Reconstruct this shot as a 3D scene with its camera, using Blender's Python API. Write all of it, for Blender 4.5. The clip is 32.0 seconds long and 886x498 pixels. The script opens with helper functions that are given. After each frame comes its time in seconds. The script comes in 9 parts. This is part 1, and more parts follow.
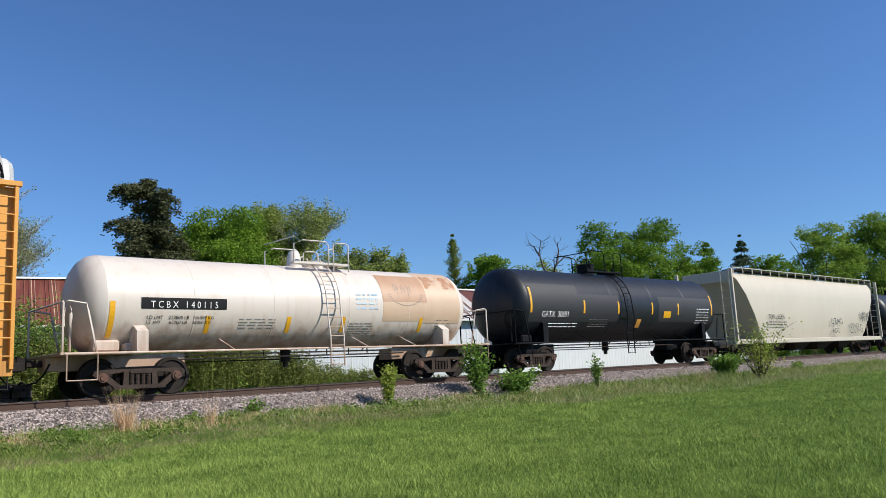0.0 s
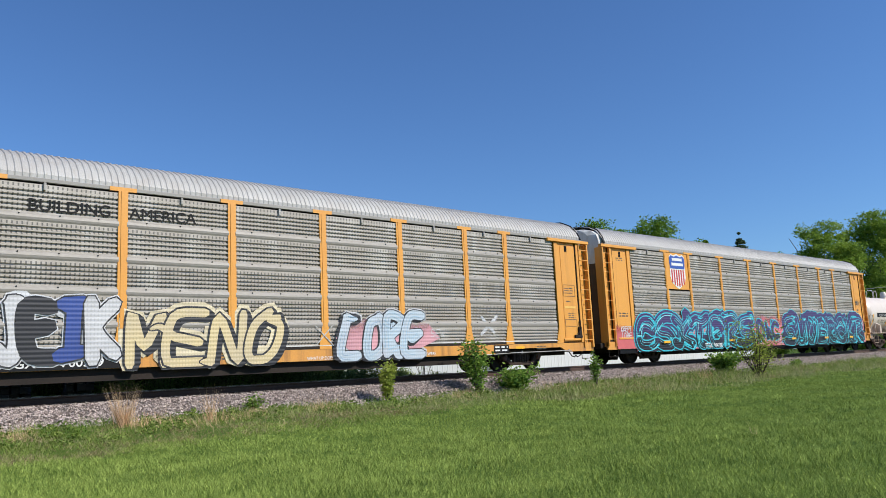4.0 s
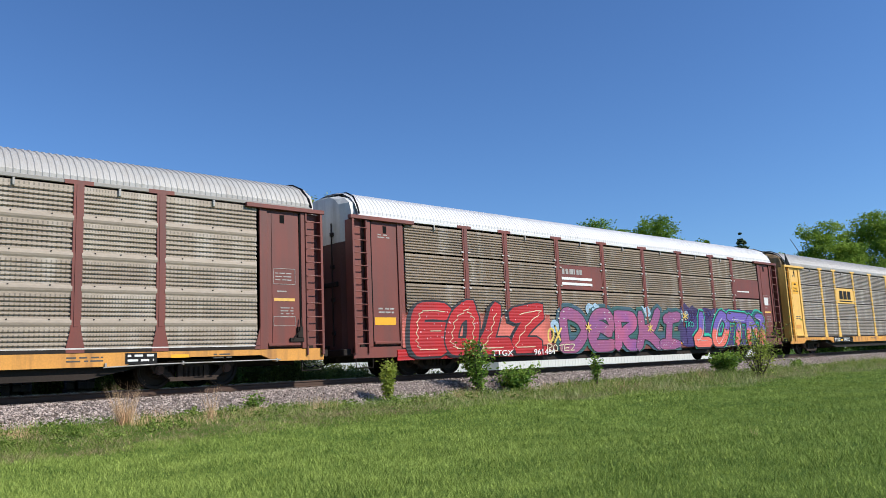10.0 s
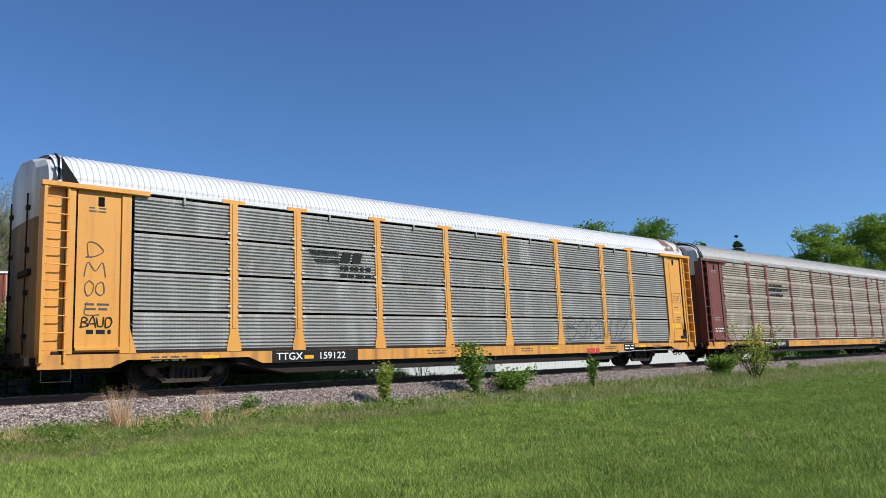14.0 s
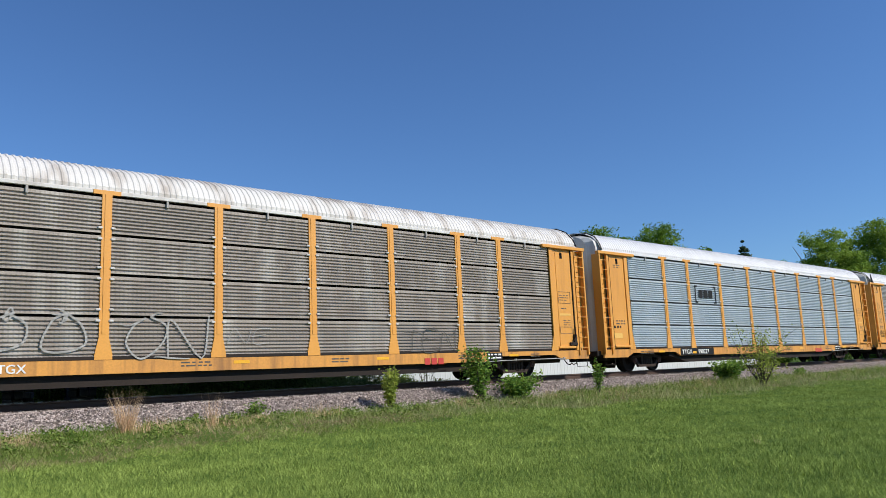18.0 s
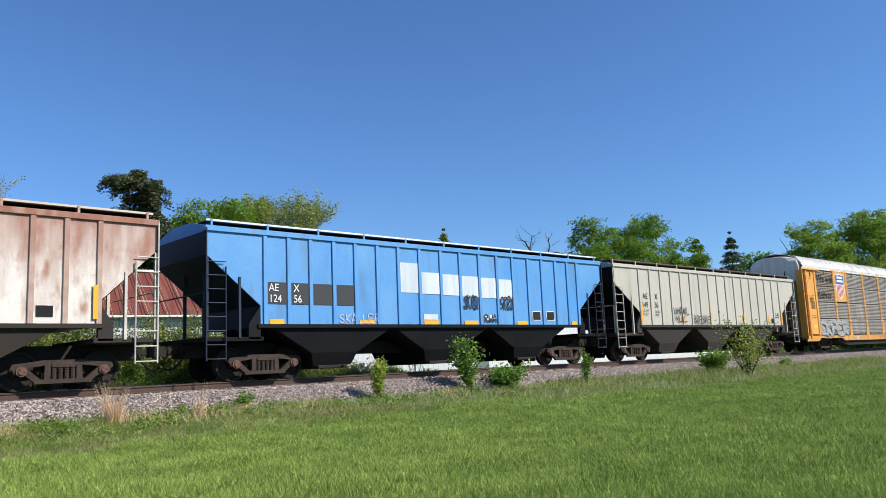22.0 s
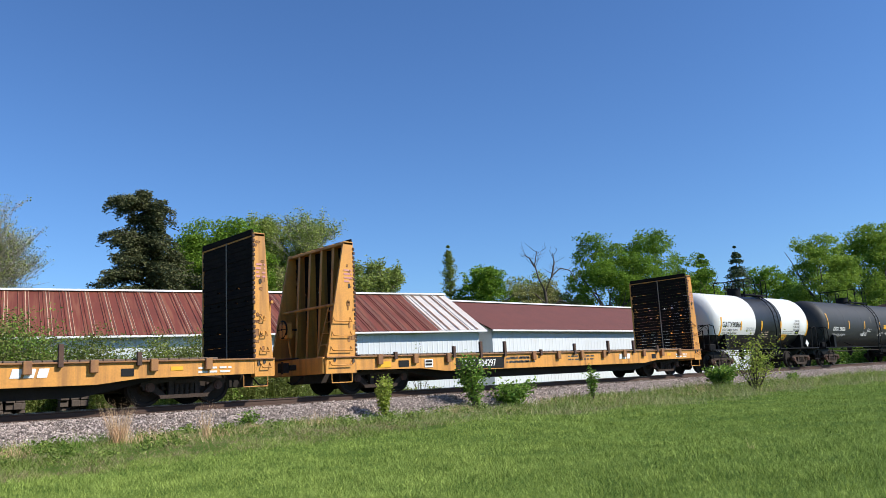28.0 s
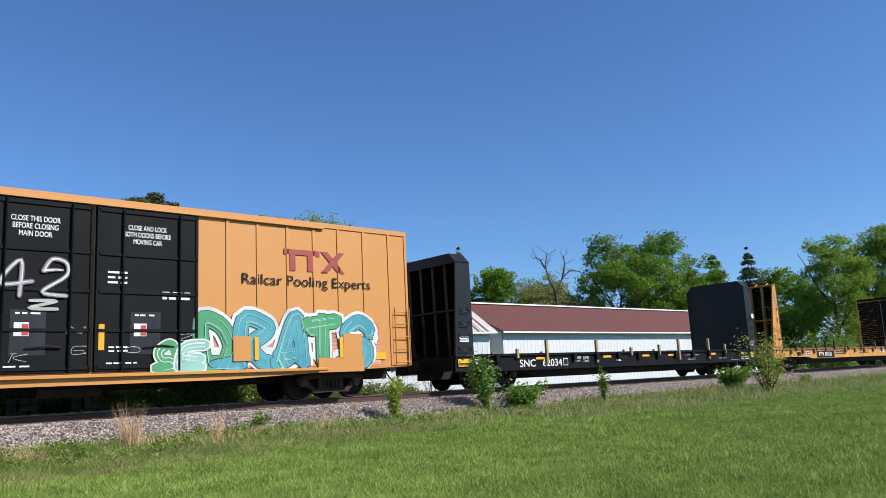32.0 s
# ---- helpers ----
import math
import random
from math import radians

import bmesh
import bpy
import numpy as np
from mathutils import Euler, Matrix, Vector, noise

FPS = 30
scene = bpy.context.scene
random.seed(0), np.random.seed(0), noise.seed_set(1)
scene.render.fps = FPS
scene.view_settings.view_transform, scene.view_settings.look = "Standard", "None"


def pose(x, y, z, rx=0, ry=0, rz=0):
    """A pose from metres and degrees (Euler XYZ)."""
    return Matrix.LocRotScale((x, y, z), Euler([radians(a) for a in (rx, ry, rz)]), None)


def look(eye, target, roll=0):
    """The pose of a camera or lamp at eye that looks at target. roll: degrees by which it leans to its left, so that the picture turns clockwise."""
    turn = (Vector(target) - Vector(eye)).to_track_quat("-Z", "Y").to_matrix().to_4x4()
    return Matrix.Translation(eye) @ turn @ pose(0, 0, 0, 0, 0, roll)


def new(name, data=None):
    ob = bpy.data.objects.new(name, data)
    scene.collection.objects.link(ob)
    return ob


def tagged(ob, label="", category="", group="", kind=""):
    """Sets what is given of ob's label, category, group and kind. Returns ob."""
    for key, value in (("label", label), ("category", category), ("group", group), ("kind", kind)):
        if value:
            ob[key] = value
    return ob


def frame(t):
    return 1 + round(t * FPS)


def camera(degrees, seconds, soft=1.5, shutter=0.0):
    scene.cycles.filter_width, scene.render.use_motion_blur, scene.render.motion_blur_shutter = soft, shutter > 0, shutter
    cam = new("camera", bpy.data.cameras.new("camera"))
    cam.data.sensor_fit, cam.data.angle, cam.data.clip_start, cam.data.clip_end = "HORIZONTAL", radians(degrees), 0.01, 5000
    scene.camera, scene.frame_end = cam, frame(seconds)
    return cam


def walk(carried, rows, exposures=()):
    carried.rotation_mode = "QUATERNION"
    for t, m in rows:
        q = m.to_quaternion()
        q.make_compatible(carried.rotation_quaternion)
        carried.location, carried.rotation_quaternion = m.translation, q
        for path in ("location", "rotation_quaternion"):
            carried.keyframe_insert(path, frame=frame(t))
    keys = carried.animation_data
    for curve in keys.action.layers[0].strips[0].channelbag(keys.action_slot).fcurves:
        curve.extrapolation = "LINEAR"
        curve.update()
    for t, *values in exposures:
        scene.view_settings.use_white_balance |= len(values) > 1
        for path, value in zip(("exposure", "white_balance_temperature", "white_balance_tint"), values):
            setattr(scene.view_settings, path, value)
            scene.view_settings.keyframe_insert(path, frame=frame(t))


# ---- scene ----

# World: x along the track (the train runs towards +x), y away from the camera, z up; z = 0 is the rail top.
TRACK_Y = 20.26
cam = camera(59.5, 32.0, soft=0.75, shutter=0.0)
PATH = [
    (0, 98.80, 2.85, -41.78),
    (0.5, 98.87, 2.86, -41.75),
    (1, 99.00, 2.81, -41.78),
    (1.5, 98.99, 2.86, -41.80),
    (2, 98.98, 2.86, -41.91),
    (2.5, 98.81, 2.75, -42.06),
    (3, 98.63, 2.77, -42.04),
    (3.5, 98.63, 2.80, -41.84),
    (4, 98.58, 2.74, -41.85),
    (4.5, 98.52, 2.73, -42.04),
    (6.5, 98.23, 2.64, -42.12),
    (7, 98.29, 2.64, -42.03),
    (7.5, 98.31, 2.66, -41.95),
    (8, 98.34, 2.72, -41.84),
    (8.5, 98.28, 2.74, -41.81),
    (9, 98.31, 2.66, -41.82),
    (9.5, 98.46, 2.56, -41.81),
    (10, 98.53, 2.53, -41.81),
    (10.5, 98.50, 2.59, -41.90),
    (11, 98.47, 2.50, -41.94),
    (11.5, 98.50, 2.42, -41.93),
    (12, 98.55, 2.39, -41.99),
    (12.5, 98.64, 2.52, -42.08),
    (13, 98.70, 2.52, -42.08),
    (13.5, 98.71, 2.45, -42.07),
    (14, 98.66, 2.43, -42.06),
    (14.5, 98.64, 2.48, -41.97),
    (16.5, 98.62, 2.35, -41.80),
    (17, 98.69, 2.32, -41.84),
    (17.5, 98.90, 2.47, -41.81),
    (18, 99.09, 2.45, -41.66),
    (18.5, 99.10, 2.39, -41.70),
    (19, 99.00, 2.29, -41.79),
    (19.5, 98.75, 2.46, -41.99),
    (20, 98.64, 2.53, -42.15),
    (20.5, 98.51, 2.55, -42.23),
    (21, 98.42, 2.52, -42.31),
    (21.5, 98.34, 2.46, -42.39),
    (22, 98.33, 2.41, -42.51),
    (22.5, 98.32, 2.44, -42.51),
    (23, 98.36, 2.67, -42.47),
    (23.5, 98.47, 2.83, -42.53),
    (24, 98.70, 2.78, -42.51),
    (24.5, 98.84, 2.76, -42.35),
    (25, 98.87, 2.77, -42.20),
    (25.5, 99.02, 2.87, -42.15),
    (26, 99.13, 2.82, -42.13),
    (26.5, 99.25, 2.79, -42.07),
    (28.5, 99.66, 2.90, -42.11),
    (29, 99.62, 2.96, -42.12),
    (29.5, 99.61, 3.06, -42.07),
    (30, 99.62, 3.14, -41.86),
    (30.5, 99.62, 3.17, -41.64),
    (31, 99.69, 3.16, -41.41),
    (31.5, 99.81, 3.04, -41.21),
    (32, 99.79, 2.87, -41.33),
]
walk(cam, [(t, pose(0, 0, 0.27, a, b, c)) for t, a, b, c in PATH],
     exposures=[(0, .12), (4, .14), (8, .14), (10, .2), (13, .1), (17, .04), (19, .06), (20, .24), (22, .34), (23, .26), (24, .46), (26, .3), (29, .34), (30, .34), (31, .42), (32, .26)])

# ---- light ----
SUN_TO = Vector((0.45, -0.76, 0.72)).normalized()
world = bpy.data.worlds.new("sky")
scene.world = world
world.use_nodes = True
wn, wl = world.node_tree.nodes, world.node_tree.links
sky = wn.new("ShaderNodeTexSky")
sky.sky_type = "NISHITA"
sky.sun_disc = False
sky.sun_elevation = math.asin(SUN_TO.z)
sky.sun_rotation = math.atan2(SUN_TO.x, SUN_TO.y)
sky.air_density, sky.dust_density, sky.ozone_density = 1.0, 0.2, 3.0
tint = wn.new("ShaderNodeMix")
tint.data_type, tint.blend_type = "RGBA", "MULTIPLY"
tint.inputs[0].default_value = 1.0
tint.inputs[7].default_value = (0.585, 0.835, 1.16, 1)
wl.new(sky.outputs[0], tint.inputs[6])
wl.new(tint.outputs[2], wn["Background"].inputs[0])
wn["Background"].inputs[1].default_value = 0.103
sun = new("sun", bpy.data.lights.new("sun", "SUN"))
sun.data.energy, sun.data.angle, sun.data.color = 5.0, radians(0.53), (1.0, 0.95, 0.86)
sun.matrix_basis = look((30, -30, 60), Vector((30, -30, 60)) - SUN_TO)
scene.view_settings.exposure = 0.0


# ---- materials ----
def mat(name, col, rough=0.6, metal=0.0, col2=None, var=0.5, scale=0.8, grain=25.0, grain_amt=0.15,
        streak=None, streak_amt=0.0, streak_at=(0.45, 0.75), bump=0.1, bump_dist=0.01, trans=0.0, stretch=(1, 1, 1), rib=None, top=None, spec=None, flow=(3.2, 3.2, 0.22)):
    """A surface with blotches (col to col2), fine grain, vertical streaks and relief."""
    m = bpy.data.materials.new(name)
    m.use_nodes = True
    n, l = m.node_tree.nodes, m.node_tree.links
    b = n["Principled BSDF"]
    b.inputs["Roughness"].default_value, b.inputs["Metallic"].default_value = rough, metal
    if spec is not None:
        b.inputs["Specular IOR Level"].default_value = spec
    co, info, add = n.new("ShaderNodeTexCoord"), n.new("ShaderNodeObjectInfo"), n.new("ShaderNodeVectorMath")
    mul = n.new("ShaderNodeMath")
    mul.operation, mul.inputs[1].default_value = "MULTIPLY", 37.0
    l.new(info.outputs["Random"], mul.inputs[0])
    l.new(co.outputs["Object"], add.inputs[0]), l.new(mul.outputs[0], add.inputs[1])
    mp = n.new("ShaderNodeMapping")
    mp.inputs["Scale"].default_value = stretch
    l.new(add.outputs[0], mp.inputs[0])

    def noise_at(sc, detail, src):
        t = n.new("ShaderNodeTexNoise")
        t.inputs["Scale"].default_value, t.inputs["Detail"].default_value = sc, detail
        l.new(src.outputs[0], t.inputs["Vector"])
        return t

    def ramp(src, a, bb):
        r = n.new("ShaderNodeMapRange")
        r.inputs["From Min"].default_value, r.inputs["From Max"].default_value = a, bb
        l.new(src, r.inputs["Value"])
        return r.outputs[0]

    def mix(fac, a, bb, how="MIX"):
        x = n.new("ShaderNodeMix")
        x.data_type, x.blend_type = "RGBA", how
        if isinstance(fac, float):
            x.inputs[0].default_value = fac
        else:
            l.new(fac, x.inputs[0])
        for k, v in ((6, a), (7, bb)):
            if isinstance(v, tuple):
                x.inputs[k].default_value = (*v, 1)
            else:
                l.new(v, x.inputs[k])
        return x.outputs[2]

    col2 = col2 or tuple(c * 0.7 for c in col)
    big, fine = noise_at(scale, 5, mp), noise_at(grain, 3, mp)
    f = n.new("ShaderNodeMath")
    f.operation, f.inputs[1].default_value = "MULTIPLY", var
    l.new(ramp(big.outputs[0], 0.35, 0.7), f.inputs[0])
    c = mix(f.outputs[0], col, col2)
    g = n.new("ShaderNodeMath")
    g.operation, g.inputs[1].default_value = "MULTIPLY", grain_amt
    l.new(ramp(fine.outputs[0], 0.35, 0.65), g.inputs[0])
    c = mix(g.outputs[0], c, tuple(x * 0.35 for x in col))
    if streak:
        ms = n.new("ShaderNodeMapping")
        ms.inputs["Scale"].default_value = flow
        l.new(add.outputs[0], ms.inputs[0])
        sn = noise_at(1.4, 6, ms)
        h = n.new("ShaderNodeMath")
        h.operation, h.inputs[1].default_value = "MULTIPLY", streak_amt
        l.new(ramp(sn.outputs[0], *streak_at), h.inputs[0])
        c = mix(h.outputs[0], c, streak)
    if top:
        sep, sm = n.new("ShaderNodeSeparateXYZ"), n.new("ShaderNodeMath")
        l.new(co.outputs["Object"], sep.inputs[0])
        wob = n.new("ShaderNodeMapping")
        wob.inputs["Scale"].default_value = (2.2, 2.2, 0.3)
        l.new(co.outputs["Object"], wob.inputs[0])
        wn2 = noise_at(1.6, 5, wob)
        sm.operation, sm.inputs[2].default_value = "MULTIPLY_ADD", 0.0
        sm.inputs[1].default_value = top[3] if len(top) > 3 else 2.4
        l.new(wn2.outputs[0], sm.inputs[0]), l.new(sep.outputs[2], sm.inputs[2])
        c = mix(ramp(sm.outputs[0], top[0], top[1]), c, top[2])
    l.new(c, b.inputs["Base Color"])
    height = fine.outputs[0]
    if rib:
        w = n.new("ShaderNodeTexWave")
        w.bands_direction = rib[0]
        w.inputs["Scale"].default_value = rib[1]
        l.new(co.outputs["Object"], w.inputs["Vector"])
        height = w.outputs[1]
    bp = n.new("ShaderNodeBump")
    bp.inputs["Strength"].default_value, bp.inputs["Distance"].default_value = bump, bump_dist
    l.new(height, bp.inputs["Height"]), l.new(bp.outputs[0], b.inputs["Normal"])
    if trans:
        tr = n.new("ShaderNodeBsdfTranslucent")
        mx = n.new("ShaderNodeMixShader")
        mx.inputs[0].default_value = trans
        l.new(c, tr.inputs[0]), l.new(b.outputs[0], mx.inputs[1]), l.new(tr.outputs[0], mx.inputs[2])
        l.new(mx.outputs[0], n["Material Output"].inputs[0])
    return m


def leaf_mat(name, a, bb, trans=0.35, patch=0.0, size=0.6, spec=0.15):
    """Foliage whose colour varies from leaf to leaf, and in broad patches."""
    m = bpy.data.materials.new(name)
    m.use_nodes = True
    n, l = m.node_tree.nodes, m.node_tree.links
    b = n["Principled BSDF"]
    b.inputs["Roughness"].default_value = 0.6
    b.inputs["Specular IOR Level"].default_value = spec
    geo = n.new("ShaderNodeNewGeometry")
    fac = geo.outputs["Random Per Island"]
    if patch:
        no, r, mx = n.new("ShaderNodeTexNoise"), n.new("ShaderNodeMapRange"), n.new("ShaderNodeMix")
        no.inputs["Scale"].default_value, no.inputs["Detail"].default_value = size, 4
        l.new(geo.outputs["Position"], no.inputs["Vector"])
        r.inputs["From Min"].default_value, r.inputs["From Max"].default_value = 0.36, 0.64
        l.new(no.outputs[0], r.inputs["Value"])
        mx.inputs[0].default_value = patch
        l.new(fac, mx.inputs[2]), l.new(r.outputs[0], mx.inputs[3])
        fac = mx.outputs[0]
    x = n.new("ShaderNodeMix")
    x.data_type = "RGBA"
    x.inputs[6].default_value, x.inputs[7].default_value = (*a, 1), (*bb, 1)
    l.new(fac, x.inputs[0])
    l.new(x.outputs[2], b.inputs["Base Color"])
    tr, mx = n.new("ShaderNodeBsdfTranslucent"), n.new("ShaderNodeMixShader")
    mx.inputs[0].default_value = trans
    l.new(x.outputs[2], tr.inputs[0]), l.new(b.outputs[0], mx.inputs[1]), l.new(tr.outputs[0], mx.inputs[2])
    l.new(mx.outputs[0], n["Material Output"].inputs[0])
    return m


RUST = (0.16, 0.06, 0.025)
GRIME = (0.05, 0.045, 0.04)
M_GRASS = leaf_mat("grass_blades", (0.055, 0.118, 0.018), (0.49, 0.595, 0.15), 0.08, 0.2, 1.1, 0.03)
M_LAWN = mat("lawn_soil", (0.09, 0.15, 0.028), 0.9, col2=(0.145, 0.22, 0.045), scale=0.5, grain=30, grain_amt=0.7, bump=0.8, bump_dist=0.05, spec=0.03)
M_DRY = leaf_mat("dry_grass", (0.56, 0.36, 0.2), (0.86, 0.62, 0.40), 0.3)
M_THATCH = leaf_mat("brown_thatch", (0.22, 0.16, 0.09), (0.56, 0.43, 0.27), 0.3)
M_HERB = leaf_mat("herb_leaves", (0.07, 0.13, 0.022), (0.30, 0.38, 0.09), 0.3)
M_BLEACH = leaf_mat("bleached_green_grass", (0.14, 0.19, 0.05), (0.55, 0.52, 0.26), 0.25)
M_LEAF_L = leaf_mat("light_maple_leaves", (0.10, 0.19, 0.022), (0.33, 0.45, 0.07), 0.42, 0.3, 0.35)
M_SPRING = leaf_mat("fresh_spring_leaves", (0.20, 0.27, 0.04), (0.46, 0.52, 0.11), 0.45)
M_WEED = leaf_mat("weed_leaves", (0.11, 0.19, 0.032), (0.36, 0.44, 0.11), 0.35)
M_BUSH = leaf_mat("bush_leaves", (0.06, 0.15, 0.02), (0.29, 0.43, 0.08), 0.4)
M_LEAF = leaf_mat("maple_leaves", (0.05, 0.12, 0.012), (0.28, 0.43, 0.05), 0.42, 0.3, 0.35)
M_LEAF_Y = leaf_mat("spring_leaves", (0.16, 0.22, 0.045), (0.36, 0.42, 0.11), 0.4)
M_CEDAR = leaf_mat("cedar_needles", (0.04, 0.055, 0.022), (0.15, 0.155, 0.068), 0.2)
M_SPRUCE = leaf_mat("spruce_needles", (0.05, 0.085, 0.04), (0.15, 0.19, 0.09), 0.2)
M_BARK = mat("bark", (0.11, 0.085, 0.065), 0.9, grain=30, grain_amt=0.6, bump=0.6, bump_dist=0.03)
M_TWIG = mat("pale_grey_twig_bark", (0.42, 0.375, 0.32), 0.9, col2=(0.3, 0.26, 0.22), grain_amt=0.3)
M_STONE = leaf_mat("ballast_stone", (0.16, 0.127, 0.115), (0.58, 0.49, 0.445), 0.0)
M_BED = mat("ballast_bed", (0.30, 0.245, 0.22), 0.95, col2=(0.14, 0.1, 0.09), scale=1.2, grain=22, grain_amt=0.8, bump=1.0, bump_dist=0.06)
M_RAIL = mat("rail_steel", (0.085, 0.05, 0.036), 0.75, 0.3, col2=(0.07, 0.04, 0.03), bump=0.2)
M_RAILTOP = mat("polished_rail_head", (0.42, 0.40, 0.38), 0.3, 1.0, grain_amt=0.1)
M_TIE = mat("creosoted_wood", (0.07, 0.05, 0.04), 0.9, grain=30, grain_amt=0.5, bump=0.5, stretch=(4, 1, 4))
M_STEEL = mat("black_brown_steel", (0.02, 0.016, 0.014), 0.75, 0.0, col2=(0.05, 0.034, 0.026), grain_amt=0.3, bump=0.2, spec=0.2)
M_TRUCK = mat("dusty_cast_steel", (0.05, 0.037, 0.031), 0.9, 0.0, col2=(0.10, 0.07, 0.055), scale=3.5, grain_amt=0.4, bump=0.3, spec=0.15)
M_WHEEL = mat("wheel_steel", (0.022, 0.018, 0.016), 0.7, 0.1, col2=(0.05, 0.034, 0.025), grain_amt=0.3, spec=0.2)
M_YEL = mat("yellow_paint", (0.72, 0.33, 0.055), 0.5, col2=(0.60, 0.25, 0.04), scale=0.5, grain_amt=0.12, streak=RUST, streak_amt=0.35, streak_at=(0.56, 0.8), bump=0.05)
M_YEL_OLD = mat("stained_yellow_paint", (0.68, 0.31, 0.055), 0.6, col2=(0.46, 0.20, 0.05), scale=1.1, grain_amt=0.2, streak=(0.12, 0.055, 0.03), streak_amt=0.6, streak_at=(0.48, 0.7), bump=0.08)
M_YEL2 = mat("pale_yellow_paint", (0.78, 0.47, 0.11), 0.5, col2=(0.68, 0.37, 0.08), scale=0.5, grain_amt=0.12, streak=RUST, streak_amt=0.35, streak_at=(0.56, 0.8), bump=0.05)
M_BROWN = mat("oxide_brown_paint", (0.19, 0.043, 0.030), 0.55, col2=(0.10, 0.03, 0.025), scale=0.6, grain_amt=0.15, streak=GRIME, streak_amt=0.4, bump=0.05)
M_GALV = mat("galvanised_sheet", (0.41, 0.39, 0.365), 0.55, 0.05, col2=(0.29, 0.27, 0.25), scale=0.7, grain=60, grain_amt=0.5, streak=(0.62, 0.62, 0.6), streak_amt=0.5, streak_at=(0.5, 0.75), bump=0.3, bump_dist=0.004)
M_GALV_BLUE = mat("blue_grey_galvanised_sheet", (0.46, 0.52, 0.56), 0.5, 0.1, col2=(0.36, 0.41, 0.45), scale=0.7, grain=60, grain_amt=0.4, streak=(0.6, 0.64, 0.68), streak_amt=0.4, bump=0.3, bump_dist=0.004)
M_GALV_TAN = mat("weathered_tan_galvanised_sheet", (0.40, 0.34, 0.29), 0.55, 0.05, col2=(0.24, 0.20, 0.165), scale=0.8, grain=60, grain_amt=0.5, streak=(0.6, 0.57, 0.52), streak_amt=0.6, streak_at=(0.5, 0.75), bump=0.3, bump_dist=0.004)
M_GALV_HOLES = mat("perforated_galvanised_sheet", (0.45, 0.405, 0.35), 0.5, 0.05, col2=(0.30, 0.26, 0.215), scale=0.8, grain=60, grain_amt=0.4, streak=(0.66, 0.64, 0.6), streak_amt=0.5, streak_at=(0.5, 0.75), bump=0.3, bump_dist=0.004)
M_GALV_RUST = mat("perforated_rusty_sheet", (0.42, 0.35, 0.275), 0.6, 0.05, col2=(0.27, 0.2, 0.15), scale=0.9, grain=60, grain_amt=0.4, streak=(0.62, 0.58, 0.52), streak_amt=0.5, streak_at=(0.5, 0.75), bump=0.3, bump_dist=0.004)
M_BAND = mat("dull_grey_seam_sheet", (0.30, 0.285, 0.265), 0.6, 0.05, col2=(0.22, 0.205, 0.185), grain_amt=0.2, bump=0.1)
M_GALV_DARK = mat("tarnished_brown_sheet", (0.36, 0.275, 0.20), 0.65, 0.05, col2=(0.17, 0.13, 0.095), scale=0.8, grain=60, grain_amt=0.4, streak=(0.56, 0.52, 0.46), streak_amt=0.5, streak_at=(0.53, 0.75), bump=0.3, bump_dist=0.004)
M_ROOF_W = mat("white_roof_sheet", (0.68, 0.68, 0.69), 0.5, 0.0, col2=(0.55, 0.55, 0.56), grain_amt=0.1, streak=(0.45, 0.42, 0.38), streak_amt=0.25)
M_ROOF_D = mat("dirty_white_roof_sheet", (0.66, 0.64, 0.61), 0.55, 0.0, col2=(0.48, 0.45, 0.42), scale=1.2, grain_amt=0.15, streak=(0.26, 0.2, 0.15), streak_amt=0.65, streak_at=(0.5, 0.7), flow=(1.6, 0.5, 0.5))
M_ROOF_G = mat("grey_roof_sheet", (0.43, 0.42, 0.405), 0.5, 0.1, col2=(0.34, 0.325, 0.31), grain_amt=0.15, streak=(0.3, 0.26, 0.22), streak_amt=0.4)
M_WHITE = mat("white_paint", (0.80, 0.80, 0.78), 0.45, col2=(0.72, 0.71, 0.68), grain_amt=0.08, bump=0.04)
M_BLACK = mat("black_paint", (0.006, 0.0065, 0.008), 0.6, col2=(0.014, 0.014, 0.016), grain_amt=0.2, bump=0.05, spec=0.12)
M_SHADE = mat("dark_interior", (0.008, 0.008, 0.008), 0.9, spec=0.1)


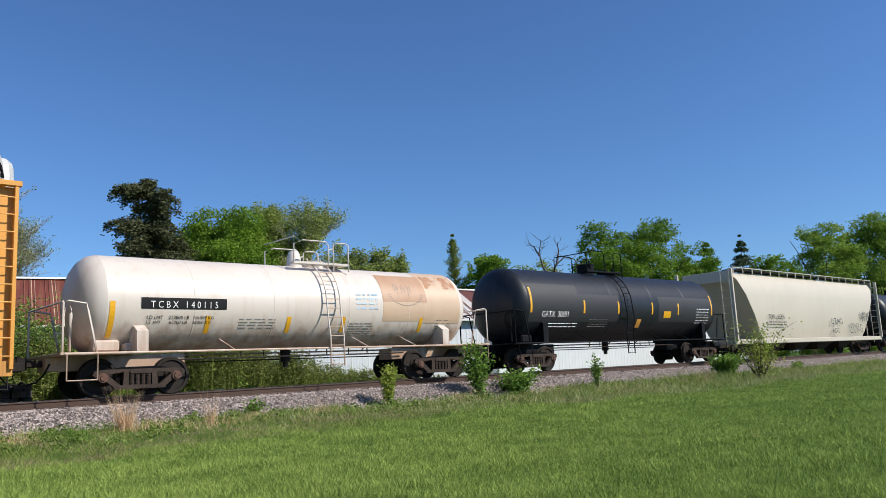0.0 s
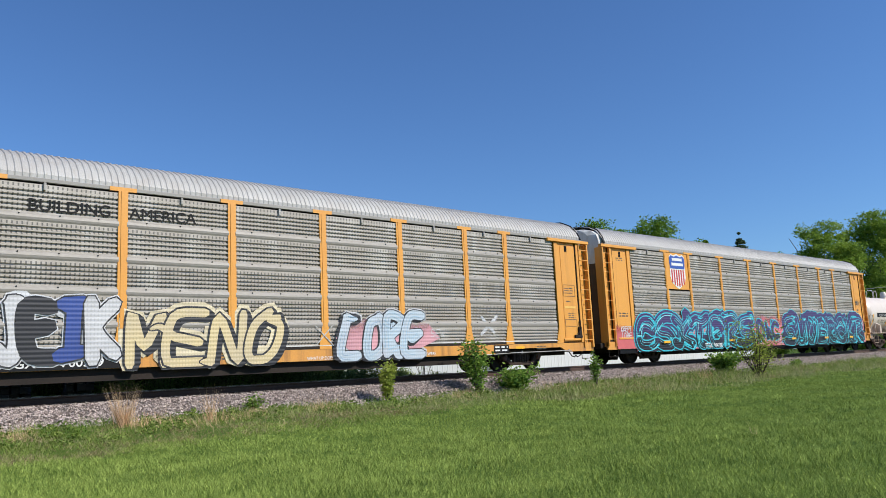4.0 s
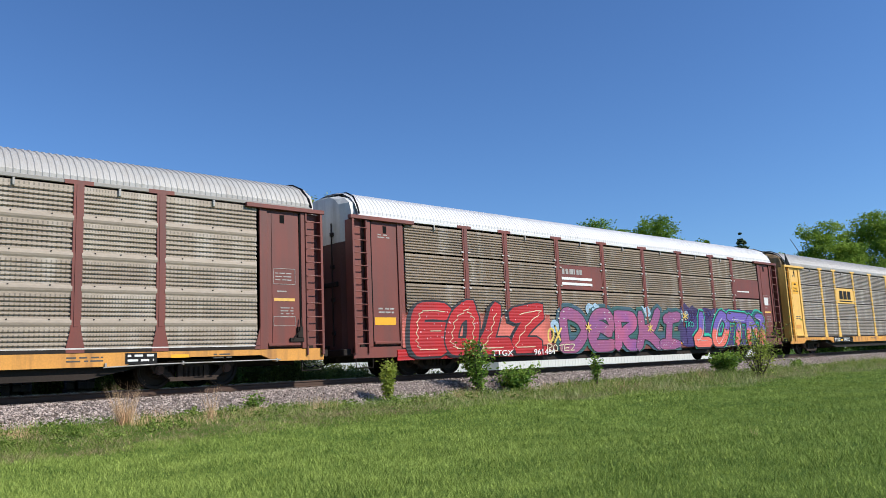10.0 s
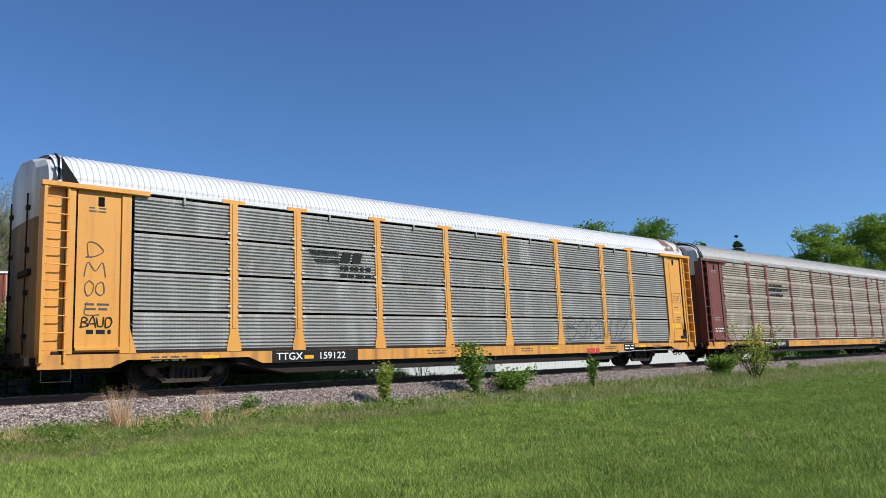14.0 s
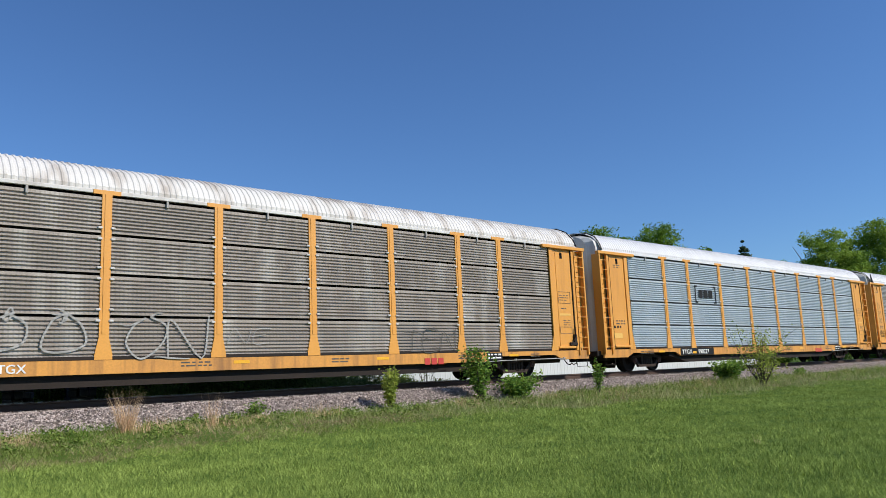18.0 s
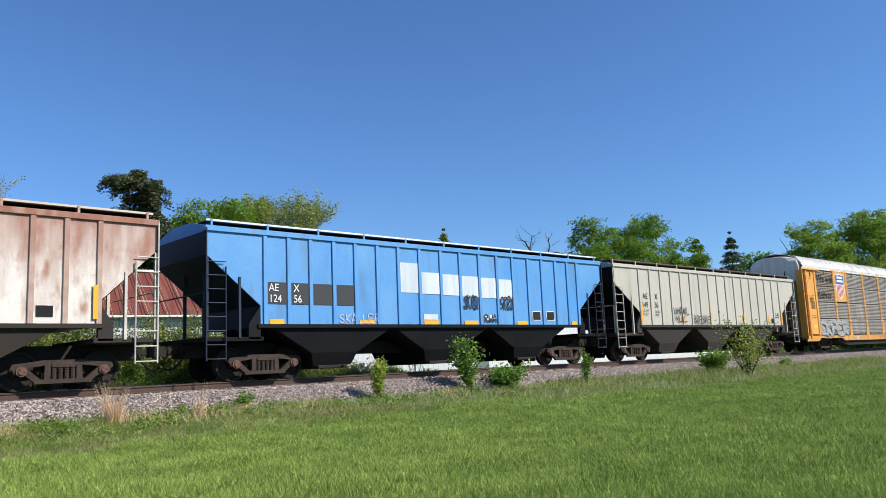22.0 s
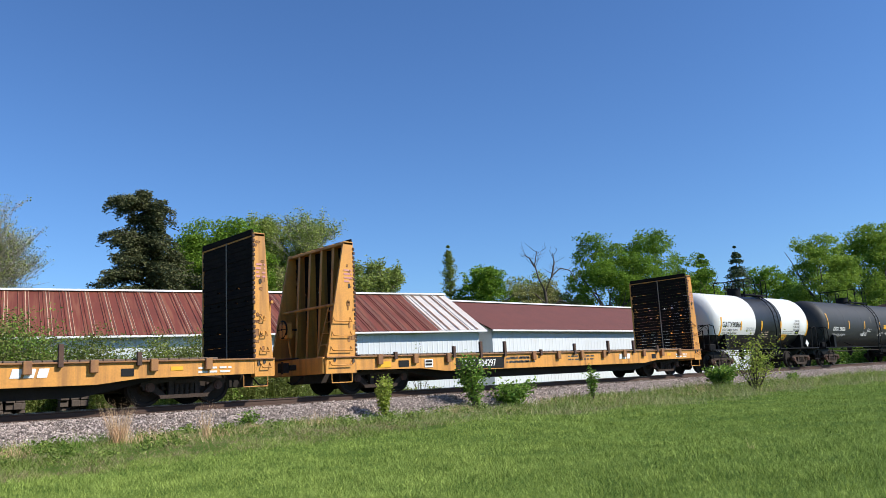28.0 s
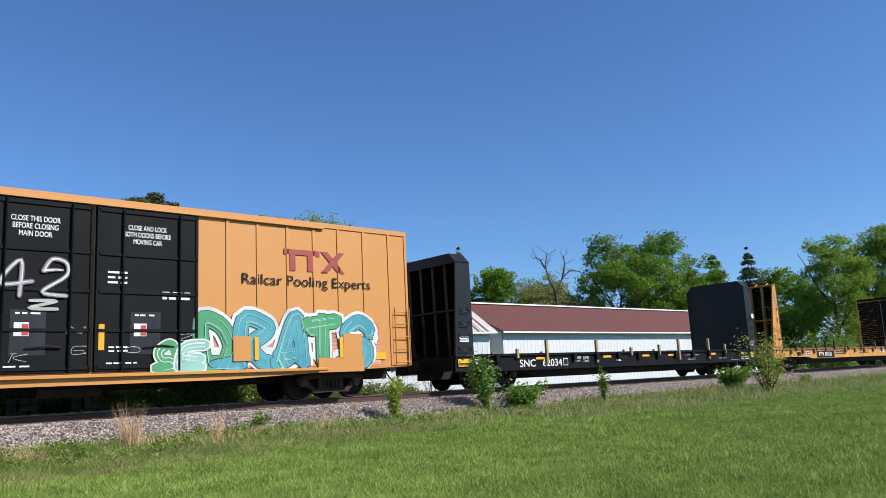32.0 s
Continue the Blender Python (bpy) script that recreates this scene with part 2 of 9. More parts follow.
# ---- building helpers ----
class Shape:
    """Vertices and faces of one mesh, gathered from simple solids."""

    def __init__(self):
        self.v, self.f = [], []

    def add(self, v, f):
        k = len(self.v)
        self.v += [tuple(p) for p in v]
        self.f += [tuple(i + k for i in q) for q in f]
        return self

    def box(self, x0, x1, y0, y1, z0, z1):
        return self.add([(x, y, z) for x in (x0, x1) for y in (y0, y1) for z in (z0, z1)],
                        [(0, 1, 3, 2), (4, 6, 7, 5), (0, 4, 5, 1), (2, 3, 7, 6), (0, 2, 6, 4), (1, 5, 7, 3)])

    def cbox(self, x0, x1, y0, y1, z0, z1, c=0.01):
        """A box with chamfered edges."""
        lo, hi = (x0, y0, z0), (x1, y1, z1)
        vs, ix = [], {}
        for s in [(a, b, d) for a in (0, 1) for b in (0, 1) for d in (0, 1)]:
            for ax in range(3):
                p = [(hi if s[k] else lo)[k] + (0 if k == ax else (-c if s[k] else c)) for k in range(3)]
                ix[s, ax] = len(vs)
                vs.append(p)
        fs = []
        for ax in range(3):
            u, w = (ax + 1) % 3, (ax + 2) % 3
            for e in (0, 1):
                q = []
                for a, b in ((0, 0), (1, 0), (1, 1), (0, 1)):
                    s = [0, 0, 0]
                    s[ax], s[u], s[w] = e, a, b
                    q.append(ix[tuple(s), ax])
                fs.append(q if e else q[::-1])
            for a in (0, 1):
                for b in (0, 1):
                    s0, s1 = [0, 0, 0], [0, 0, 0]
                    s0[u] = s1[u] = a
                    s0[w] = s1[w] = b
                    s1[ax] = 1
                    q = [ix[tuple(s0), u], ix[tuple(s1), u], ix[tuple(s1), w], ix[tuple(s0), w]]
                    fs.append(q if a == b else q[::-1])
        for s in [(a, b, d) for a in (0, 1) for b in (0, 1) for d in (0, 1)]:
            q = [ix[s, 0], ix[s, 1], ix[s, 2]]
            fs.append(q if sum(s) % 2 else q[::-1])
        return self.add(vs, fs)

    def tube(self, pts, r, n=8, r2=None):
        """A round bar along points, tapering from r to r2."""
        pts = [Vector(p) for p in pts]
        r2 = r if r2 is None else r2
        vs, fs = [], []
        for i, p in enumerate(pts):
            d = (pts[min(i + 1, len(pts) - 1)] - pts[max(i - 1, 0)]).normalized()
            a = d.orthogonal().normalized() if abs(d.z) > 0.9 else d.cross(Vector((0, 0, 1))).normalized()
            b = d.cross(a)
            rr = r + (r2 - r) * i / max(1, len(pts) - 1)
            vs += [p + rr * (a * math.cos(6.2832 * k / n) + b * math.sin(6.2832 * k / n)) for k in range(n)]
        for i in range(len(pts) - 1):
            for k in range(n):
                fs.append((i * n + k, i * n + (k + 1) % n, (i + 1) * n + (k + 1) % n, (i + 1) * n + k))
        fs += [tuple(range(n))[::-1], tuple(range((len(pts) - 1) * n, len(pts) * n))]
        return self.add(vs, fs)

    def prism(self, poly, a0, a1, axis="y"):
        """A polygon extruded along an axis; its points are (x, z) for y, (y, z) for x, (x, y) for z."""
        n = len(poly)
        put = {"y": lambda p, a: (p[0], a, p[1]), "x": lambda p, a: (a, p[0], p[1]), "z": lambda p, a: (p[0], p[1], a)}[axis]
        return self.add([put(p, a0) for p in poly] + [put(p, a1) for p in poly],
                        [tuple(range(n))[::-1], tuple(range(n, 2 * n))] + [(k, (k + 1) % n, n + (k + 1) % n, n + k) for k in range(n)])

    def loft(self, rings, caps=True, closed=True):
        n = len(rings[0])
        fs = []
        for i in range(len(rings) - 1):
            for k in range(n if closed else n - 1):
                fs.append((i * n + k, i * n + (k + 1) % n, (i + 1) * n + (k + 1) % n, (i + 1) * n + k))
        if caps:
            fs += [tuple(range(n))[::-1], tuple(range((len(rings) - 1) * n, len(rings) * n))]
        return self.add([p for r in rings for p in r], fs)

    def mesh(self, name, m, smooth=None):
        me = bpy.data.meshes.new(name)
        me.from_pydata(self.v, [], self.f)
        bm = bmesh.new()
        bm.from_mesh(me)
        bmesh.ops.recalc_face_normals(bm, faces=bm.faces)
        bm.to_mesh(me)
        bm.free()
        me.materials.append(m)
        if smooth:
            me.polygons.foreach_set("use_smooth", [True] * len(me.polygons))
            me.set_sharp_from_angle(angle=radians(smooth))
        return me


def part(name, me, parent, m=None, loc=None, label="", scale=None, kind=""):
    """One mesh object under a thing or a part; m replaces the material of a shared mesh."""
    ob = new(name, me)
    ob.parent = parent
    if loc is not None:
        ob.matrix_basis = loc if isinstance(loc, Matrix) else Matrix.Translation(loc)
    if scale:
        ob.scale = scale
    if m:
        ob.material_slots[0].link = "OBJECT"
        ob.material_slots[0].material = m
    return tagged(ob, label, kind=kind)


def raw_mesh(name, verts, faces, m):
    """A large mesh from arrays; all faces have the same number of corners."""
    me = bpy.data.meshes.new(name)
    verts, faces = np.asarray(verts, np.float32), np.asarray(faces, np.int32)
    k = faces.shape[1]
    me.vertices.add(len(verts)), me.loops.add(faces.size), me.polygons.add(len(faces))
    me.vertices.foreach_set("co", verts.ravel())
    me.loops.foreach_set("vertex_index", faces.ravel())
    me.polygons.foreach_set("loop_start", np.arange(0, faces.size, k, dtype=np.int32))
    me.polygons.foreach_set("loop_total", np.full(len(faces), k, np.int32))
    me.update(calc_edges=True)
    me.validate()
    me.materials.append(m)
    return me


# ---- ground ----
def ground_z(x, y):
    """Height of the ground: lawn, weedy verge, track bed, yard behind."""
    z = np.interp(y, [-400, -20, 0, 9, 14.5, 17.9, 18.7, 21.8, 23.2, 26, 60, 3000], [-1.5, -1.45, -1.28, -1.12, -0.86, -0.64, -0.32, -0.32, -0.75, -0.95, -0.9, -0.9])
    soft = 0.035 * np.sin(x * 0.31 + 0.7 * y) + 0.03 * np.sin(0.9 * x - 0.37 * y) + 0.015 * np.sin(2.3 * x + 1.9 * y)
    return z + soft * (np.abs(y - TRACK_Y) > 2.3)


def build_ground():
    xs = np.concatenate([[-3000, -800, -300, -120, -60], np.arange(-40, 90, 0.5), [92, 96, 102, 112, 130, 160, 220, 400, 900, 3000]])
    ys = np.concatenate([[-3000, -800, -200, -60, -30], np.arange(-20, 30, 0.45), np.arange(30, 60, 2), [70, 90, 130, 200, 500, 3000]])
    gx, gy = np.meshgrid(xs, ys, indexing="ij")
    v = np.stack([gx, gy, ground_z(gx, gy)], -1).reshape(-1, 3)
    n = len(ys)
    i, j = np.meshgrid(np.arange(len(xs) - 1), np.arange(n - 1), indexing="ij")
    a = (i * n + j).ravel()
    me = raw_mesh("ground", v, np.stack([a, a + n, a + n + 1, a + 1], -1), M_LAWN)
    tagged(new("ground", me), "mown green lawn and weedy verge beside the track", "ground", kind="structure")


build_ground()


# ---- track ----
def build_track():
    track = tagged(new("railroad_track"), "single railroad track with rusty rails on crushed stone ballast", "railroad track", kind="structure")
    prof = [(-0.07, -0.17), (0.07, -0.17), (0.07, -0.155), (0.012, -0.14), (0.012, -0.045), (0.036, -0.03), (0.036, -0.006), (0.03, 0.0), (-0.03, 0.0), (-0.036, -0.006), (-0.036, -0.03), (-0.012, -0.045), (-0.012, -0.14), (-0.07, -0.155)]
    for y in (TRACK_Y - 0.7525, TRACK_Y + 0.7525):
        rail = part("rail", Shape().prism([(y + a, b) for a, b in prof], -400, 700, "x").mesh("rail", M_RAIL), track)
        part("rail_head", Shape().box(-400, 700, y - 0.024, y + 0.024, -0.002, 0.003).mesh("rail_head", M_RAILTOP), rail, label="polished running surface")
    tie = Shape().cbox(-0.11, 0.11, -1.3, 1.3, -0.17, 0.0, 0.012).mesh("tie", M_TIE)
    plate = Shape().box(-0.1, 0.1, -0.15, 0.15, 0.0, 0.018).mesh("tie_plate", M_RAIL)
    rng = random.Random(5)
    for k in range(150):
        t = part("tie", tie, track, loc=pose(-8 + k * 0.52 + rng.uniform(-.02, .02), TRACK_Y + rng.uniform(-.03, .03), -0.178, 0, 0, rng.uniform(-1, 1)))
        part("tie_plate", plate, t, loc=(0, -0.7525, 0))
    # ballast bed and loose stones
    pr = [(17.75, -0.75), (18.75, -0.235), (19.3, -0.2), (21.2, -0.2), (21.8, -0.235), (22.9, -0.9)]
    part("ballast_bed", Shape().prism(pr, -400, 700, "x").mesh("ballast_bed", M_BED), track)
    g = np.random.default_rng(3)

    def stones(n, x0, x1, y0, y1, size, power=1.0):
        x = x0 + (x1 - x0) * g.random(n) ** power
        y = y0 + (y1 - y0) * g.random(n)
        z = np.interp(y, [17.2, 17.75, 18.75, 19.3, 21.2, 21.8, 22.9], [-0.70, -0.66, -0.215, -0.19, -0.19, -0.215, -0.8])
        s = size * (0.55 + 0.9 * g.random(n) ** 2)
        base = np.array([(1, 0, 0), (-1, 0, 0), (0, 1, 0), (0, -1, 0), (0, 0, 1), (0, 0, -1)], float)
        v = base[None] * (0.6 + 0.6 * g.random((n, 6, 1))) + 0.25 * g.standard_normal((n, 6, 3))
        ang = g.random(n) * 6.28
        c, si = np.cos(ang)[:, None], np.sin(ang)[:, None]
        v = np.stack([v[..., 0] * c - v[..., 1] * si, v[..., 0] * si + v[..., 1] * c, v[..., 2] * 0.75], -1) * s[:, None, None]
        v += np.stack([x, y, z], -1)[:, None]
        f = np.array([(0, 2, 4), (2, 1, 4), (1, 3, 4), (3, 0, 4), (3, 1, 5), (0, 3, 5)])
        return v.reshape(-1, 3), (f[None] + 6 * np.arange(n)[:, None, None]).reshape(-1, 3)

    v1, f1 = stones(60000, 2.0, 70.0, 17.35, 19.45, 0.030, 1.7)
    v2, f2 = stones(5000, 2.0, 60.0, 19.55, 22.0, 0.04, 1.5)
    me = raw_mesh("ballast_stones", np.concatenate([v1, v2]), np.concatenate([f1, f2 + len(v1)]), M_STONE)
    part("ballast_stones", me, track, kind="stuff")


build_track()


# ---- barns behind the track ----
M_RED_ROOF = mat("rusty_red_roof_sheet", (0.185, 0.043, 0.025), 0.65, 0.0, col2=(0.11, 0.028, 0.018), scale=0.6, grain_amt=0.25, streak=(0.27, 0.11, 0.06), streak_amt=0.5, streak_at=(0.5, 0.66), bump=0.1, flow=(5.0, 0.3, 0.3))
M_PALE_SHEET = mat("unpainted_pale_roof_sheet", (0.66, 0.62, 0.58), 0.5, 0.1, col2=(0.5, 0.42, 0.36), grain_amt=0.15, streak=(0.35, 0.2, 0.14), streak_amt=0.4, streak_at=(0.55, 0.7))
M_SIDING = mat("white_metal_siding", (0.66, 0.69, 0.715), 0.5, col2=(0.58, 0.61, 0.635), scale=0.4, grain_amt=0.08, streak=(0.45, 0.45, 0.42), streak_amt=0.25)
M_ROOF2 = mat("dark_red_shingle", (0.15, 0.045, 0.036), 0.85, col2=(0.10, 0.035, 0.03), scale=1.0, grain=18, grain_amt=0.4, bump=0.3)


def ribbed(x0, x1, pitch, rise, width=0.05):
    """Points (x, offset) of a sheet with narrow raised ribs."""
    pts, x = [(x0, 0.0)], x0 + pitch / 2
    while x < x1 - pitch / 2:
        pts += [(x - width, 0.0), (x - width / 2, rise), (x + width / 2, rise), (x + width, 0.0)]
        x += pitch
    return pts + [(x1, 0.0)]


M_LAP = mat("rust_brown_lap", (0.22, 0.10, 0.06), .7, col2=(0.4, 0.28, 0.2), scale=2.5, grain_amt=.3)


def barn(label, origin, turn, length, half, eave, ridge, base, roof_m, pale=0.0, pitch=0.6, hip=0.0):
    """A long low building; x runs along the wall, y away from the track, its far end at the origin."""
    b = tagged(new("barn"), label, "barn")
    b.matrix_basis = pose(*origin, 0, 0, turn)
    L, W = -length, 2 * half
    pts = ribbed(L, 0, 0.3, 0.009, 0.045)
    rings = [[(x, -o, z) for x, o in pts] for z in (base, eave - 0.12)]
    part("front_wall", Shape().loft(rings, False, False).box(L, 0, 0.03, 0.15, base, eave - 0.12).mesh("front_wall", M_SIDING), b, label="ribbed white metal siding")
    part("back_wall", Shape().box(L, 0, W - 0.15, W, base, eave - 0.12).mesh("back_wall", M_SIDING), b)
    for x in (L, -0.15):
        part("gable_wall", Shape().prism([(0.15, base), (W - 0.15, base), (W - 0.15, eave - .1), (half, ridge - 0.15), (0.15, eave - .1)], x, x + 0.15, "x").mesh("gable_wall", M_SIDING), b)
    ov = 0.35
    dz = (ridge - eave) / half

    def slope(x0, x1, m, name):
        p = ribbed(x0, x1, pitch, 0.035)
        s = Shape()
        s.loft([[(x, -ov, eave - ov * dz + o) for x, o in p], [(x - (hip if x >= -0.01 else 0), half, ridge + o) for x, o in p]], False, False)
        s.loft([[(x0, -ov, eave - ov * dz - .06), (x1, -ov, eave - ov * dz - .06)], [(x0, half, ridge - 0.06), (x1 - hip, half, ridge - 0.06)]], False, False)
        return part(name, s.mesh(name, m), b)

    if pale:
        slope(L - 0.3, -pale, roof_m, "roof_slope")
        tagged(slope(-pale, 0.3, M_PALE_SHEET, "roof_patch"), "unpainted pale end panels of the roof")
        gap = Shape().loft([[(q, -ov, eave - ov * dz + .012) for q in (-.05, .05)], [(q, half, ridge + .012) for q in (-.05, .05)]], False, False).mesh("rusty_lap", M_LAP)
        for k in range(5):
            part("rusty_lap", gap, b, loc=(-pale + .1 + k * .56, 0, .03), label="rust-brown lap between pale sheets")
    else:
        slope(L - 0.3, 0.0 if hip else 0.3, roof_m, "roof_slope")
    part("back_slope", Shape().loft([[(L - .3, half, ridge), (.3 - hip, half, ridge)], [(L - .3, W + ov, eave - ov * dz), (.3, W + ov, eave - ov * dz)]], False, False).mesh("back_slope", roof_m), b)
    if hip:
        part("hip_end", Shape().add([(-hip, half, ridge), (0.0, -ov, eave - ov * dz), (0.3, W + ov, eave - ov * dz)], [(0, 1, 2)]).mesh("hip_end", roof_m), b)
    if pitch < 10:
        seam = mat("pale_rusty_seam", (0.58, 0.37, 0.25), 0.6, col2=(0.36, 0.15, 0.09), scale=1.5, grain_amt=.3)
        dull = mat("dull_rusty_seam", (0.30, 0.13, 0.08), 0.6, col2=(0.2, 0.075, 0.05), scale=1.5, grain_amt=.3)

        def ridge_seam(w, m):
            return Shape().loft([[(q * w, -ov, eave - ov * dz + .005 + (1 - abs(q)) * .035) for q in (-1, 0, 1)], [(q * w, half, ridge + .005 + (1 - abs(q)) * .035) for q in (-1, 0, 1)]], False, False).mesh("roof_seam", m)

        wide, thin, faint = ridge_seam(.030, seam), ridge_seam(.021, seam), ridge_seam(.018, dull)
        for k in range(int((length - pale) / .8)):
            x = -pale - .4 - k * .8 + .03 * math.sin(k * 7.0)
            part("roof_seam", wide, b, loc=(x, 0, 0))
            part("roof_seam", thin, b, loc=(x + .13, 0, 0))
            part("roof_seam", faint, b, loc=(x - .27 + .05 * math.sin(k * 3.0), 0, 0))
    part("ridge_cap", Shape().prism([(half - .22, ridge - .02), (half, ridge + .09), (half + .22, ridge - .02)], L - .3, .3 - hip, "x").mesh("ridge_cap", M_WHITE), b, label="white ridge cap")
    part("fascia", Shape().cbox(L - .3, .3, -ov - .04, -ov + .02, eave - ov * dz - 0.10, eave - ov * dz - 0.01, .01).mesh("fascia", M_WHITE), b, label="white eaves board")
    return b


barn("long white barn with a rusty red metal roof behind weeds", (29.5, 29.6, 0), -12.6, 48, 4.05, 3.0, 5.22, -1.2, M_RED_ROOF, pale=2.6, pitch=.8)
barn("low white shed with a dark red shingled roof", (58.6, 29.0, 0), -1.0, 28.2, 4.0, 3.0, 4.85, -1.2, M_ROOF2, pitch=50.0, hip=2.2)


# ---- trees and shrubs ----
def leaves(points, size, g, flat=0.4, aspect=0.6, tri=False):
    """One small leaf at each point, in chance directions: a folded diamond, or a triangle."""
    n = len(points)
    a = g.standard_normal((n, 3))
    a[:, 2] *= flat
    a /= np.linalg.norm(a, axis=1)[:, None]
    b = np.cross(a, g.standard_normal((n, 3)))
    b /= np.linalg.norm(b, axis=1)[:, None] + 1e-6
    s = (size * (0.6 + 0.8 * g.random(n)))[:, None]
    if tri:
        q = np.stack([points - a * s, points + (a * .6 + b * aspect * 1.2) * s, points + (a * .8 - b * aspect * 1.2) * s], 1)
        return q.reshape(-1, 3), np.arange(3 * n).reshape(-1, 3)
    q = np.stack([points - a * s, points + b * s * aspect, points + a * s, points - b * s * aspect], 1)
    return q.reshape(-1, 3), np.arange(4 * n).reshape(-1, 4)


def lobes_points(lobes, n, g, shell=0.35):
    """Points in the outer shells of overlapping round masses; (x, y, z, radius, squash)."""
    w = np.array([l[3] ** 2 for l in lobes])
    pick = g.choice(len(lobes), n, p=w / w.sum())
    d = g.standard_normal((n, 3))
    d /= np.linalg.norm(d, axis=1)[:, None]
    L = np.array(lobes)[pick]
    r = L[:, 3] * (1 - shell * g.random(n) ** 1.5) * (1 + 0.18 * np.sin(7 * d[:, 0] + 5 * d[:, 2] + pick) + 0.12 * np.sin(13 * d[:, 1] + 11 * d[:, 2]))
    return L[:, :3] + d * r[:, None] * np.stack([np.ones(n), np.ones(n), L[:, 4]], -1)


def limb(s, p, d, length, r, depth, g, spread=0.6, tips=None, kids=3):
    """A tapering branch with smaller ones on it."""
    pts = [Vector(p)]
    d = Vector(d).normalized()
    for k in range(4):
        d = (d + Vector((g.uniform(-.18, .18), g.uniform(-.18, .18), g.uniform(-.02, .16)))).normalized()
        pts.append(pts[-1] + d * length / 4)
    s.tube(pts if r > .02 else pts[::2], r, 6 if r > .05 else 3, r * 0.45)
    if tips is not None:
        tips.append(pts[-1])
        tips.append(pts[2])
    if depth:
        for k in range(kids):
            q = pts[2 + k % 3]
            v = (d + Vector((g.uniform(-1, 1), g.uniform(-1, 1), g.uniform(-.3, .6))) * spread).normalized()
            limb(s, q, v, length * g.uniform(.5, .75), r * .5, depth - 1, g, spread, tips, kids)


def broadleaf(label, x, y, height, radius, seed, leaf_m=None, n=9000, size=0.17, low=0.25, lean=0.0, name="tree"):
    """A tree with a crown of several uneven masses, each of many small sprays of leaves."""
    rng, g = random.Random(seed), np.random.default_rng(seed)
    z0 = float(ground_z(np.float64(x), np.float64(y)))
    t = tagged(new(name), label, "tree")
    t.matrix_basis = pose(x, y, z0)
    s = Shape()
    top = Vector((lean, 0, height * 0.5))
    s.tube([(0, 0, -0.2), (lean * .3, .05, height * .25), top], height * .02, 8, height * .012)
    for k in range(9):
        a = k * 0.9 + rng.random()
        limb(s, top * rng.uniform(.45, 1), (math.cos(a), math.sin(a), rng.uniform(.4, 1.5)), radius * rng.uniform(.8, 1.15), height * .008, 1, rng)
    part("trunk", s.mesh("trunk", M_BARK, 60), t, label="grey-brown trunk and limbs")
    lobes = []
    mid, tall = height * (1 + low) / 2, height * (1 - low) / 2
    for k in range(max(26, int(5 * height / radius))):
        u = rng.uniform(-.95, 1)
        a = k * 2.4 + rng.uniform(-.4, .4)
        r = radius * (rng.uniform(.26, .42) if height < 8 * radius else rng.uniform(.5, .75))
        ring = math.sqrt(1 - (u * .92) ** 2) * (1.0 if u < .2 else .92)
        d = rng.uniform(.62, .86) * ring
        lobes.append((lean + radius * d * math.cos(a), radius * d * math.sin(a), min(mid + u * tall * .88, height - r * .8), r, rng.uniform(.7, .95)))
    lobes.append((lean, 0, mid, radius * .62, tall * .85 / (radius * .62)))
    c = lobes_points(lobes, n // 16, g, .3)
    c = c[c[:, 2] < height * 1.01]
    p = np.repeat(c, 36, 0) + np.clip(g.standard_normal((len(c) * 36, 3)), -1.4, 1.4) * np.array([.25, .25, .16]) * (radius / 4 + .25)
    v, f = leaves(p, size * .8, g, tri=True)
    part("crown", raw_mesh("crown", v, f, leaf_m or M_LEAF), t, label="uneven leafy crown")
    return t


def sparse_tree(label, x, y, height, radius, seed, leaf_m=None, per=14, size=0.12, depth=2, kids=4, spread=.8, fuzz=.065, bark=None):
    """A thin early-spring tree: branches show through few leaves."""
    rng, g = random.Random(seed), np.random.default_rng(seed)
    z0 = float(ground_z(np.float64(x), np.float64(y)))
    t = tagged(new("tree"), label, "tree")
    t.matrix_basis = pose(x, y, z0)
    s, tips = Shape(), []
    s.tube([(0, 0, -.2), (.1, 0, height * .3), (.05, .1, height * .62), (0, 0, height * .8)], height * .016, 7, height * .004)
    for k in range(10):
        a = k * 2.4
        h = height * rng.uniform(.28, .75)
        limb(s, (0.05, 0, h), (math.cos(a), math.sin(a), rng.uniform(.6, 1.4)), radius * rng.uniform(.7, 1.0) * (1.25 - h / height * .6), height * .007, depth, rng, spread, tips, kids)
    part("branch_frame", s.mesh("branch_frame", bark or M_BARK, 60), t, label="grey bare branches")
    if per:
        T = np.array([tuple(q) for q in tips])
        p = np.repeat(T, per, 0) + np.clip(g.standard_normal((len(T) * per, 3)), -1.6, 1.6) * radius * fuzz
        v, f = leaves(p, size, g)
        part("crown", raw_mesh("crown", v, f, leaf_m or M_LEAF_Y), t, label="thin young leaves")
    return t


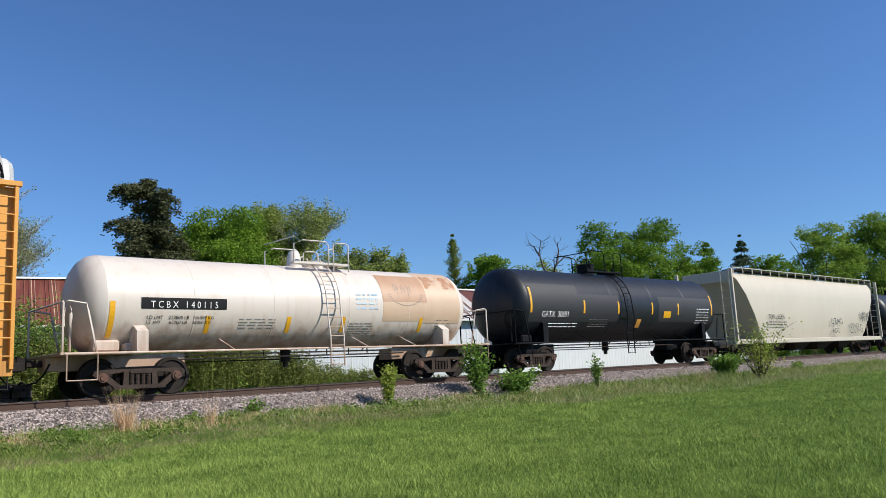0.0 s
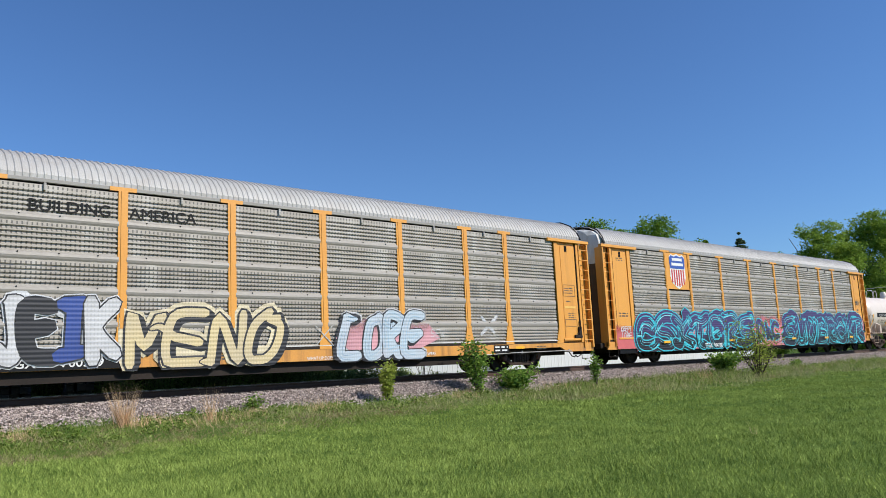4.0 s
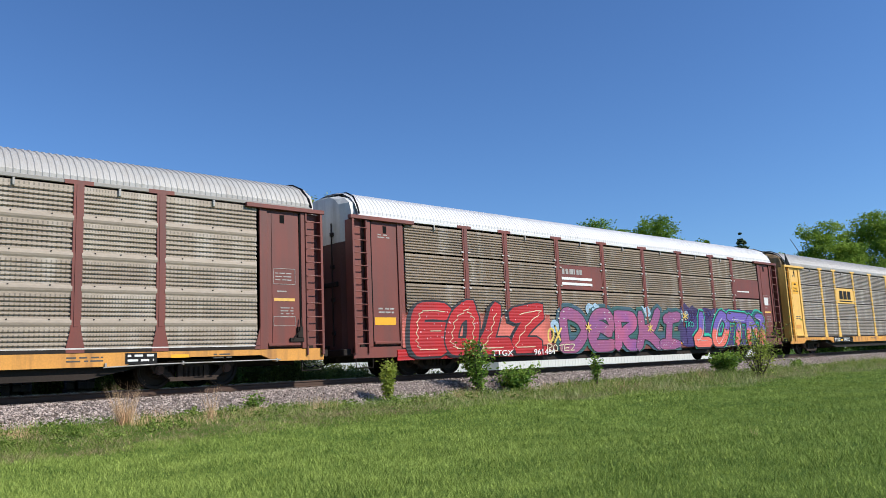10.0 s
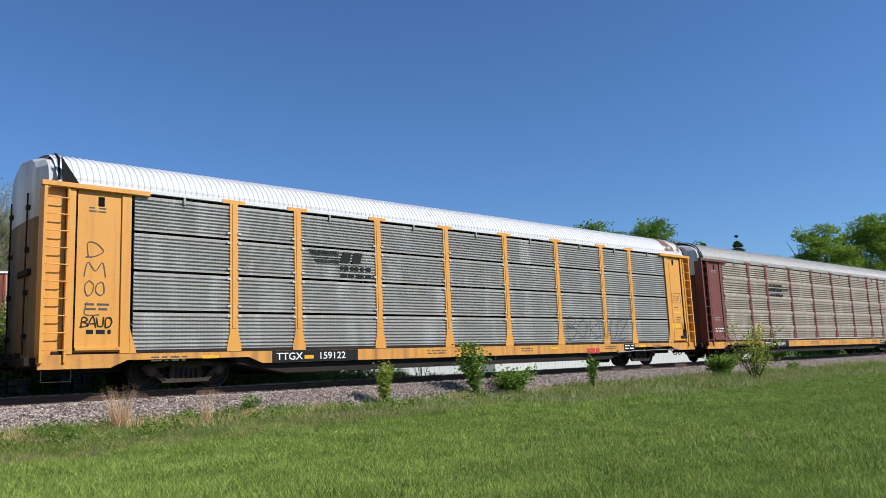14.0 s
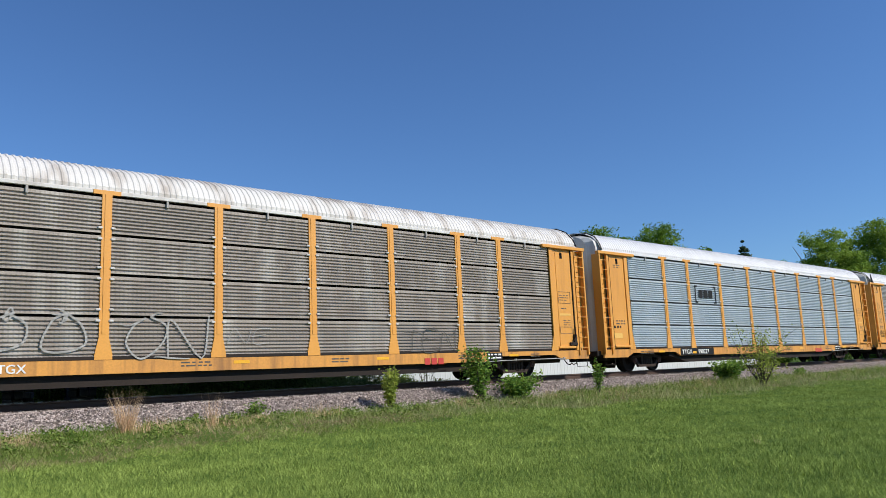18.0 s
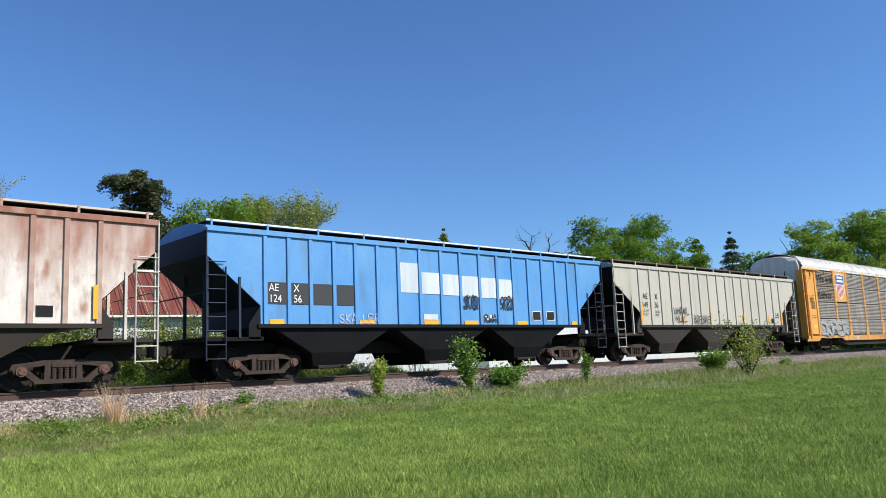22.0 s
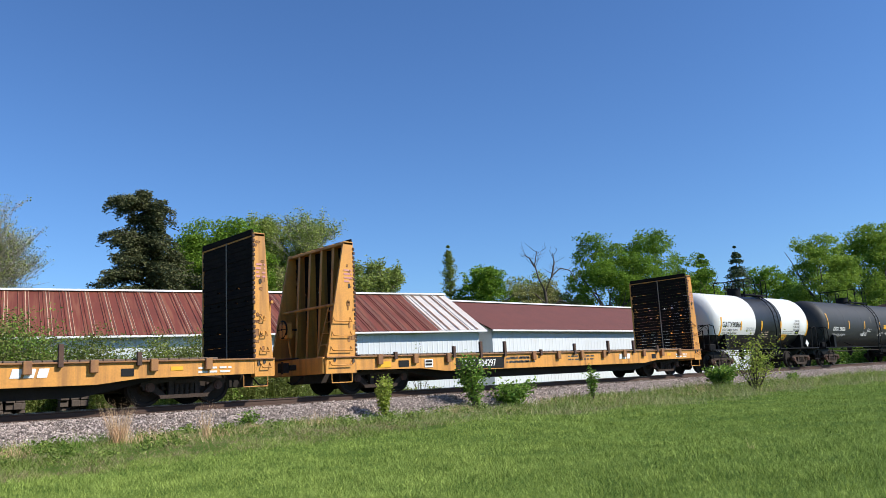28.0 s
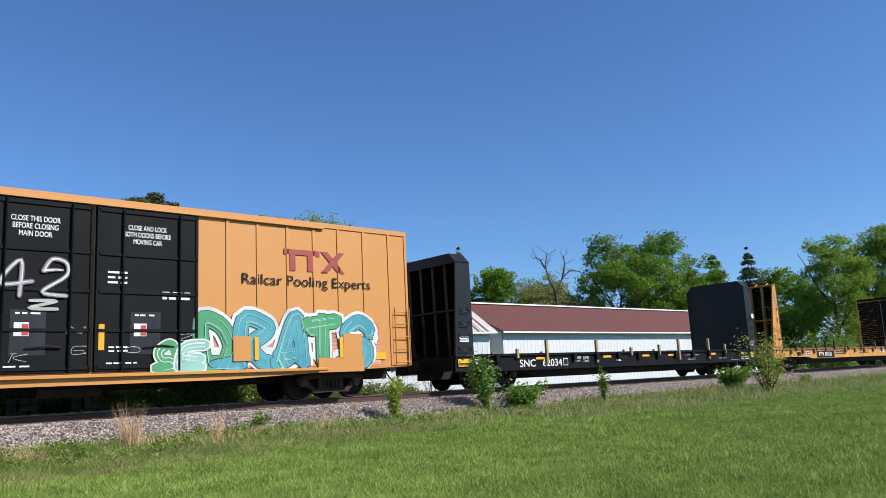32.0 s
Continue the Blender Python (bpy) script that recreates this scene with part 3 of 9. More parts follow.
def conifer(label, x, y, height, radius, seed, m, layers=16, droop=.35, ragged=.3, n=60, size=.16, name="conifer", foliage="dark drooping needle boughs", power=.75):
    """A conifer of drooping boughs in layers round a straight trunk."""
    rng, g = random.Random(seed), np.random.default_rng(seed)
    z0 = float(ground_z(np.float64(x), np.float64(y)))
    t = tagged(new(name), label, "tree")
    t.matrix_basis = pose(x, y, z0)
    s, pts = Shape(), []
    s.tube([(0, 0, -.2), (0, 0, height * .97)], height * .018, 7, .02)
    for k in range(layers):
        u = k / (layers - 1)
        z = height * (.1 + .88 * u) + rng.uniform(-.3, .3)
        R = radius * (1 - u) ** power + .1
        for j in range(7):
            a = j * .9 + k * 1.3 + rng.uniform(-.2, .2)
            r = R * rng.uniform(1 - ragged, 1 + ragged * .5)
            e = Vector((math.cos(a) * r, math.sin(a) * r, z - droop * r * rng.uniform(.2, 1)))
            s.tube([(0, 0, z), tuple(Vector((0, 0, z)).lerp(e, .5) + Vector((0, 0, .12 * r))), tuple(e)], .035, 4, .01)
            w = g.random(n) ** .7
            q = np.array([0, 0, z])[None] * (1 - w)[:, None] + np.array(tuple(e))[None] * w[:, None]
            q[:, 2] += .12 * r * np.sin(np.pi * w)
            q += np.clip(g.standard_normal((n, 3)), -1.8, 1.8) * np.array([.18, .18, .17]) * (.3 + r * .28)
            pts.append(q)
    part("trunk", s.mesh("trunk", M_BARK, 60), t)
    v, f = leaves(np.concatenate(pts), size, g, .25, .4, True)
    part("needles" if droop > 0 else "crown", raw_mesh("needles", v, f, m), t, label=foliage)
    return t


def cedar(label, x, y, height, seed):
    """An old ragged cedar: long uneven boughs with drooping dark foliage, flat broken top."""
    rng, g = random.Random(seed), np.random.default_rng(seed)
    t = tagged(new("cedar_tree"), label, "tree")
    t.matrix_basis = pose(x, y, float(ground_z(np.float64(x), np.float64(y))))
    s, pts = Shape(), []
    s.tube([(0, 0, -.2), (.1, 0, height * .5), (-.3, 0, height * .97)], height * .02, 7, .02)
    # tiers of boughs: height below the top, reach to one side and to the other
    tiers = ((.1, .8, .4), (.5, 2.1, 1.3), (1.1, 1.6, 1.9), (1.8, 1.7, 1.7), (2.5, 3.2, 1.6), (3.1, 1.9, 2.1), (3.7, 1.9, 2.2), (4.3, 2.4, 2.6), (5.0, 2.8, 3.0), (5.7, 3.3, 3.4), (6.4, 3.7, 3.5), (7.4, 3.7, 3.6), (8.6, 3.8, 3.7), (9.8, 3.6, 3.6))
    across = -math.atan2(x, y)
    for k in range(196):
        d, lo, hi = tiers[k % len(tiers)]
        z = height - d - .12 + rng.uniform(-.28, .28)
        u = z / height
        one = rng.random() < .5
        a = (math.pi if one else 0) + rng.uniform(-1.25, 1.25) + across
        R = (lo if one else hi) * rng.uniform(.5, 1.12)
        e = Vector((math.cos(a) * R - .3 * u, math.sin(a) * R, z + rng.uniform(-.3, .14) * R))
        e.z = min(e.z, height)
        s.tube([(-.3 * u, 0, z), tuple(Vector((-.3 * u, 0, z)).lerp(e, .5) + Vector((0, 0, .1 * R))), tuple(e)], .05, 4, .012)
        n = int(70 + 150 * R)
        w = .02 + 1.0 * g.random(n) ** .8
        q = np.array([-.3 * u, 0, z])[None] * (1 - w)[:, None] + np.array(tuple(e))[None] * w[:, None]
        q[:, 2] += .1 * R * np.sin(np.pi * w) - .38 * g.random(n) ** 2 * (.4 + w)
        side = np.clip(g.standard_normal(n), -1.6, 1.6) * (.1 + .1 * R * np.sin(np.pi * np.clip(w, 0, 1)))
        q[:, 0] -= math.sin(a) * side
        q[:, 1] += math.cos(a) * side
        q += np.clip(g.standard_normal((n, 3)), -1.7, 1.7) * np.array([.09, .09, .08])
        pts.append(q)
    part("trunk", s.mesh("trunk", M_BARK, 60), t)
    v, f = leaves(np.concatenate(pts), .085, g, .3, .5, True)
    part("needles", raw_mesh("needles", v, f, M_CEDAR), t, label="dark drooping foliage")


def dead_tree(label, x, y, height, seed):
    """A leafless tree with a forked top, long drooping arms and a few twigs."""
    rng = random.Random(seed)
    t = tagged(new("tree"), label, "tree")
    t.matrix_basis = pose(x, y, float(ground_z(np.float64(x), np.float64(y))), 0, 0, -50)
    s = Shape()
    h = height
    s.tube([(0, 0, -.2), (.2, .1, h * .4), (-.1, 0, h * .7)], .26, 8, .15)
    arms = (((-.1, 0, .69), (-.7, .2, .8), (-1.0, .1, .9), (-.7, 0, 1.0)), ((-1.0, .1, .88), (-1.5, .2, .95), (-1.9, .1, .97)), ((-.1, 0, .68), (.7, -.2, .8), (1.7, 0, .86), (2.7, .2, .84), (3.3, .1, .76)),
            ((.7, -.2, .79), (1.1, -.4, .9), (1.0, -.5, .97)), ((-.1, 0, .6), (-1.2, -.3, .68), (-2.2, -.2, .7)), ((.1, 0, .55), (1.4, .4, .62), (2.4, .5, .6)))
    for a in arms:
        pts = [Vector((u, v, w * h)) for u, v, w in a]
        s.tube(pts, .11, 6, .04)
        for k in range(7):
            i = rng.randrange(1, len(pts))
            q = pts[i - 1].lerp(pts[i], rng.random())
            limb(s, q, (rng.uniform(-1, 1), rng.uniform(-1, 1), rng.uniform(-.4, .9)), rng.uniform(.6, 1.4), .03, 1, rng, 1.0, None, 3)
    part("branch_frame", s.mesh("branch_frame", M_BARK, 60), t, label="bare crooked limbs")
    return t


M_BUD = leaf_mat("budding_leaves", (0.17, 0.18, 0.06), (0.40, 0.40, 0.15), 0.4)


def build_trees():
    # behind the long barn
    cedar("tall ragged dark cedar with a broken top", 18.9, 48.0, 13.9, 11)
    broadleaf("broad green maple behind the barn", 24.4, 50.0, 13.2, 3.9, 12, M_LEAF, 36000, .105, .1)
    sparse_tree("spring tree with thin pale green leaves", 28.4, 51.0, 13.3, 3.5, 13, M_LEAF_Y, 11, .085, 3, 5, .8, .06, M_TWIG)
    sparse_tree("spring tree with grey twigs and pale leaves", 31.0, 50.0, 13.4, 3.3, 113, M_LEAF_Y, 5, .07, 3, 6, .8, .05, M_TWIG)
    broadleaf("yellow-green budding tree behind the barn", 28.6, 46.0, 9.7, 3.3, 14, M_BUD, 7000, .085, .1)
    sparse_tree("slender tree with sparse young leaves", 35.6, 50.0, 11.0, 3.0, 15, M_LEAF_Y, 6, .085, 3, 5, .8, .05, M_TWIG)
    sparse_tree("slender young tree with pale leaves", 38.6, 49.5, 10.4, 2.6, 115, M_LEAF_Y, 6, .085, 3, 5, .8, .05, M_TWIG)
    sparse_tree("bare grey tree with fine twigs", 8.0, 44.0, 10.2, 3.5, 16, M_LEAF_Y, 2, .045, 3, 9, 1.0, .03, M_TWIG)
    sparse_tree("bare grey tree with fine twigs", 4.0, 44.5, 10.0, 3.5, 116, M_LEAF_Y, 2, .045, 3, 8, 1.0, .03, M_TWIG)
    # middle group
    conifer("narrow upright green poplar", 55.9, 60.0, 15.4, 1.6, 17, M_LEAF_Y, 70, -1.3, .6, 46, .075, "poplar_tree", "upright leafy boughs", .65)
    broadleaf("green tree behind the white barn", 62.4, 60.0, 13.2, 3.2, 118, M_LEAF, 9000, .14, .1)
    broadleaf("low rounded green tree", 59.0, 58.0, 12.9, 3.4, 18, M_LEAF, 9000, .15, .1)
    broadleaf("low yellow-green tree with thin crown", 65.6, 58.0, 12.9, 3.6, 19, M_LEAF_Y, 9000, .13, .1)
    broadleaf("olive budding tree with a thin crown", 67.6, 56.0, 11.6, 3.4, 41, M_BUD, 9000, .12, .1)
    broadleaf("dull green tree behind the shed", 70.4, 57.0, 11.2, 3.6, 42, M_LEAF, 9000, .13, .1)
    broadleaf("low olive tree behind the shed", 63.0, 55.5, 11.2, 3.6, 43, M_BUD, 8000, .12, .1)
    dead_tree("dead bare tree with crooked limbs", 64.4, 54.0, 14.5, 20)
    broadleaf("large dense green maple", 72.8, 52.2, 17.2, 4.1, 21, M_LEAF, 16000, .15, .02)
    broadleaf("large dense green maple with a rounded top", 80.0, 51.0, 17.3, 4.9, 22, M_LEAF, 22000, .15, .02)
    broadleaf("dense green tree beside the maples", 87.3, 50.0, 15.9, 4.0, 23, M_LEAF, 15000, .16, .02)
    conifer("broad dark green spruce tree", 92.4, 51.0, 16.1, 4.4, 24, M_LEAF, 40, .25, .5, 45, .15, "spruce_tree")
    conifer("tall pointed dark spruce tree", 95.8, 48.0, 16.5, 3.8, 25, M_SPRUCE, 40, .3, .4, 60, .13, "spruce_tree")
    broadleaf("round green tree in the distance", 108.5, 50.0, 14.9, 5.0, 26, M_LEAF, 11000, .2, .02)
    broadleaf("tall full green maple", 77.2, 30.5, 13.2, 3.7, 27, M_LEAF_L, 20000, .13, .02)
    broadleaf("tall full green maple at the track side", 86.8, 29.5, 14.9, 4.4, 28, M_LEAF_L, 24000, .14, .02)
    broadleaf("green tree at the track side", 98.5, 29.5, 15.6, 5.0, 29, M_LEAF_L, 15000, .18, .02)
    broadleaf("green tree beyond the shed", 70.0, 38.0, 7.5, 3.4, 30, M_LEAF_L, 9000, .14, .0)
    broadleaf("low green tree beyond the shed", 78.0, 39.0, 9.0, 4.2, 31, M_LEAF, 10000, .15, .0)
    broadleaf("green tree behind the spruces", 98.0, 55.0, 13.5, 5.0, 32, M_LEAF, 9000, .2, .0)
    broadleaf("green tree far along the track", 116.0, 34.0, 14.0, 6.0, 33, M_LEAF, 9000, .22, .0)


build_trees()


# ---- lawn, weeds and shrubs ----
def blades(x, y, z, h, w, lean, g):
    """One narrow three-cornered blade at each place."""
    n = len(x)
    a = g.random(n) * 6.2832
    b = g.random(n) * 6.2832
    dx, dy = np.cos(a) * w, np.sin(a) * w
    tip = np.stack([x + np.cos(b) * lean * h, y + np.sin(b) * lean * h, z + h], -1)
    v = np.stack([np.stack([x - dx, y - dy, z - .01], -1), np.stack([x + dx, y + dy, z - .01], -1), tip], 1)
    return v.reshape(-1, 3), np.arange(3 * n).reshape(-1, 3)


def build_lawn():
    g = np.random.default_rng(8)

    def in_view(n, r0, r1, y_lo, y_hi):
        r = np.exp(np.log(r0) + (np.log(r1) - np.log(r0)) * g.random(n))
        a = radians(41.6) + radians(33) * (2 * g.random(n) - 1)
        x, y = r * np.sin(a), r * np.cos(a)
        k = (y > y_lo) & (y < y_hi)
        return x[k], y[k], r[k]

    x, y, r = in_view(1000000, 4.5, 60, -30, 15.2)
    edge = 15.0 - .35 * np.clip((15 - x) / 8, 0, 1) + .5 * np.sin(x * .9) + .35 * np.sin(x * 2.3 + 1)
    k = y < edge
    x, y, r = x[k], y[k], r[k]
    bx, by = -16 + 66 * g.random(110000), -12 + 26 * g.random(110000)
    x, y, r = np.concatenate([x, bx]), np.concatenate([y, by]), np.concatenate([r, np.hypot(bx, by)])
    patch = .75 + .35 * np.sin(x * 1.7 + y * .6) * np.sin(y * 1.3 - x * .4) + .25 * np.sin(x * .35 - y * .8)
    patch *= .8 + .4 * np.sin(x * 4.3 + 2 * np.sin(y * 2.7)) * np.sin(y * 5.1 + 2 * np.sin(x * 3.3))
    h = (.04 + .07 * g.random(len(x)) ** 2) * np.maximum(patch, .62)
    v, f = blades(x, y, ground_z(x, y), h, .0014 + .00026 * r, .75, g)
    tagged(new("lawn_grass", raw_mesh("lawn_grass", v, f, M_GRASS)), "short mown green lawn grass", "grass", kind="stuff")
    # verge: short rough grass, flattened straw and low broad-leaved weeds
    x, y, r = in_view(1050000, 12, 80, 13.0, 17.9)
    d = np.clip((y - 14.3 + .85 * np.clip((15 - x) / 8, 0, 1)) / .8, 0, 1) * np.clip((17.9 - y) / .5, 0, 1)
    tuft = np.sin(x * 3.1 + y * 2) * np.sin(x * 1.3 - y * 3.7) + .5 * np.sin(x * .7)
    k = g.random(len(x)) < d * np.clip(.55 + .5 * tuft, .2, 1)
    x, y, r, tuft = x[k], y[k], r[k], tuft[k]
    dry = g.random(len(x)) < np.clip(.42 + .2 * np.clip((15 - x) / 8, 0, 1) + .45 * np.sin(x * .8 + 2) * np.sin(y * 2.1 + x * .3), .08, .8)
    h = (.03 + .17 * g.random(len(x)) ** 2.2) * (.75 + .5 * np.clip(tuft, 0, 1))
    h *= 1 + 1.4 * np.clip((x - 15) / 14, 0, 1)
    for m, sel, nm, lb, lean in ((M_WEED, ~dry, "verge_grass", "rough green verge grass by the ballast", .8), (M_THATCH, dry, "dry_verge_grass", "flattened straw-coloured grass by the ballast", 1.5)):
        v, f = blades(x[sel], y[sel], ground_z(x[sel], y[sel]), h[sel] * (1.0 if nm == "verge_grass" else .6), .0025 + .00022 * r[sel], lean, g)
        tagged(new(nm, raw_mesh(nm, v, f, m)), lb, "grass", kind="stuff")
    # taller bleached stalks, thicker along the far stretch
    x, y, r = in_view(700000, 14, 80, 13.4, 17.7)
    k = g.random(len(x)) < np.clip((x - 3) / 22, .12, 1) * np.clip((y - 13.4 - np.clip((22 - x) / 10, 0, 1.6)) / .8, 0, 1) * np.clip(.3 + .8 * np.sin(x * 1.9 + 2 * np.sin(y * 1.7)) * np.sin(y * 2.9 + x * .6), .03, 1)
    x, y, r = x[k], y[k], r[k]
    h = (.06 + .28 * g.random(len(x)) ** 2.4) * np.interp(x, [5, 20, 32], [.7, 1.0, 1.2])
    v, f = blades(x, y, ground_z(x, y), h, .0022 + .0002 * r, .55, g)
    tagged(new("bleached_verge_grass", raw_mesh("bleached_verge_grass", v, f, M_BLEACH)), "bleached green and straw-coloured verge grass", "grass", kind="stuff")
    n = 260
    cx, cy = 1.5 + 46 * g.random(n) ** 1.3, 15.3 + 2.3 * g.random(n) ** .8
    wide, tall = .12 + .3 * g.random(n), .07 + .26 * g.random(n) ** 2
    p = []
    for i in range(n):
        q = g.standard_normal((90, 3)) * (wide[i] * .5, wide[i] * .5, 0)
        q[:, 2] = tall[i] * g.random(90) ** .7 * np.exp(-(q[:, 0] ** 2 + q[:, 1] ** 2) / wide[i] ** 2 * 2)
        q[:, 0] += cx[i]
        q[:, 1] += cy[i]
        q[:, 2] += ground_z(q[:, 0], q[:, 1]) + .01
        p.append(q)
    v, f = leaves(np.concatenate(p), .032, g)
    tagged(new("verge_weeds", raw_mesh("verge_weeds", v, f, M_HERB)), "low broad-leaved green weeds along the ballast", "weeds", kind="stuff")
    # rough growth behind the track
    def rough(n, x0, x1, y0, y1, h0, h1, w):
        x, y = x0 + (x1 - x0) * g.random(n), y0 + (y1 - y0) * g.random(n)
        k = (y < 33.2 - .218 * x) & (y < 28.6) & ((np.abs(x - 6.6) > 1.6) | (y > 26.2))
        x, y = x[k], y[k]
        clump = .5 + .5 * np.sin(x * 1.9 + y) * np.sin(y * 2.3 - x * .7)
        h = (h0 + (h1 - h0) * g.random(len(x)) ** 1.6) * (.55 + .6 * clump)
        return blades(x, y, ground_z(x, y), h, w, .5, g)

    v0, f0 = rough(26000, -3, 18.5, 22.6, 26.2, .08, .3, .012)
    v1, f1 = rough(42000, -3, 18.5, 26.0, 28.6, .5, 1.7, .016)
    v1, f1 = np.concatenate([v1, v0]), np.concatenate([f1, f0 + len(v1)])
    v2, f2 = rough(16000, 17, 62, 22.4, 28.5, .1, .42, .014)
    me = raw_mesh("rough_grass", np.concatenate([v1, v2]), np.concatenate([f1, f2 + len(v1)]), M_WEED)
    tagged(new("rough_grass", me), "rough green grass behind the track", "grass", kind="stuff")
    n = 76000
    x, y = -2 + 16.5 * g.random(n), 26.2 + 2.2 * g.random(n)
    hump = .5 + .5 * np.sin(x * 2.1 + y * 1.3) * np.sin(y * 1.9 - x * .9)
    p = np.stack([x, y, ground_z(x, y) + (.35 + 1.35 * hump) * g.random(n) ** .55], -1)
    v, f = leaves(p, .06, g, tri=True)
    tagged(new("undergrowth", raw_mesh("undergrowth", v, f, M_BUSH)), "leafy green undergrowth behind the track", "undergrowth", kind="stuff")


build_lawn()


M_WEED_LEAF = leaf_mat("weed_leaves", (0.095, 0.13, 0.032), (0.30, 0.33, 0.10), 0.45)


def build_tall_weeds():
    g = np.random.default_rng(31)
    n = 8200
    x, y = -2 + 25 * g.random(n) ** 1.15, 25.4 + 2.2 * g.random(n)
    stand = np.sin(x * 1.3 + 1.1) * np.sin(x * .57 + y * 1.4) + .45 * np.sin(x * 3.7 + y * 2)
    k = (y < 32.9 - .222 * x) & (g.random(n) < np.clip(np.where(x < 5.2, .9, .5) + .75 * stand, .03, 1))
    x, y = x[k], y[k]
    H = np.interp(x, [-2, 5.5, 7, 12, 16, 19, 23], [4.3, 4.1, 3.4, 3.3, 2.3, 1.3, .9]) * (.6 + .42 * g.random(len(x))) * (.9 + .2 * np.sin(x * 2.7) * np.sin(y * 3 + x))
    z = ground_z(x, y)
    v1, f1 = blades(x, y, z, H, .012, .16, g)
    stalks = raw_mesh("weed_stalks", v1, f1, M_WEED)
    tagged(new("weed_stalks", stalks), "tall green weed stalks along the barn", "weeds", kind="stuff")
    per = 44
    w = .25 + .77 * g.random((len(x), per)) ** .8
    p = np.stack([x[:, None] + .16 * g.standard_normal(w.shape), y[:, None] + .16 * g.standard_normal(w.shape), z[:, None] + H[:, None] * w], -1).reshape(-1, 3)
    v, f = leaves(p, .043, g, tri=True)
    tagged(new("weed_leaves", raw_mesh("weed_leaves", v, f, M_WEED_LEAF)), "small yellow-green leaves of tall weeds along the barn", "weeds", kind="stuff")


build_tall_weeds()


def tuft(label, x, y, h, n, m, seed, spread=.16, name="grass_clump", fan=.35):
    """A clump of tall stalks."""
    g = np.random.default_rng(seed)
    px, py = g.standard_normal(n) * spread, g.standard_normal(n) * spread
    z = float(ground_z(np.float64(x), np.float64(y)))
    v, f = blades(px, py, np.zeros(n), h * (.25 + .8 * g.random(n)), .0045, fan, g)
    t = tagged(new(name, raw_mesh(name, v, f, m)), label, "grass", kind="stuff")
    t.matrix_basis = pose(x, y, z)
    return t


def shrub(label, x, y, h, w, seed, n=900, size=.05, m=None, stems=7, name="shrub", z=None, density=1.0):
    """A young bush: thin rising stems with leaves along them."""
    rng, g = random.Random(seed), np.random.default_rng(seed)
    t = tagged(new(name), label, "shrub")
    t.matrix_basis = pose(x, y, float(ground_z(np.float64(x), np.float64(y))) if z is None else z)
    s, pts = Shape(), []
    for k in range(stems):
        a, r = rng.uniform(0, 6.28), w * rng.uniform(.1, 1.0)
        top = Vector((math.cos(a) * r, math.sin(a) * r, h * rng.uniform(.6, 1.0)))
        mid = Vector((top.x * (.35 if w < 1.2 else .6), top.y * (.35 if w < 1.2 else .6), top.z * .5))
        st = [Vector((math.cos(a) * .05, math.sin(a) * .05, -.05)), mid, top]
        s.tube(st, .012 + .004 * h, 5, .004)
        for j in range(5):
            q = mid.lerp(top, rng.uniform(-.4, .9))
            e = q + Vector((rng.uniform(-1, 1), rng.uniform(-1, 1), rng.uniform(.1, .8))) * w * .5
            s.tube([q, e], .006, 4, .002)
            pts.append(np.linspace(q, e, 8))
        pts.append(np.linspace(mid, top, 16))
        pts.append(np.linspace(mid * .25, mid, 12))
    part("stem", s.mesh("stem", M_BARK, 60), t, label="thin woody stems")
    P = np.concatenate(pts)
    P = P[g.integers(0, len(P), n)] + g.standard_normal((n, 3)) * (.05 + .08 * w)
    P[:, 2] = np.maximum(P[:, 2], .03)
    v, f = leaves(P, size, g)
    part("foliage", raw_mesh("foliage", v, f, m or M_BUSH), t, label="small bright green leaves")
    return t


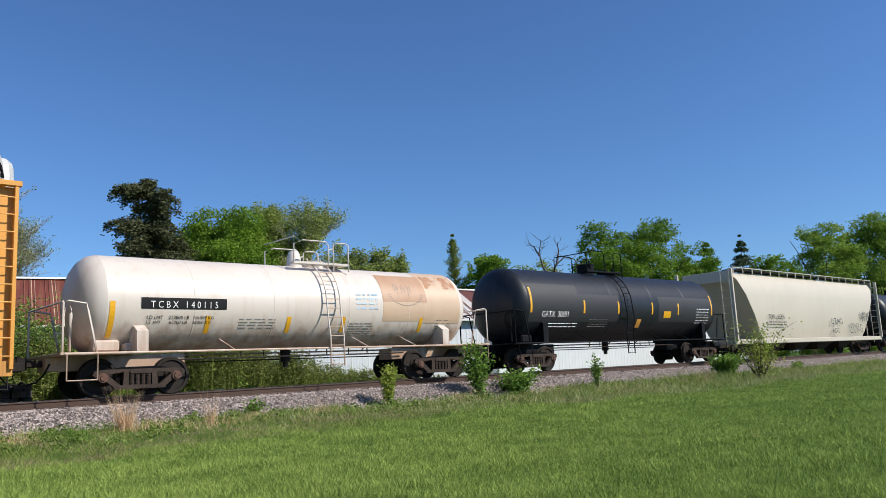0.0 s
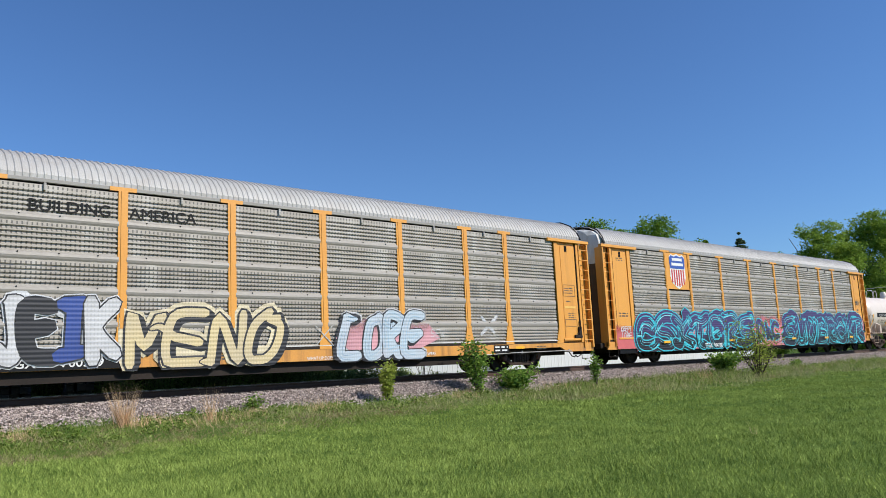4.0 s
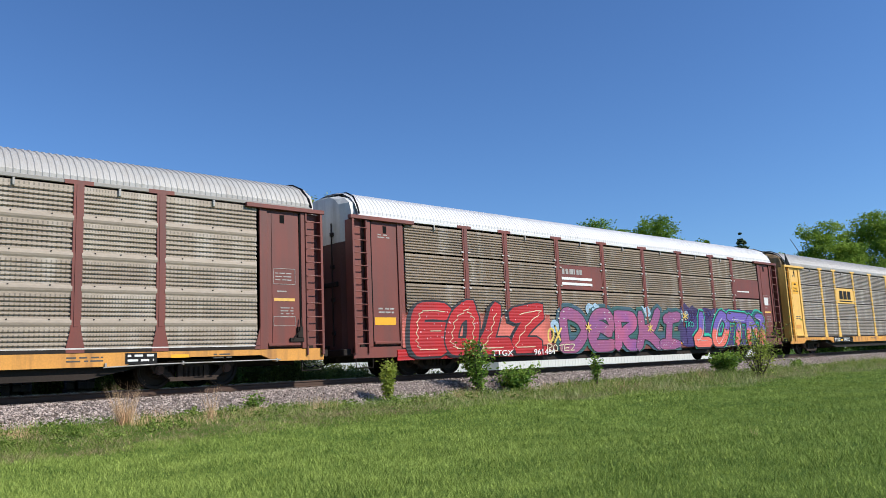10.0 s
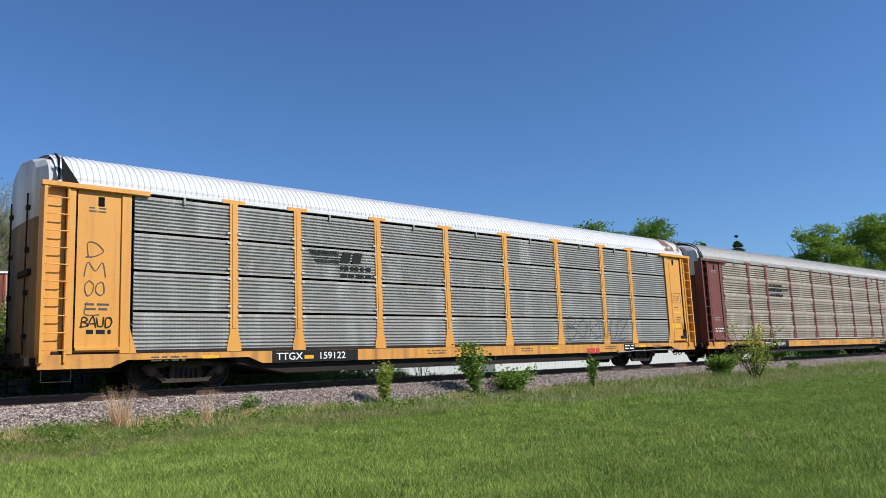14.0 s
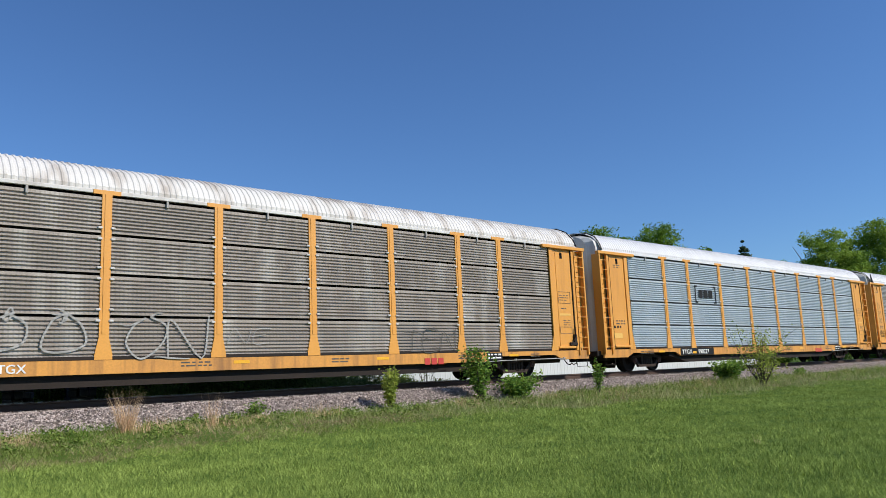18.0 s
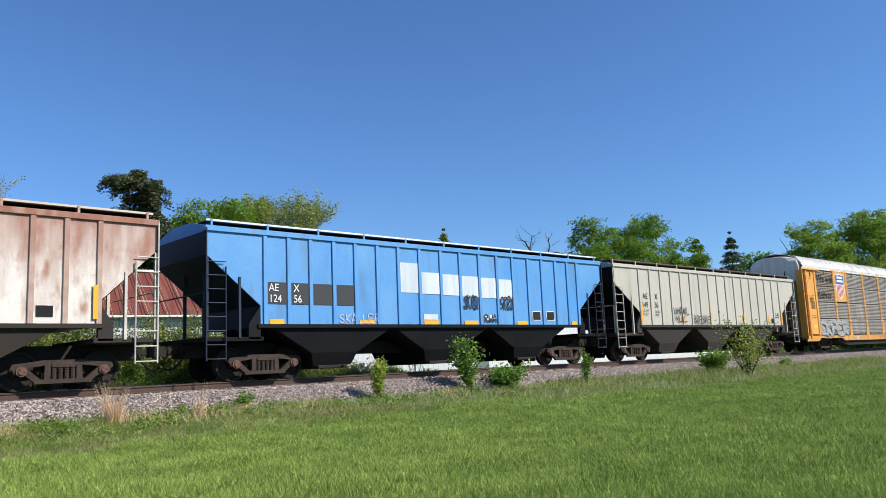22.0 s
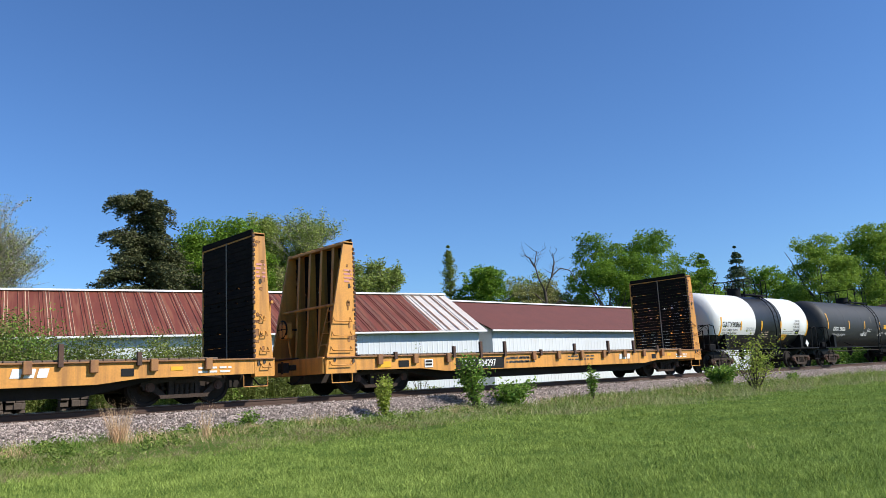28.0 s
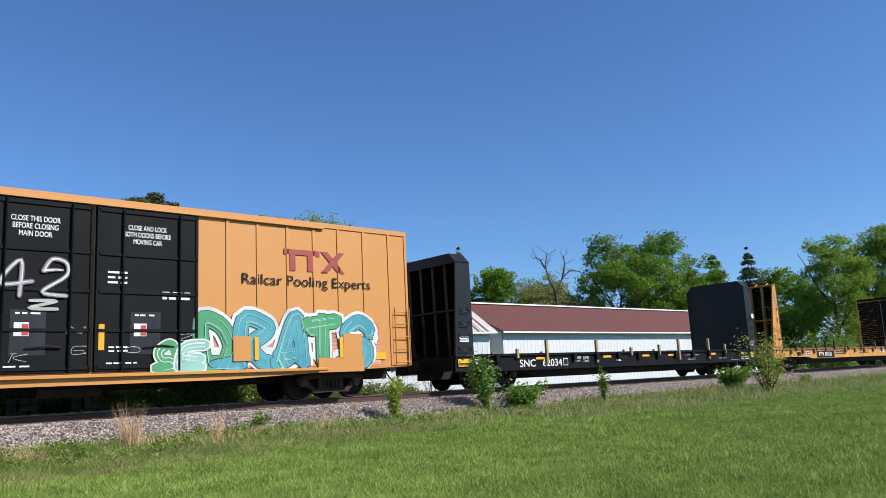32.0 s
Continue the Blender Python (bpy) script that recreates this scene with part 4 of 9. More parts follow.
def build_shrubs():
    tuft("tall clump of dry straw-coloured grass", 6.1, 16.95, .95, 260, M_DRY, 1, .08, fan=.42)
    tuft("brown dry stalks beside the straw clump", 6.6, 16.7, .4, 160, M_DRY, 2, .25)
    tuft("thin clump of dry grass stalks", 7.85, 16.55, .85, 70, M_DRY, 3, .06, fan=.35)
    tuft("low dry grass clump on the verge", 10.8, 16.9, .45, 140, M_DRY, 4, .3)
    tuft("low dry grass clump on the verge", 3.9, 16.6, .35, 120, M_DRY, 5, .25)
    tuft("low dry grass clump at the ballast foot", 20.5, 17.4, .4, 160, M_DRY, 6, .5)
    tuft("pale seed stalks standing in the lawn", 12.6, 6.4, .22, 8, M_DRY, 7, .05)
    shrub("slim young leafy sapling at the ballast edge", 13.6, 17.55, 1.22, .26, 21, 1500, .04, M_SPRING, 9)
    shrub("upright leafy sapling at the ballast edge", 17.4, 17.8, 1.75, .62, 22, 2100, .05, None, 15)
    shrub("low round bright green bush", 19.1, 17.75, .64, .75, 23, 2100, .055, None, 16)
    shrub("small thin sapling on the verge", 22.4, 17.0, 1.3, .24, 24, 480, .045, None, 6)
    shrub("upright airy bush with fresh yellow-green leaves", 30.8, 15.2, 2.3, 1.2, 25, 1900, .045, M_SPRING, 22)
    shrub("low dense bright green bush", 31.3, 16.9, 1.0, .8, 26, 3000, .06, None, 14)
    shrub("small green weed on the ballast", 9.55, 17.8, .3, .28, 27, 500, .035, None, 8)
    shrub("small green weed at the ballast foot", 40.0, 17.7, .45, .4, 28, 400, .05, None, 8)
    # rough tufts along the foot of the ballast
    rng = random.Random(61)
    for k in range(46):
        x = 2.5 + 30 * (k + rng.random()) / 46
        m = rng.choice((M_WEED, M_WEED, M_BUSH, M_DRY))
        tuft("low dry grass tuft at the ballast foot" if m is M_DRY else "rough green weed tuft at the ballast foot", x, rng.uniform(16.1, 17.5), rng.uniform(.14, .36), 150, m, 400 + k, rng.uniform(.12, .4), "weed_tuft", .8)
    # growth between the track and the barn
    rng = random.Random(77)
    spots = [(3.4, 27.0, 3.9, 1.5), (5.2, 26.6, 3.8, 1.5), (6.8, 27.0, 4.1, 1.5), (7.9, 26.2, 2.6, 1.0), (9.0, 27.0, 3.2, .8), (10.2, 26.8, 2.8, 1.0), (11.4, 27.0, 3.1, 1.1), (12.6, 26.8, 2.9, 1.1), (13.8, 26.9, 2.9, 1.0), (14.9, 26.6, 2.0, .6), (16.1, 26.7, 1.3, .5), (17.6, 26.8, 1.2, .4), (19.0, 26.6, 1.5, .4), (21.6, 26.9, 1.3, .5)]
    for k, (x, y, h, w) in enumerate(spots):
        shrub("tall weedy shrub in front of the barn", x, y, h, w, 200 + k, 6500 if w > .9 else 3500, .04, M_BUSH if k % 3 else M_LEAF_Y, 20, "weedy_shrub")
    for k in range(16):
        x = rng.choice((rng.uniform(1.0, 4.6), rng.uniform(9.2, 14.5), rng.uniform(9.2, 14.5)))
        shrub("low green bush behind the rails", x, rng.uniform(26.0, 27.4), rng.uniform(.8, 1.45), rng.uniform(.6, .9), 300 + k, 1500, .06, M_BUSH if k % 2 else M_WEED, 10, "low_bush")
    for x, y, h in ((23.0, 27.0, 3.0), (20.8, 26.5, 2.6), (58.0, 27.5, 3.2), (62.0, 26.0, 4.0)):
        shrub("thin bare sapling in front of the siding", x, y, h, .8, int(x * 10), 160 if x < 50 else 900, .04, M_LEAF_Y, 6, "sapling")
    for x, y, h, w in ((66.0, 26.5, 3.5, 2.2), (72.0, 25.5, 3.0, 2.2), (79.0, 25.0, 3.2, 2.5), (90.0, 24.8, 3.4, 3.0)):
        shrub("dense green track-side bush", x, y, h, w, int(x * 7), 3500, .09, M_BUSH, 16, "trackside_bush")


build_shrubs()


def build_timber_stacks():
    rng = random.Random(6)
    aged = mat("weathered_tie_wood", (0.13, 0.10, 0.08), 0.9, col2=(0.06, 0.045, 0.038), scale=3, grain=30, grain_amt=.5, bump=.5)
    me = Shape().cbox(-.11, .11, -1.25, 1.25, -.09, .09, .015).mesh("old_tie", aged)
    for x, wide, tall in ((7.5, 3, 8), (5.85, 3, 7)):
        t = tagged(new("timber_stack"), "dark stack of old timber ties behind the track", "timber stack", "stacks of old ties")
        t.matrix_basis = pose(x, 24.7, float(ground_z(np.float64(x), np.float64(24.7))) - .02, 0, 0, -14)
        for k in range(tall):
            for j in range(wide):
                part("old_tie", me, t, loc=pose((j - (wide - 1) / 2) * .235 + rng.uniform(-.02, .02), rng.uniform(-.08, .08), .09 + k * .184, 0, 0, rng.uniform(-2, 2)))


build_timber_stacks()


# ---- running gear ----
def make_running_gear():
    """Shared meshes of a freight truck: side frames, bolster, springs; wheelset."""
    s = Shape()
    for y in (-1.0, 1.0):
        o = -1 if y < 0 else 1
        outer = [(-1.12, .52), (-1.08, .62), (-.72, .66), (-.42, .70), (.42, .70), (.72, .66), (1.08, .62), (1.12, .52), (1.02, .40), (.78, .40), (.62, .30), (.40, .19), (-.40, .19), (-.62, .30), (-.78, .40), (-1.02, .40)]
        y0, y1 = sorted((y, y + o * .11))
        # arms round the two triangular openings
        s.prism([(-1.12, .52), (-1.08, .62), (-.72, .66), (-.42, .70), (.42, .70), (.72, .66), (1.08, .62), (1.12, .52), (1.06, .48), (.72, .54), (.40, .58), (-.40, .58), (-.72, .54), (-1.06, .48)], y0, y1)
        for q in (-1, 1):
            s.prism([(q * 1.06, .50), (q * .80, .54), (q * .52, .30), (q * .40, .20), (q * .60, .20), (q * .82, .38), (q * 1.04, .40)][::q], y0, y1)
            s.prism([(q * .28, .20), (q * .28, .60), (q * .40, .60), (q * .42, .20)][::q], y0, y1)
            s.cbox(q * .89 - .15, q * .89 + .15, min(y0, y0 - .02 * o), y1 + .03, .38, .63, .03)
        s.box(-.62, .62, y0, y1, .17, .27)
        for k in range(4):
            s.tube([(-.2 + k * .135, y + o * .06, .27), (-.2 + k * .135, y + o * .06, .52)], .052, 8)
            for h in (.30, .36, .42, .48):
                s.tube([(-.2 + k * .135, y + o * .06, h), (-.2 + k * .135, y + o * .06, h + .025)], .064, 8)
        s.cbox(-.27, .27, y0 - .02, y1 + .02, .52, .64, .02)
    s.cbox(-.22, .22, -1.05, 1.05, .42, .66, .03)
    for q in (-1, 1):
        s.tube([(q * .47, -.95, .42), (q * .47, .95, .42)], .05, 6)
        s.cbox(q * .47 - .05, q * .47 + .05, -.86, -.66, .3, .62, .01)
    frame_me = s.mesh("truck", M_TRUCK, 40)
    w = Shape()
    R = .457
    for y in (-.7525, .7525):
        o = -1 if y < 0 else 1
        prof = [(.0, .12), (.075, .12), (.075, .17), (.03, .2), (.03, .36), (.07, .385), (.072, R - .012), (.06, R), (-.035, R + .004), (-.05, R + .026), (-.062, R + .02), (-.062, .385), (-.03, .36), (-.03, .2), (-.06, .17), (-.06, .12)]
        n = 28
        w.loft([[(r * math.cos(6.28319 * k / n), y + a * o, r * math.sin(6.28319 * k / n)) for a, r in prof] for k in range(n + 1)], False, True)
    w.tube([(0, -1.12, 0), (0, 1.12, 0)], .085, 10)
    wheel_me = w.mesh("wheelset", M_WHEEL, 40)
    b = Shape()
    for y in (-1.08,):
        o = -1
        b.tube([(0, y, 0), (0, y + o * .07, 0)], .115, 14)
        b.tube([(0, y + o * .07, 0), (0, y + o * .095, 0)], .075, 10)
        for k in range(3):
            a = k * 2.0944
            b.tube([(.06 * math.cos(a), y + o * .09, .06 * math.sin(a)), (.06 * math.cos(a), y + o * .11, .06 * math.sin(a))], .018, 6)
    cap_me = b.mesh("axle_cap", mat("rusty_bearing_cap", (0.13, 0.06, 0.04), .8, col2=(0.07, 0.045, 0.035), scale=5, grain_amt=.3), 40)
    return frame_me, wheel_me, cap_me


TRUCK_ME, WHEEL_ME, CAP_ME = make_running_gear()
WHEELS = {-1: [], 1: []}
CARS = []


def coupler_mesh():
    s = Shape()
    s.cbox(-.75, -.05, -.09, .09, .78, .94, .02)
    s.prism([(-.1, -.12), (.12, -.16), (.2, -.02), (.12, .02), (.14, .16), (-.02, .17), (-.1, .1)], .72, 1.0, "z")
    s.tube([(.02, -.08, .68), (.02, -.08, 1.04)], .035, 8)
    return s.mesh("coupler", M_STEEL, 40)


COUPLER_ME = coupler_mesh()
HOSE_ME = Shape().tube([(0, 0, .85), (.12, -.02, .6), (.28, -.03, .42), (.5, 0, .38), (.62, .02, .45)], .022, 6).mesh("brake_hose", M_BLACK, 60)


def new_car(name, label, category, at, half, trucks):
    """The root of a railcar: an empty on the track, with its trucks, couplers and hoses. half: to the end sill; trucks: distance of each from the middle."""
    c = tagged(new(name), label, category, "cars of the freight train")
    c.matrix_basis = pose(at, TRACK_Y, 0)
    CARS.append((c, at))
    for e in (-1, 1):
        t = part("truck", TRUCK_ME, c, loc=(e * trucks, 0, 0), label="three-piece freight truck with coil springs")
        for q in (-1, 1):
            w = part("wheelset", WHEEL_ME, t, loc=(q * .889, 0, .457))
            WHEELS[q].append(w)
            part("axle_cap", CAP_ME, t, loc=(q * .889, 0, .457))
        turned = pose(e * (half + .42), 0, 0, 0, 0, 0 if e > 0 else 180)
        part("coupler", COUPLER_ME, c, loc=turned)
        part("brake_hose", HOSE_ME, c, loc=pose(e * (half - .1), -.35, 0, 0, 0, 0 if e > 0 else 180))
    return c


def lettering(body, size, m, parent, loc, name="lettering", squeeze=1.0, radius=None, align="LEFT", bold=0.0, label="", face=-1):
    """Words on a flat side (facing the camera's side) or wrapped on a tank of that radius about the origin's axis."""
    cu = bpy.data.curves.new("t", "FONT")
    cu.body, cu.size, cu.align_x, cu.resolution_u = body, size, align, 6
    cu.space_line = 1.0
    ob = bpy.data.objects.new("t", cu)
    me = bpy.data.meshes.new_from_object(ob)
    bpy.data.objects.remove(ob)
    bpy.data.curves.remove(cu)
    me.name = name
    x, y, z = loc
    co = np.empty(len(me.vertices) * 3, np.float32)
    me.vertices.foreach_get("co", co)
    co = co.reshape(-1, 3).astype(float)
    faces = [tuple(f.vertices) for f in me.polygons]
    bpy.data.meshes.remove(me)
    b = .022 * size if bold else 0.0
    V, F = [], []
    for k, (dx, dz) in enumerate(((0, 0), (b, 0), (0, b), (b, b)) if bold else ((0, 0),)):
        u, h = co[:, 0] * squeeze + dx, co[:, 1] + dz
        if radius is None:
            out = np.stack([x + u, np.full_like(u, y - k * .0004), z + h], -1)
        else:
            axis_z, R = radius
            a = math.asin((z - axis_z) / R) + h / R
            out = np.stack([x + u, -(R + k * .0004) * np.cos(a), axis_z + (R + k * .0004) * np.sin(a)], -1)
        F += [tuple(i + len(co) * k for i in f) for f in faces]
        V += out.tolist()
    return part(name, raw_mesh(name, V, F, m), parent, label=label, kind="stuff")


def bars(parent, x, y, z, w, rows, m, size=.06, gap=.11, seed=0, radius=None, name="small_print"):
    """Lines of unreadable print as plain bars."""
    rng, s = random.Random(seed), Shape()
    for k in range(rows):
        a = x
        zz = z - k * gap
        yy = y
        if radius:
            axis_z, R = radius
            ang = math.asin((z - axis_z) / R) - k * gap / R
            zz, yy = axis_z + R * math.sin(ang), -R * math.cos(ang)
        while a < x + w:
            b = min(x + w, a + rng.uniform(.08, .3))
            s.add([(a, yy, zz), (b, yy, zz), (b, yy + (.012 if radius else 0), zz + size), (a, yy + (.012 if radius else 0), zz + size)], [(0, 1, 2, 3)])
            a = b + rng.uniform(.03, .1)
    return part(name, s.mesh(name, m), parent, label="rows of small print", kind="stuff")


# ---- autoracks ----
POSTS = (-9.03, -7.08, -4.25, -1.42, 1.42, 4.25, 7.08, 9.03)


M_RED = mat("red_sign_paint", (0.55, 0.05, 0.04), 0.5, grain_amt=0.1)
M_BLUE = mat("blue_sign_paint", (0.03, 0.09, 0.38), 0.5, grain_amt=0.1)
M_ORANGE = mat("yellow_reflector", (0.85, 0.43, 0.02), 0.4, grain_amt=0.1)
M_PRINT_W = mat("white_print", (0.78, 0.78, 0.76), 0.5, grain_amt=0.15)
M_PRINT_K = mat("black_print", (0.014, 0.014, 0.015), 0.7, grain_amt=0.2, spec=0.2)
M_SHADOWED = mat("worn_black_print", (0.075, 0.07, 0.062), 0.6, grain_amt=0.4)
SIDE = -1.6
M_BAND_P = mat("smooth_pale_seam_sheet", (0.32, 0.295, 0.265), 0.5, 0.05, col2=(0.25, 0.225, 0.195), scale=1.0, grain_amt=0.25, bump=0.1)
M_BAND_T = mat("dull_tan_seam_sheet", (0.36, 0.30, 0.24), 0.6, 0.05, col2=(0.25, 0.2, 0.155), grain_amt=0.2, bump=0.1)
# end door paints: grime, plus the shade of the end faces as darker colour
M_END_K = mat("grimy_deep_shaded_end_paint", (0.10, 0.06, 0.03), 0.75, col2=(0.04, 0.03, 0.022), scale=.9, grain_amt=.3, bump=.1)
M_END = mat("grimy_shaded_end_paint", (0.25, 0.145, 0.05), 0.7, col2=(0.09, 0.065, 0.04), scale=.9, grain_amt=.3, streak=(0.3, 0.27, 0.22), streak_amt=.4, bump=.1)
M_END_B = mat("grimy_shaded_brown_end_paint", (0.11, 0.04, 0.033), 0.7, col2=(0.06, 0.035, 0.03), scale=.9, grain_amt=.3, bump=.1)
M_HOOD = mat("dirty_white_hood", (0.62, 0.62, 0.60), 0.5, col2=(0.42, 0.41, 0.39), scale=.9, grain_amt=.15, streak=(0.2, 0.18, 0.15), streak_amt=.5)


def perforate(m, across=6.2, amount=.75):
    """Adds the columns of small dark holes of perforated sheet to a material."""
    n, l = m.node_tree.nodes, m.node_tree.links
    b = n["Principled BSDF"]
    src = b.inputs["Base Color"].links[0].from_socket
    co = n.new("ShaderNodeTexCoord")
    masks = []
    for way, sc, lo, hi in (("X", across, 0.62, 0.85), ("Z", 2.86, 0.2, 0.45)):
        w = n.new("ShaderNodeTexWave")
        w.bands_direction = way
        w.inputs["Scale"].default_value = sc
        w.inputs["Distortion"].default_value = 0.25
        l.new(co.outputs["Object"], w.inputs["Vector"])
        r = n.new("ShaderNodeMapRange")
        r.inputs["From Min"].default_value, r.inputs["From Max"].default_value = lo, hi
        l.new(w.outputs[1], r.inputs["Value"])
        masks.append(r.outputs[0])
    mu = n.new("ShaderNodeMath")
    mu.operation = "MULTIPLY"
    l.new(masks[0], mu.inputs[0]), l.new(masks[1], mu.inputs[1])
    fac = n.new("ShaderNodeMath")
    fac.operation, fac.inputs[1].default_value = "MULTIPLY", amount
    l.new(mu.outputs[0], fac.inputs[0])
    x = n.new("ShaderNodeMix")
    x.data_type = "RGBA"
    l.new(fac.outputs[0], x.inputs[0]), l.new(src, x.inputs[6])
    x.inputs[7].default_value = (0.03, 0.03, 0.03, 1)
    l.new(x.outputs[2], b.inputs["Base Color"])


for sheet, much in ((M_GALV, .2), (M_GALV_BLUE, .12), (M_GALV_TAN, .25), (M_GALV_DARK, .25), (M_GALV_HOLES, .75), (M_GALV_RUST, .5)):
    perforate(sheet, 8.2, much)


def rib_panel(height, ribs, band=0.06):
    """A ribbed side sheet, one metre long and of that height; its outer face at y = 0."""
    p = [(0.0, 0.0), (band, 0.0)]
    step = (height - 2 * band) / ribs
    for k in range(ribs):
        z = band + k * step
        p += [(z + step * .14, .042), (z + step * .40, .042), (z + step * .58, 0.0), (z + step * .96, 0.0)]
    p += [(height, 0.0)]
    s = Shape().loft([[(x, y, z) for z, y in p] for x in (-.5, .5)], False, False)
    s.loft([[(x, .05, z) for z in (0.0, height)] for x in (-.5, .5)], False, False)
    s.box(-.5, .5, .0, .045, height - .012, height)
    return s.mesh("side_panel", M_GALV)


RACK_ROWS = {"four": (0.95, 1.94, 2.92, 3.87, 4.80), "five": (0.80, 1.59, 2.36, 3.13, 3.99, 4.80)}
PANEL_ME = {(k, i): rib_panel(z[i + 1] - z[i] - (.055 if k == "four" else .03), 9 if k == "four" else 5, .05 if k == "four" else .12) for k, z in RACK_ROWS.items() for i in range(len(z) - 1)}


M_CLIP = mat("pale_galvanised_clip", (0.60, 0.57, 0.53), 0.5, 0.1, grain_amt=.2)


def rack_meshes():
    m = {}
    p = [(-.115, 4.80), (-.115, 1.42), (-.2, 1.02), (-.2, .905), (.2, .905), (.2, 1.02), (.115, 1.42), (.115, 4.80), (.32, 4.80), (.32, 4.9), (-.32, 4.9), (-.32, 4.80)]
    s = Shape().prism(p, SIDE - .018, SIDE + .05)
    s.prism([(-.05, 4.8), (-.05, 1.5), (.05, 1.5), (.05, 4.8)], SIDE - .03, SIDE - .018)
    m["post"] = s.mesh("post", M_YEL)
    s = Shape().prism([(-.09, 4.80), (-.09, .9), (.09, .9), (.09, 4.80), (.38, 4.80), (.38, 4.88), (-.38, 4.88), (-.38, 4.80)], SIDE - .025, SIDE + .05)
    s.prism([(-.045, 4.8), (-.045, .95), (.045, .95), (.045, 4.8)], SIDE - .035, SIDE - .025)
    m["slim_post"] = s.mesh("post", M_YEL)
    s = Shape().prism([(.0, -.09), (-.02, -.05), (-.03, .0), (-.02, .06), (.0, .09)], -.5, .5, "x")
    m["seam"] = s.mesh("seam_band", M_BAND)
    m["clip"] = Shape().cbox(-.055, .055, SIDE - .045, SIDE, -.03, .03, .014).mesh("panel_clip", M_CLIP)
    m["bolt"] = Shape().cbox(-.013, .013, SIDE - .04, SIDE - .01, -.014, .014, .004).mesh("seam_bolt", M_SHADE)
    # roof sheet
    prof = [(-1.56, 4.86), (-1.57, 5.0), (-1.46, 5.22), (-1.22, 5.47), (-.85, 5.65), (-.4, 5.745), (0, 5.77)]
    prof += [(-a, b) for a, b in prof[-2::-1]]
    rings, x = [], -13.42
    while x < 13.42:
        for dx, o in ((0, 0), (.055, 0), (.075, .02), (.125, .02)):
            rings.append([(x + dx, a * (1 + o / 3), b + o * (b - 4.6)) for a, b in prof])
        x += .15
    m["roof"] = Shape().loft(rings, False, False).mesh("roof", M_ROOF_G, 25)
    m["eave"] = Shape().cbox(-13.4, 13.4, -1.605, -1.54, 4.81, 4.905, .01).cbox(-13.4, 13.4, 1.54, 1.6, 4.81, 4.905, .01).mesh("eave_rail", M_ROOF_G)
    # end doors: a faceted clamshell
    plan = [(13.3, -1.5), (13.55, -1.42), (13.72, -1.05), (13.76, -.5), (13.76, .5), (13.72, 1.05), (13.55, 1.42), (13.3, 1.5)]
    lo = [[(x, y, z) for x, y in plan] for z in (.86, 4.1)]
    sect = [(-1.5, 4.105), (-1.5, 5.0), (-1.4, 5.28), (-1.16, 5.46), (-.8, 5.57), (-.4, 5.61), (.4, 5.61), (.8, 5.57), (1.16, 5.46), (1.4, 5.28), (1.5, 5.0), (1.5, 4.105)]
    hi = [[(13.2, y, z) for y, z in sect], [(13.55, y * .955, z) for y, z in sect], [(13.72, y * .72, z - .02) for y, z in sect], [(13.77, y * .34, z - .03) for y, z in sect]]
    m["door"] = Shape().loft(lo).mesh("end_door", M_YEL, 20)
    m["hood"] = Shape().loft(hi).mesh("end_hood", M_ROOF_W, 20)
    s = Shape()
    s.tube([(13.38, -1.6, 4.9), (13.36, -1.5, 5.15), (13.3, -1.22, 5.5), (13.25, -.8, 5.7), (13.22, 0, 5.8), (13.25, .8, 5.7), (13.3, 1.22, 5.5)], .035, 6)
    m["seal"] = s.mesh("roof_end_seal", M_BLACK, 50)
    s = Shape().tube([(13.8, 0, .95), (13.8, 0, 4.7)], .022, 6)
    for z in (1.3, 2.3, 3.3, 4.3):
        s.cbox(13.74, 13.83, -.06, .06, z, z + .12, .01)
    m["lock"] = s.mesh("lock_rod", M_STEEL, 40)
    m["latch"] = Shape().cbox(13.72, 13.82, -.95, -.1, 2.75, 2.9, .02).mesh("door_latch", M_STEEL)
    # end bay of the side: sheet, frame, header, ladder
    s = Shape().box(11.9, 13.1, SIDE + .02, SIDE + .06, .95, 4.72)
    s.box(12.1, 12.95, SIDE + .008, SIDE + .022, 1.05, 4.6)
    s.cbox(11.72, 11.95, SIDE - .02, SIDE + .05, .9, 4.8, .008)
    s.prism([(11.72, .9), (11.72, 1.5), (11.55, .9)], SIDE - .02, SIDE + .03)
    s.cbox(13.0, 13.14, SIDE - .03, SIDE + .05, .9, 4.72, .01)
    m["end_bay"] = s.mesh("end_bay", M_YEL)
    m["header"] = Shape().cbox(11.3, 13.76, SIDE - .1, SIDE + .06, 4.72, 4.84, .012).mesh("header_beam", M_YEL)
    s = Shape().cbox(13.14, 13.19, SIDE - .06, SIDE + .04, .72, 4.72, .006).cbox(13.62, 13.7, SIDE - .08, SIDE + .3, .72, 4.72, .006)
    s.box(13.19, 13.62, SIDE + .10, SIDE + .14, .72, 4.72)
    m["ladder"] = s.mesh("ladder", M_YEL)
    m["rung"] = Shape().tube([(13.15, SIDE - .06, 0), (13.22, SIDE - .09, 0), (13.6, SIDE - .09, 0), (13.66, SIDE - .06, 0)], .014, 6).mesh("rung", M_YEL, 60)
    s = Shape().cbox(12.35, 12.5, SIDE - .0, SIDE + .03, 4.36, 4.6, .01)
    m["vent"] = s.mesh("vent_slot", M_SHADE)
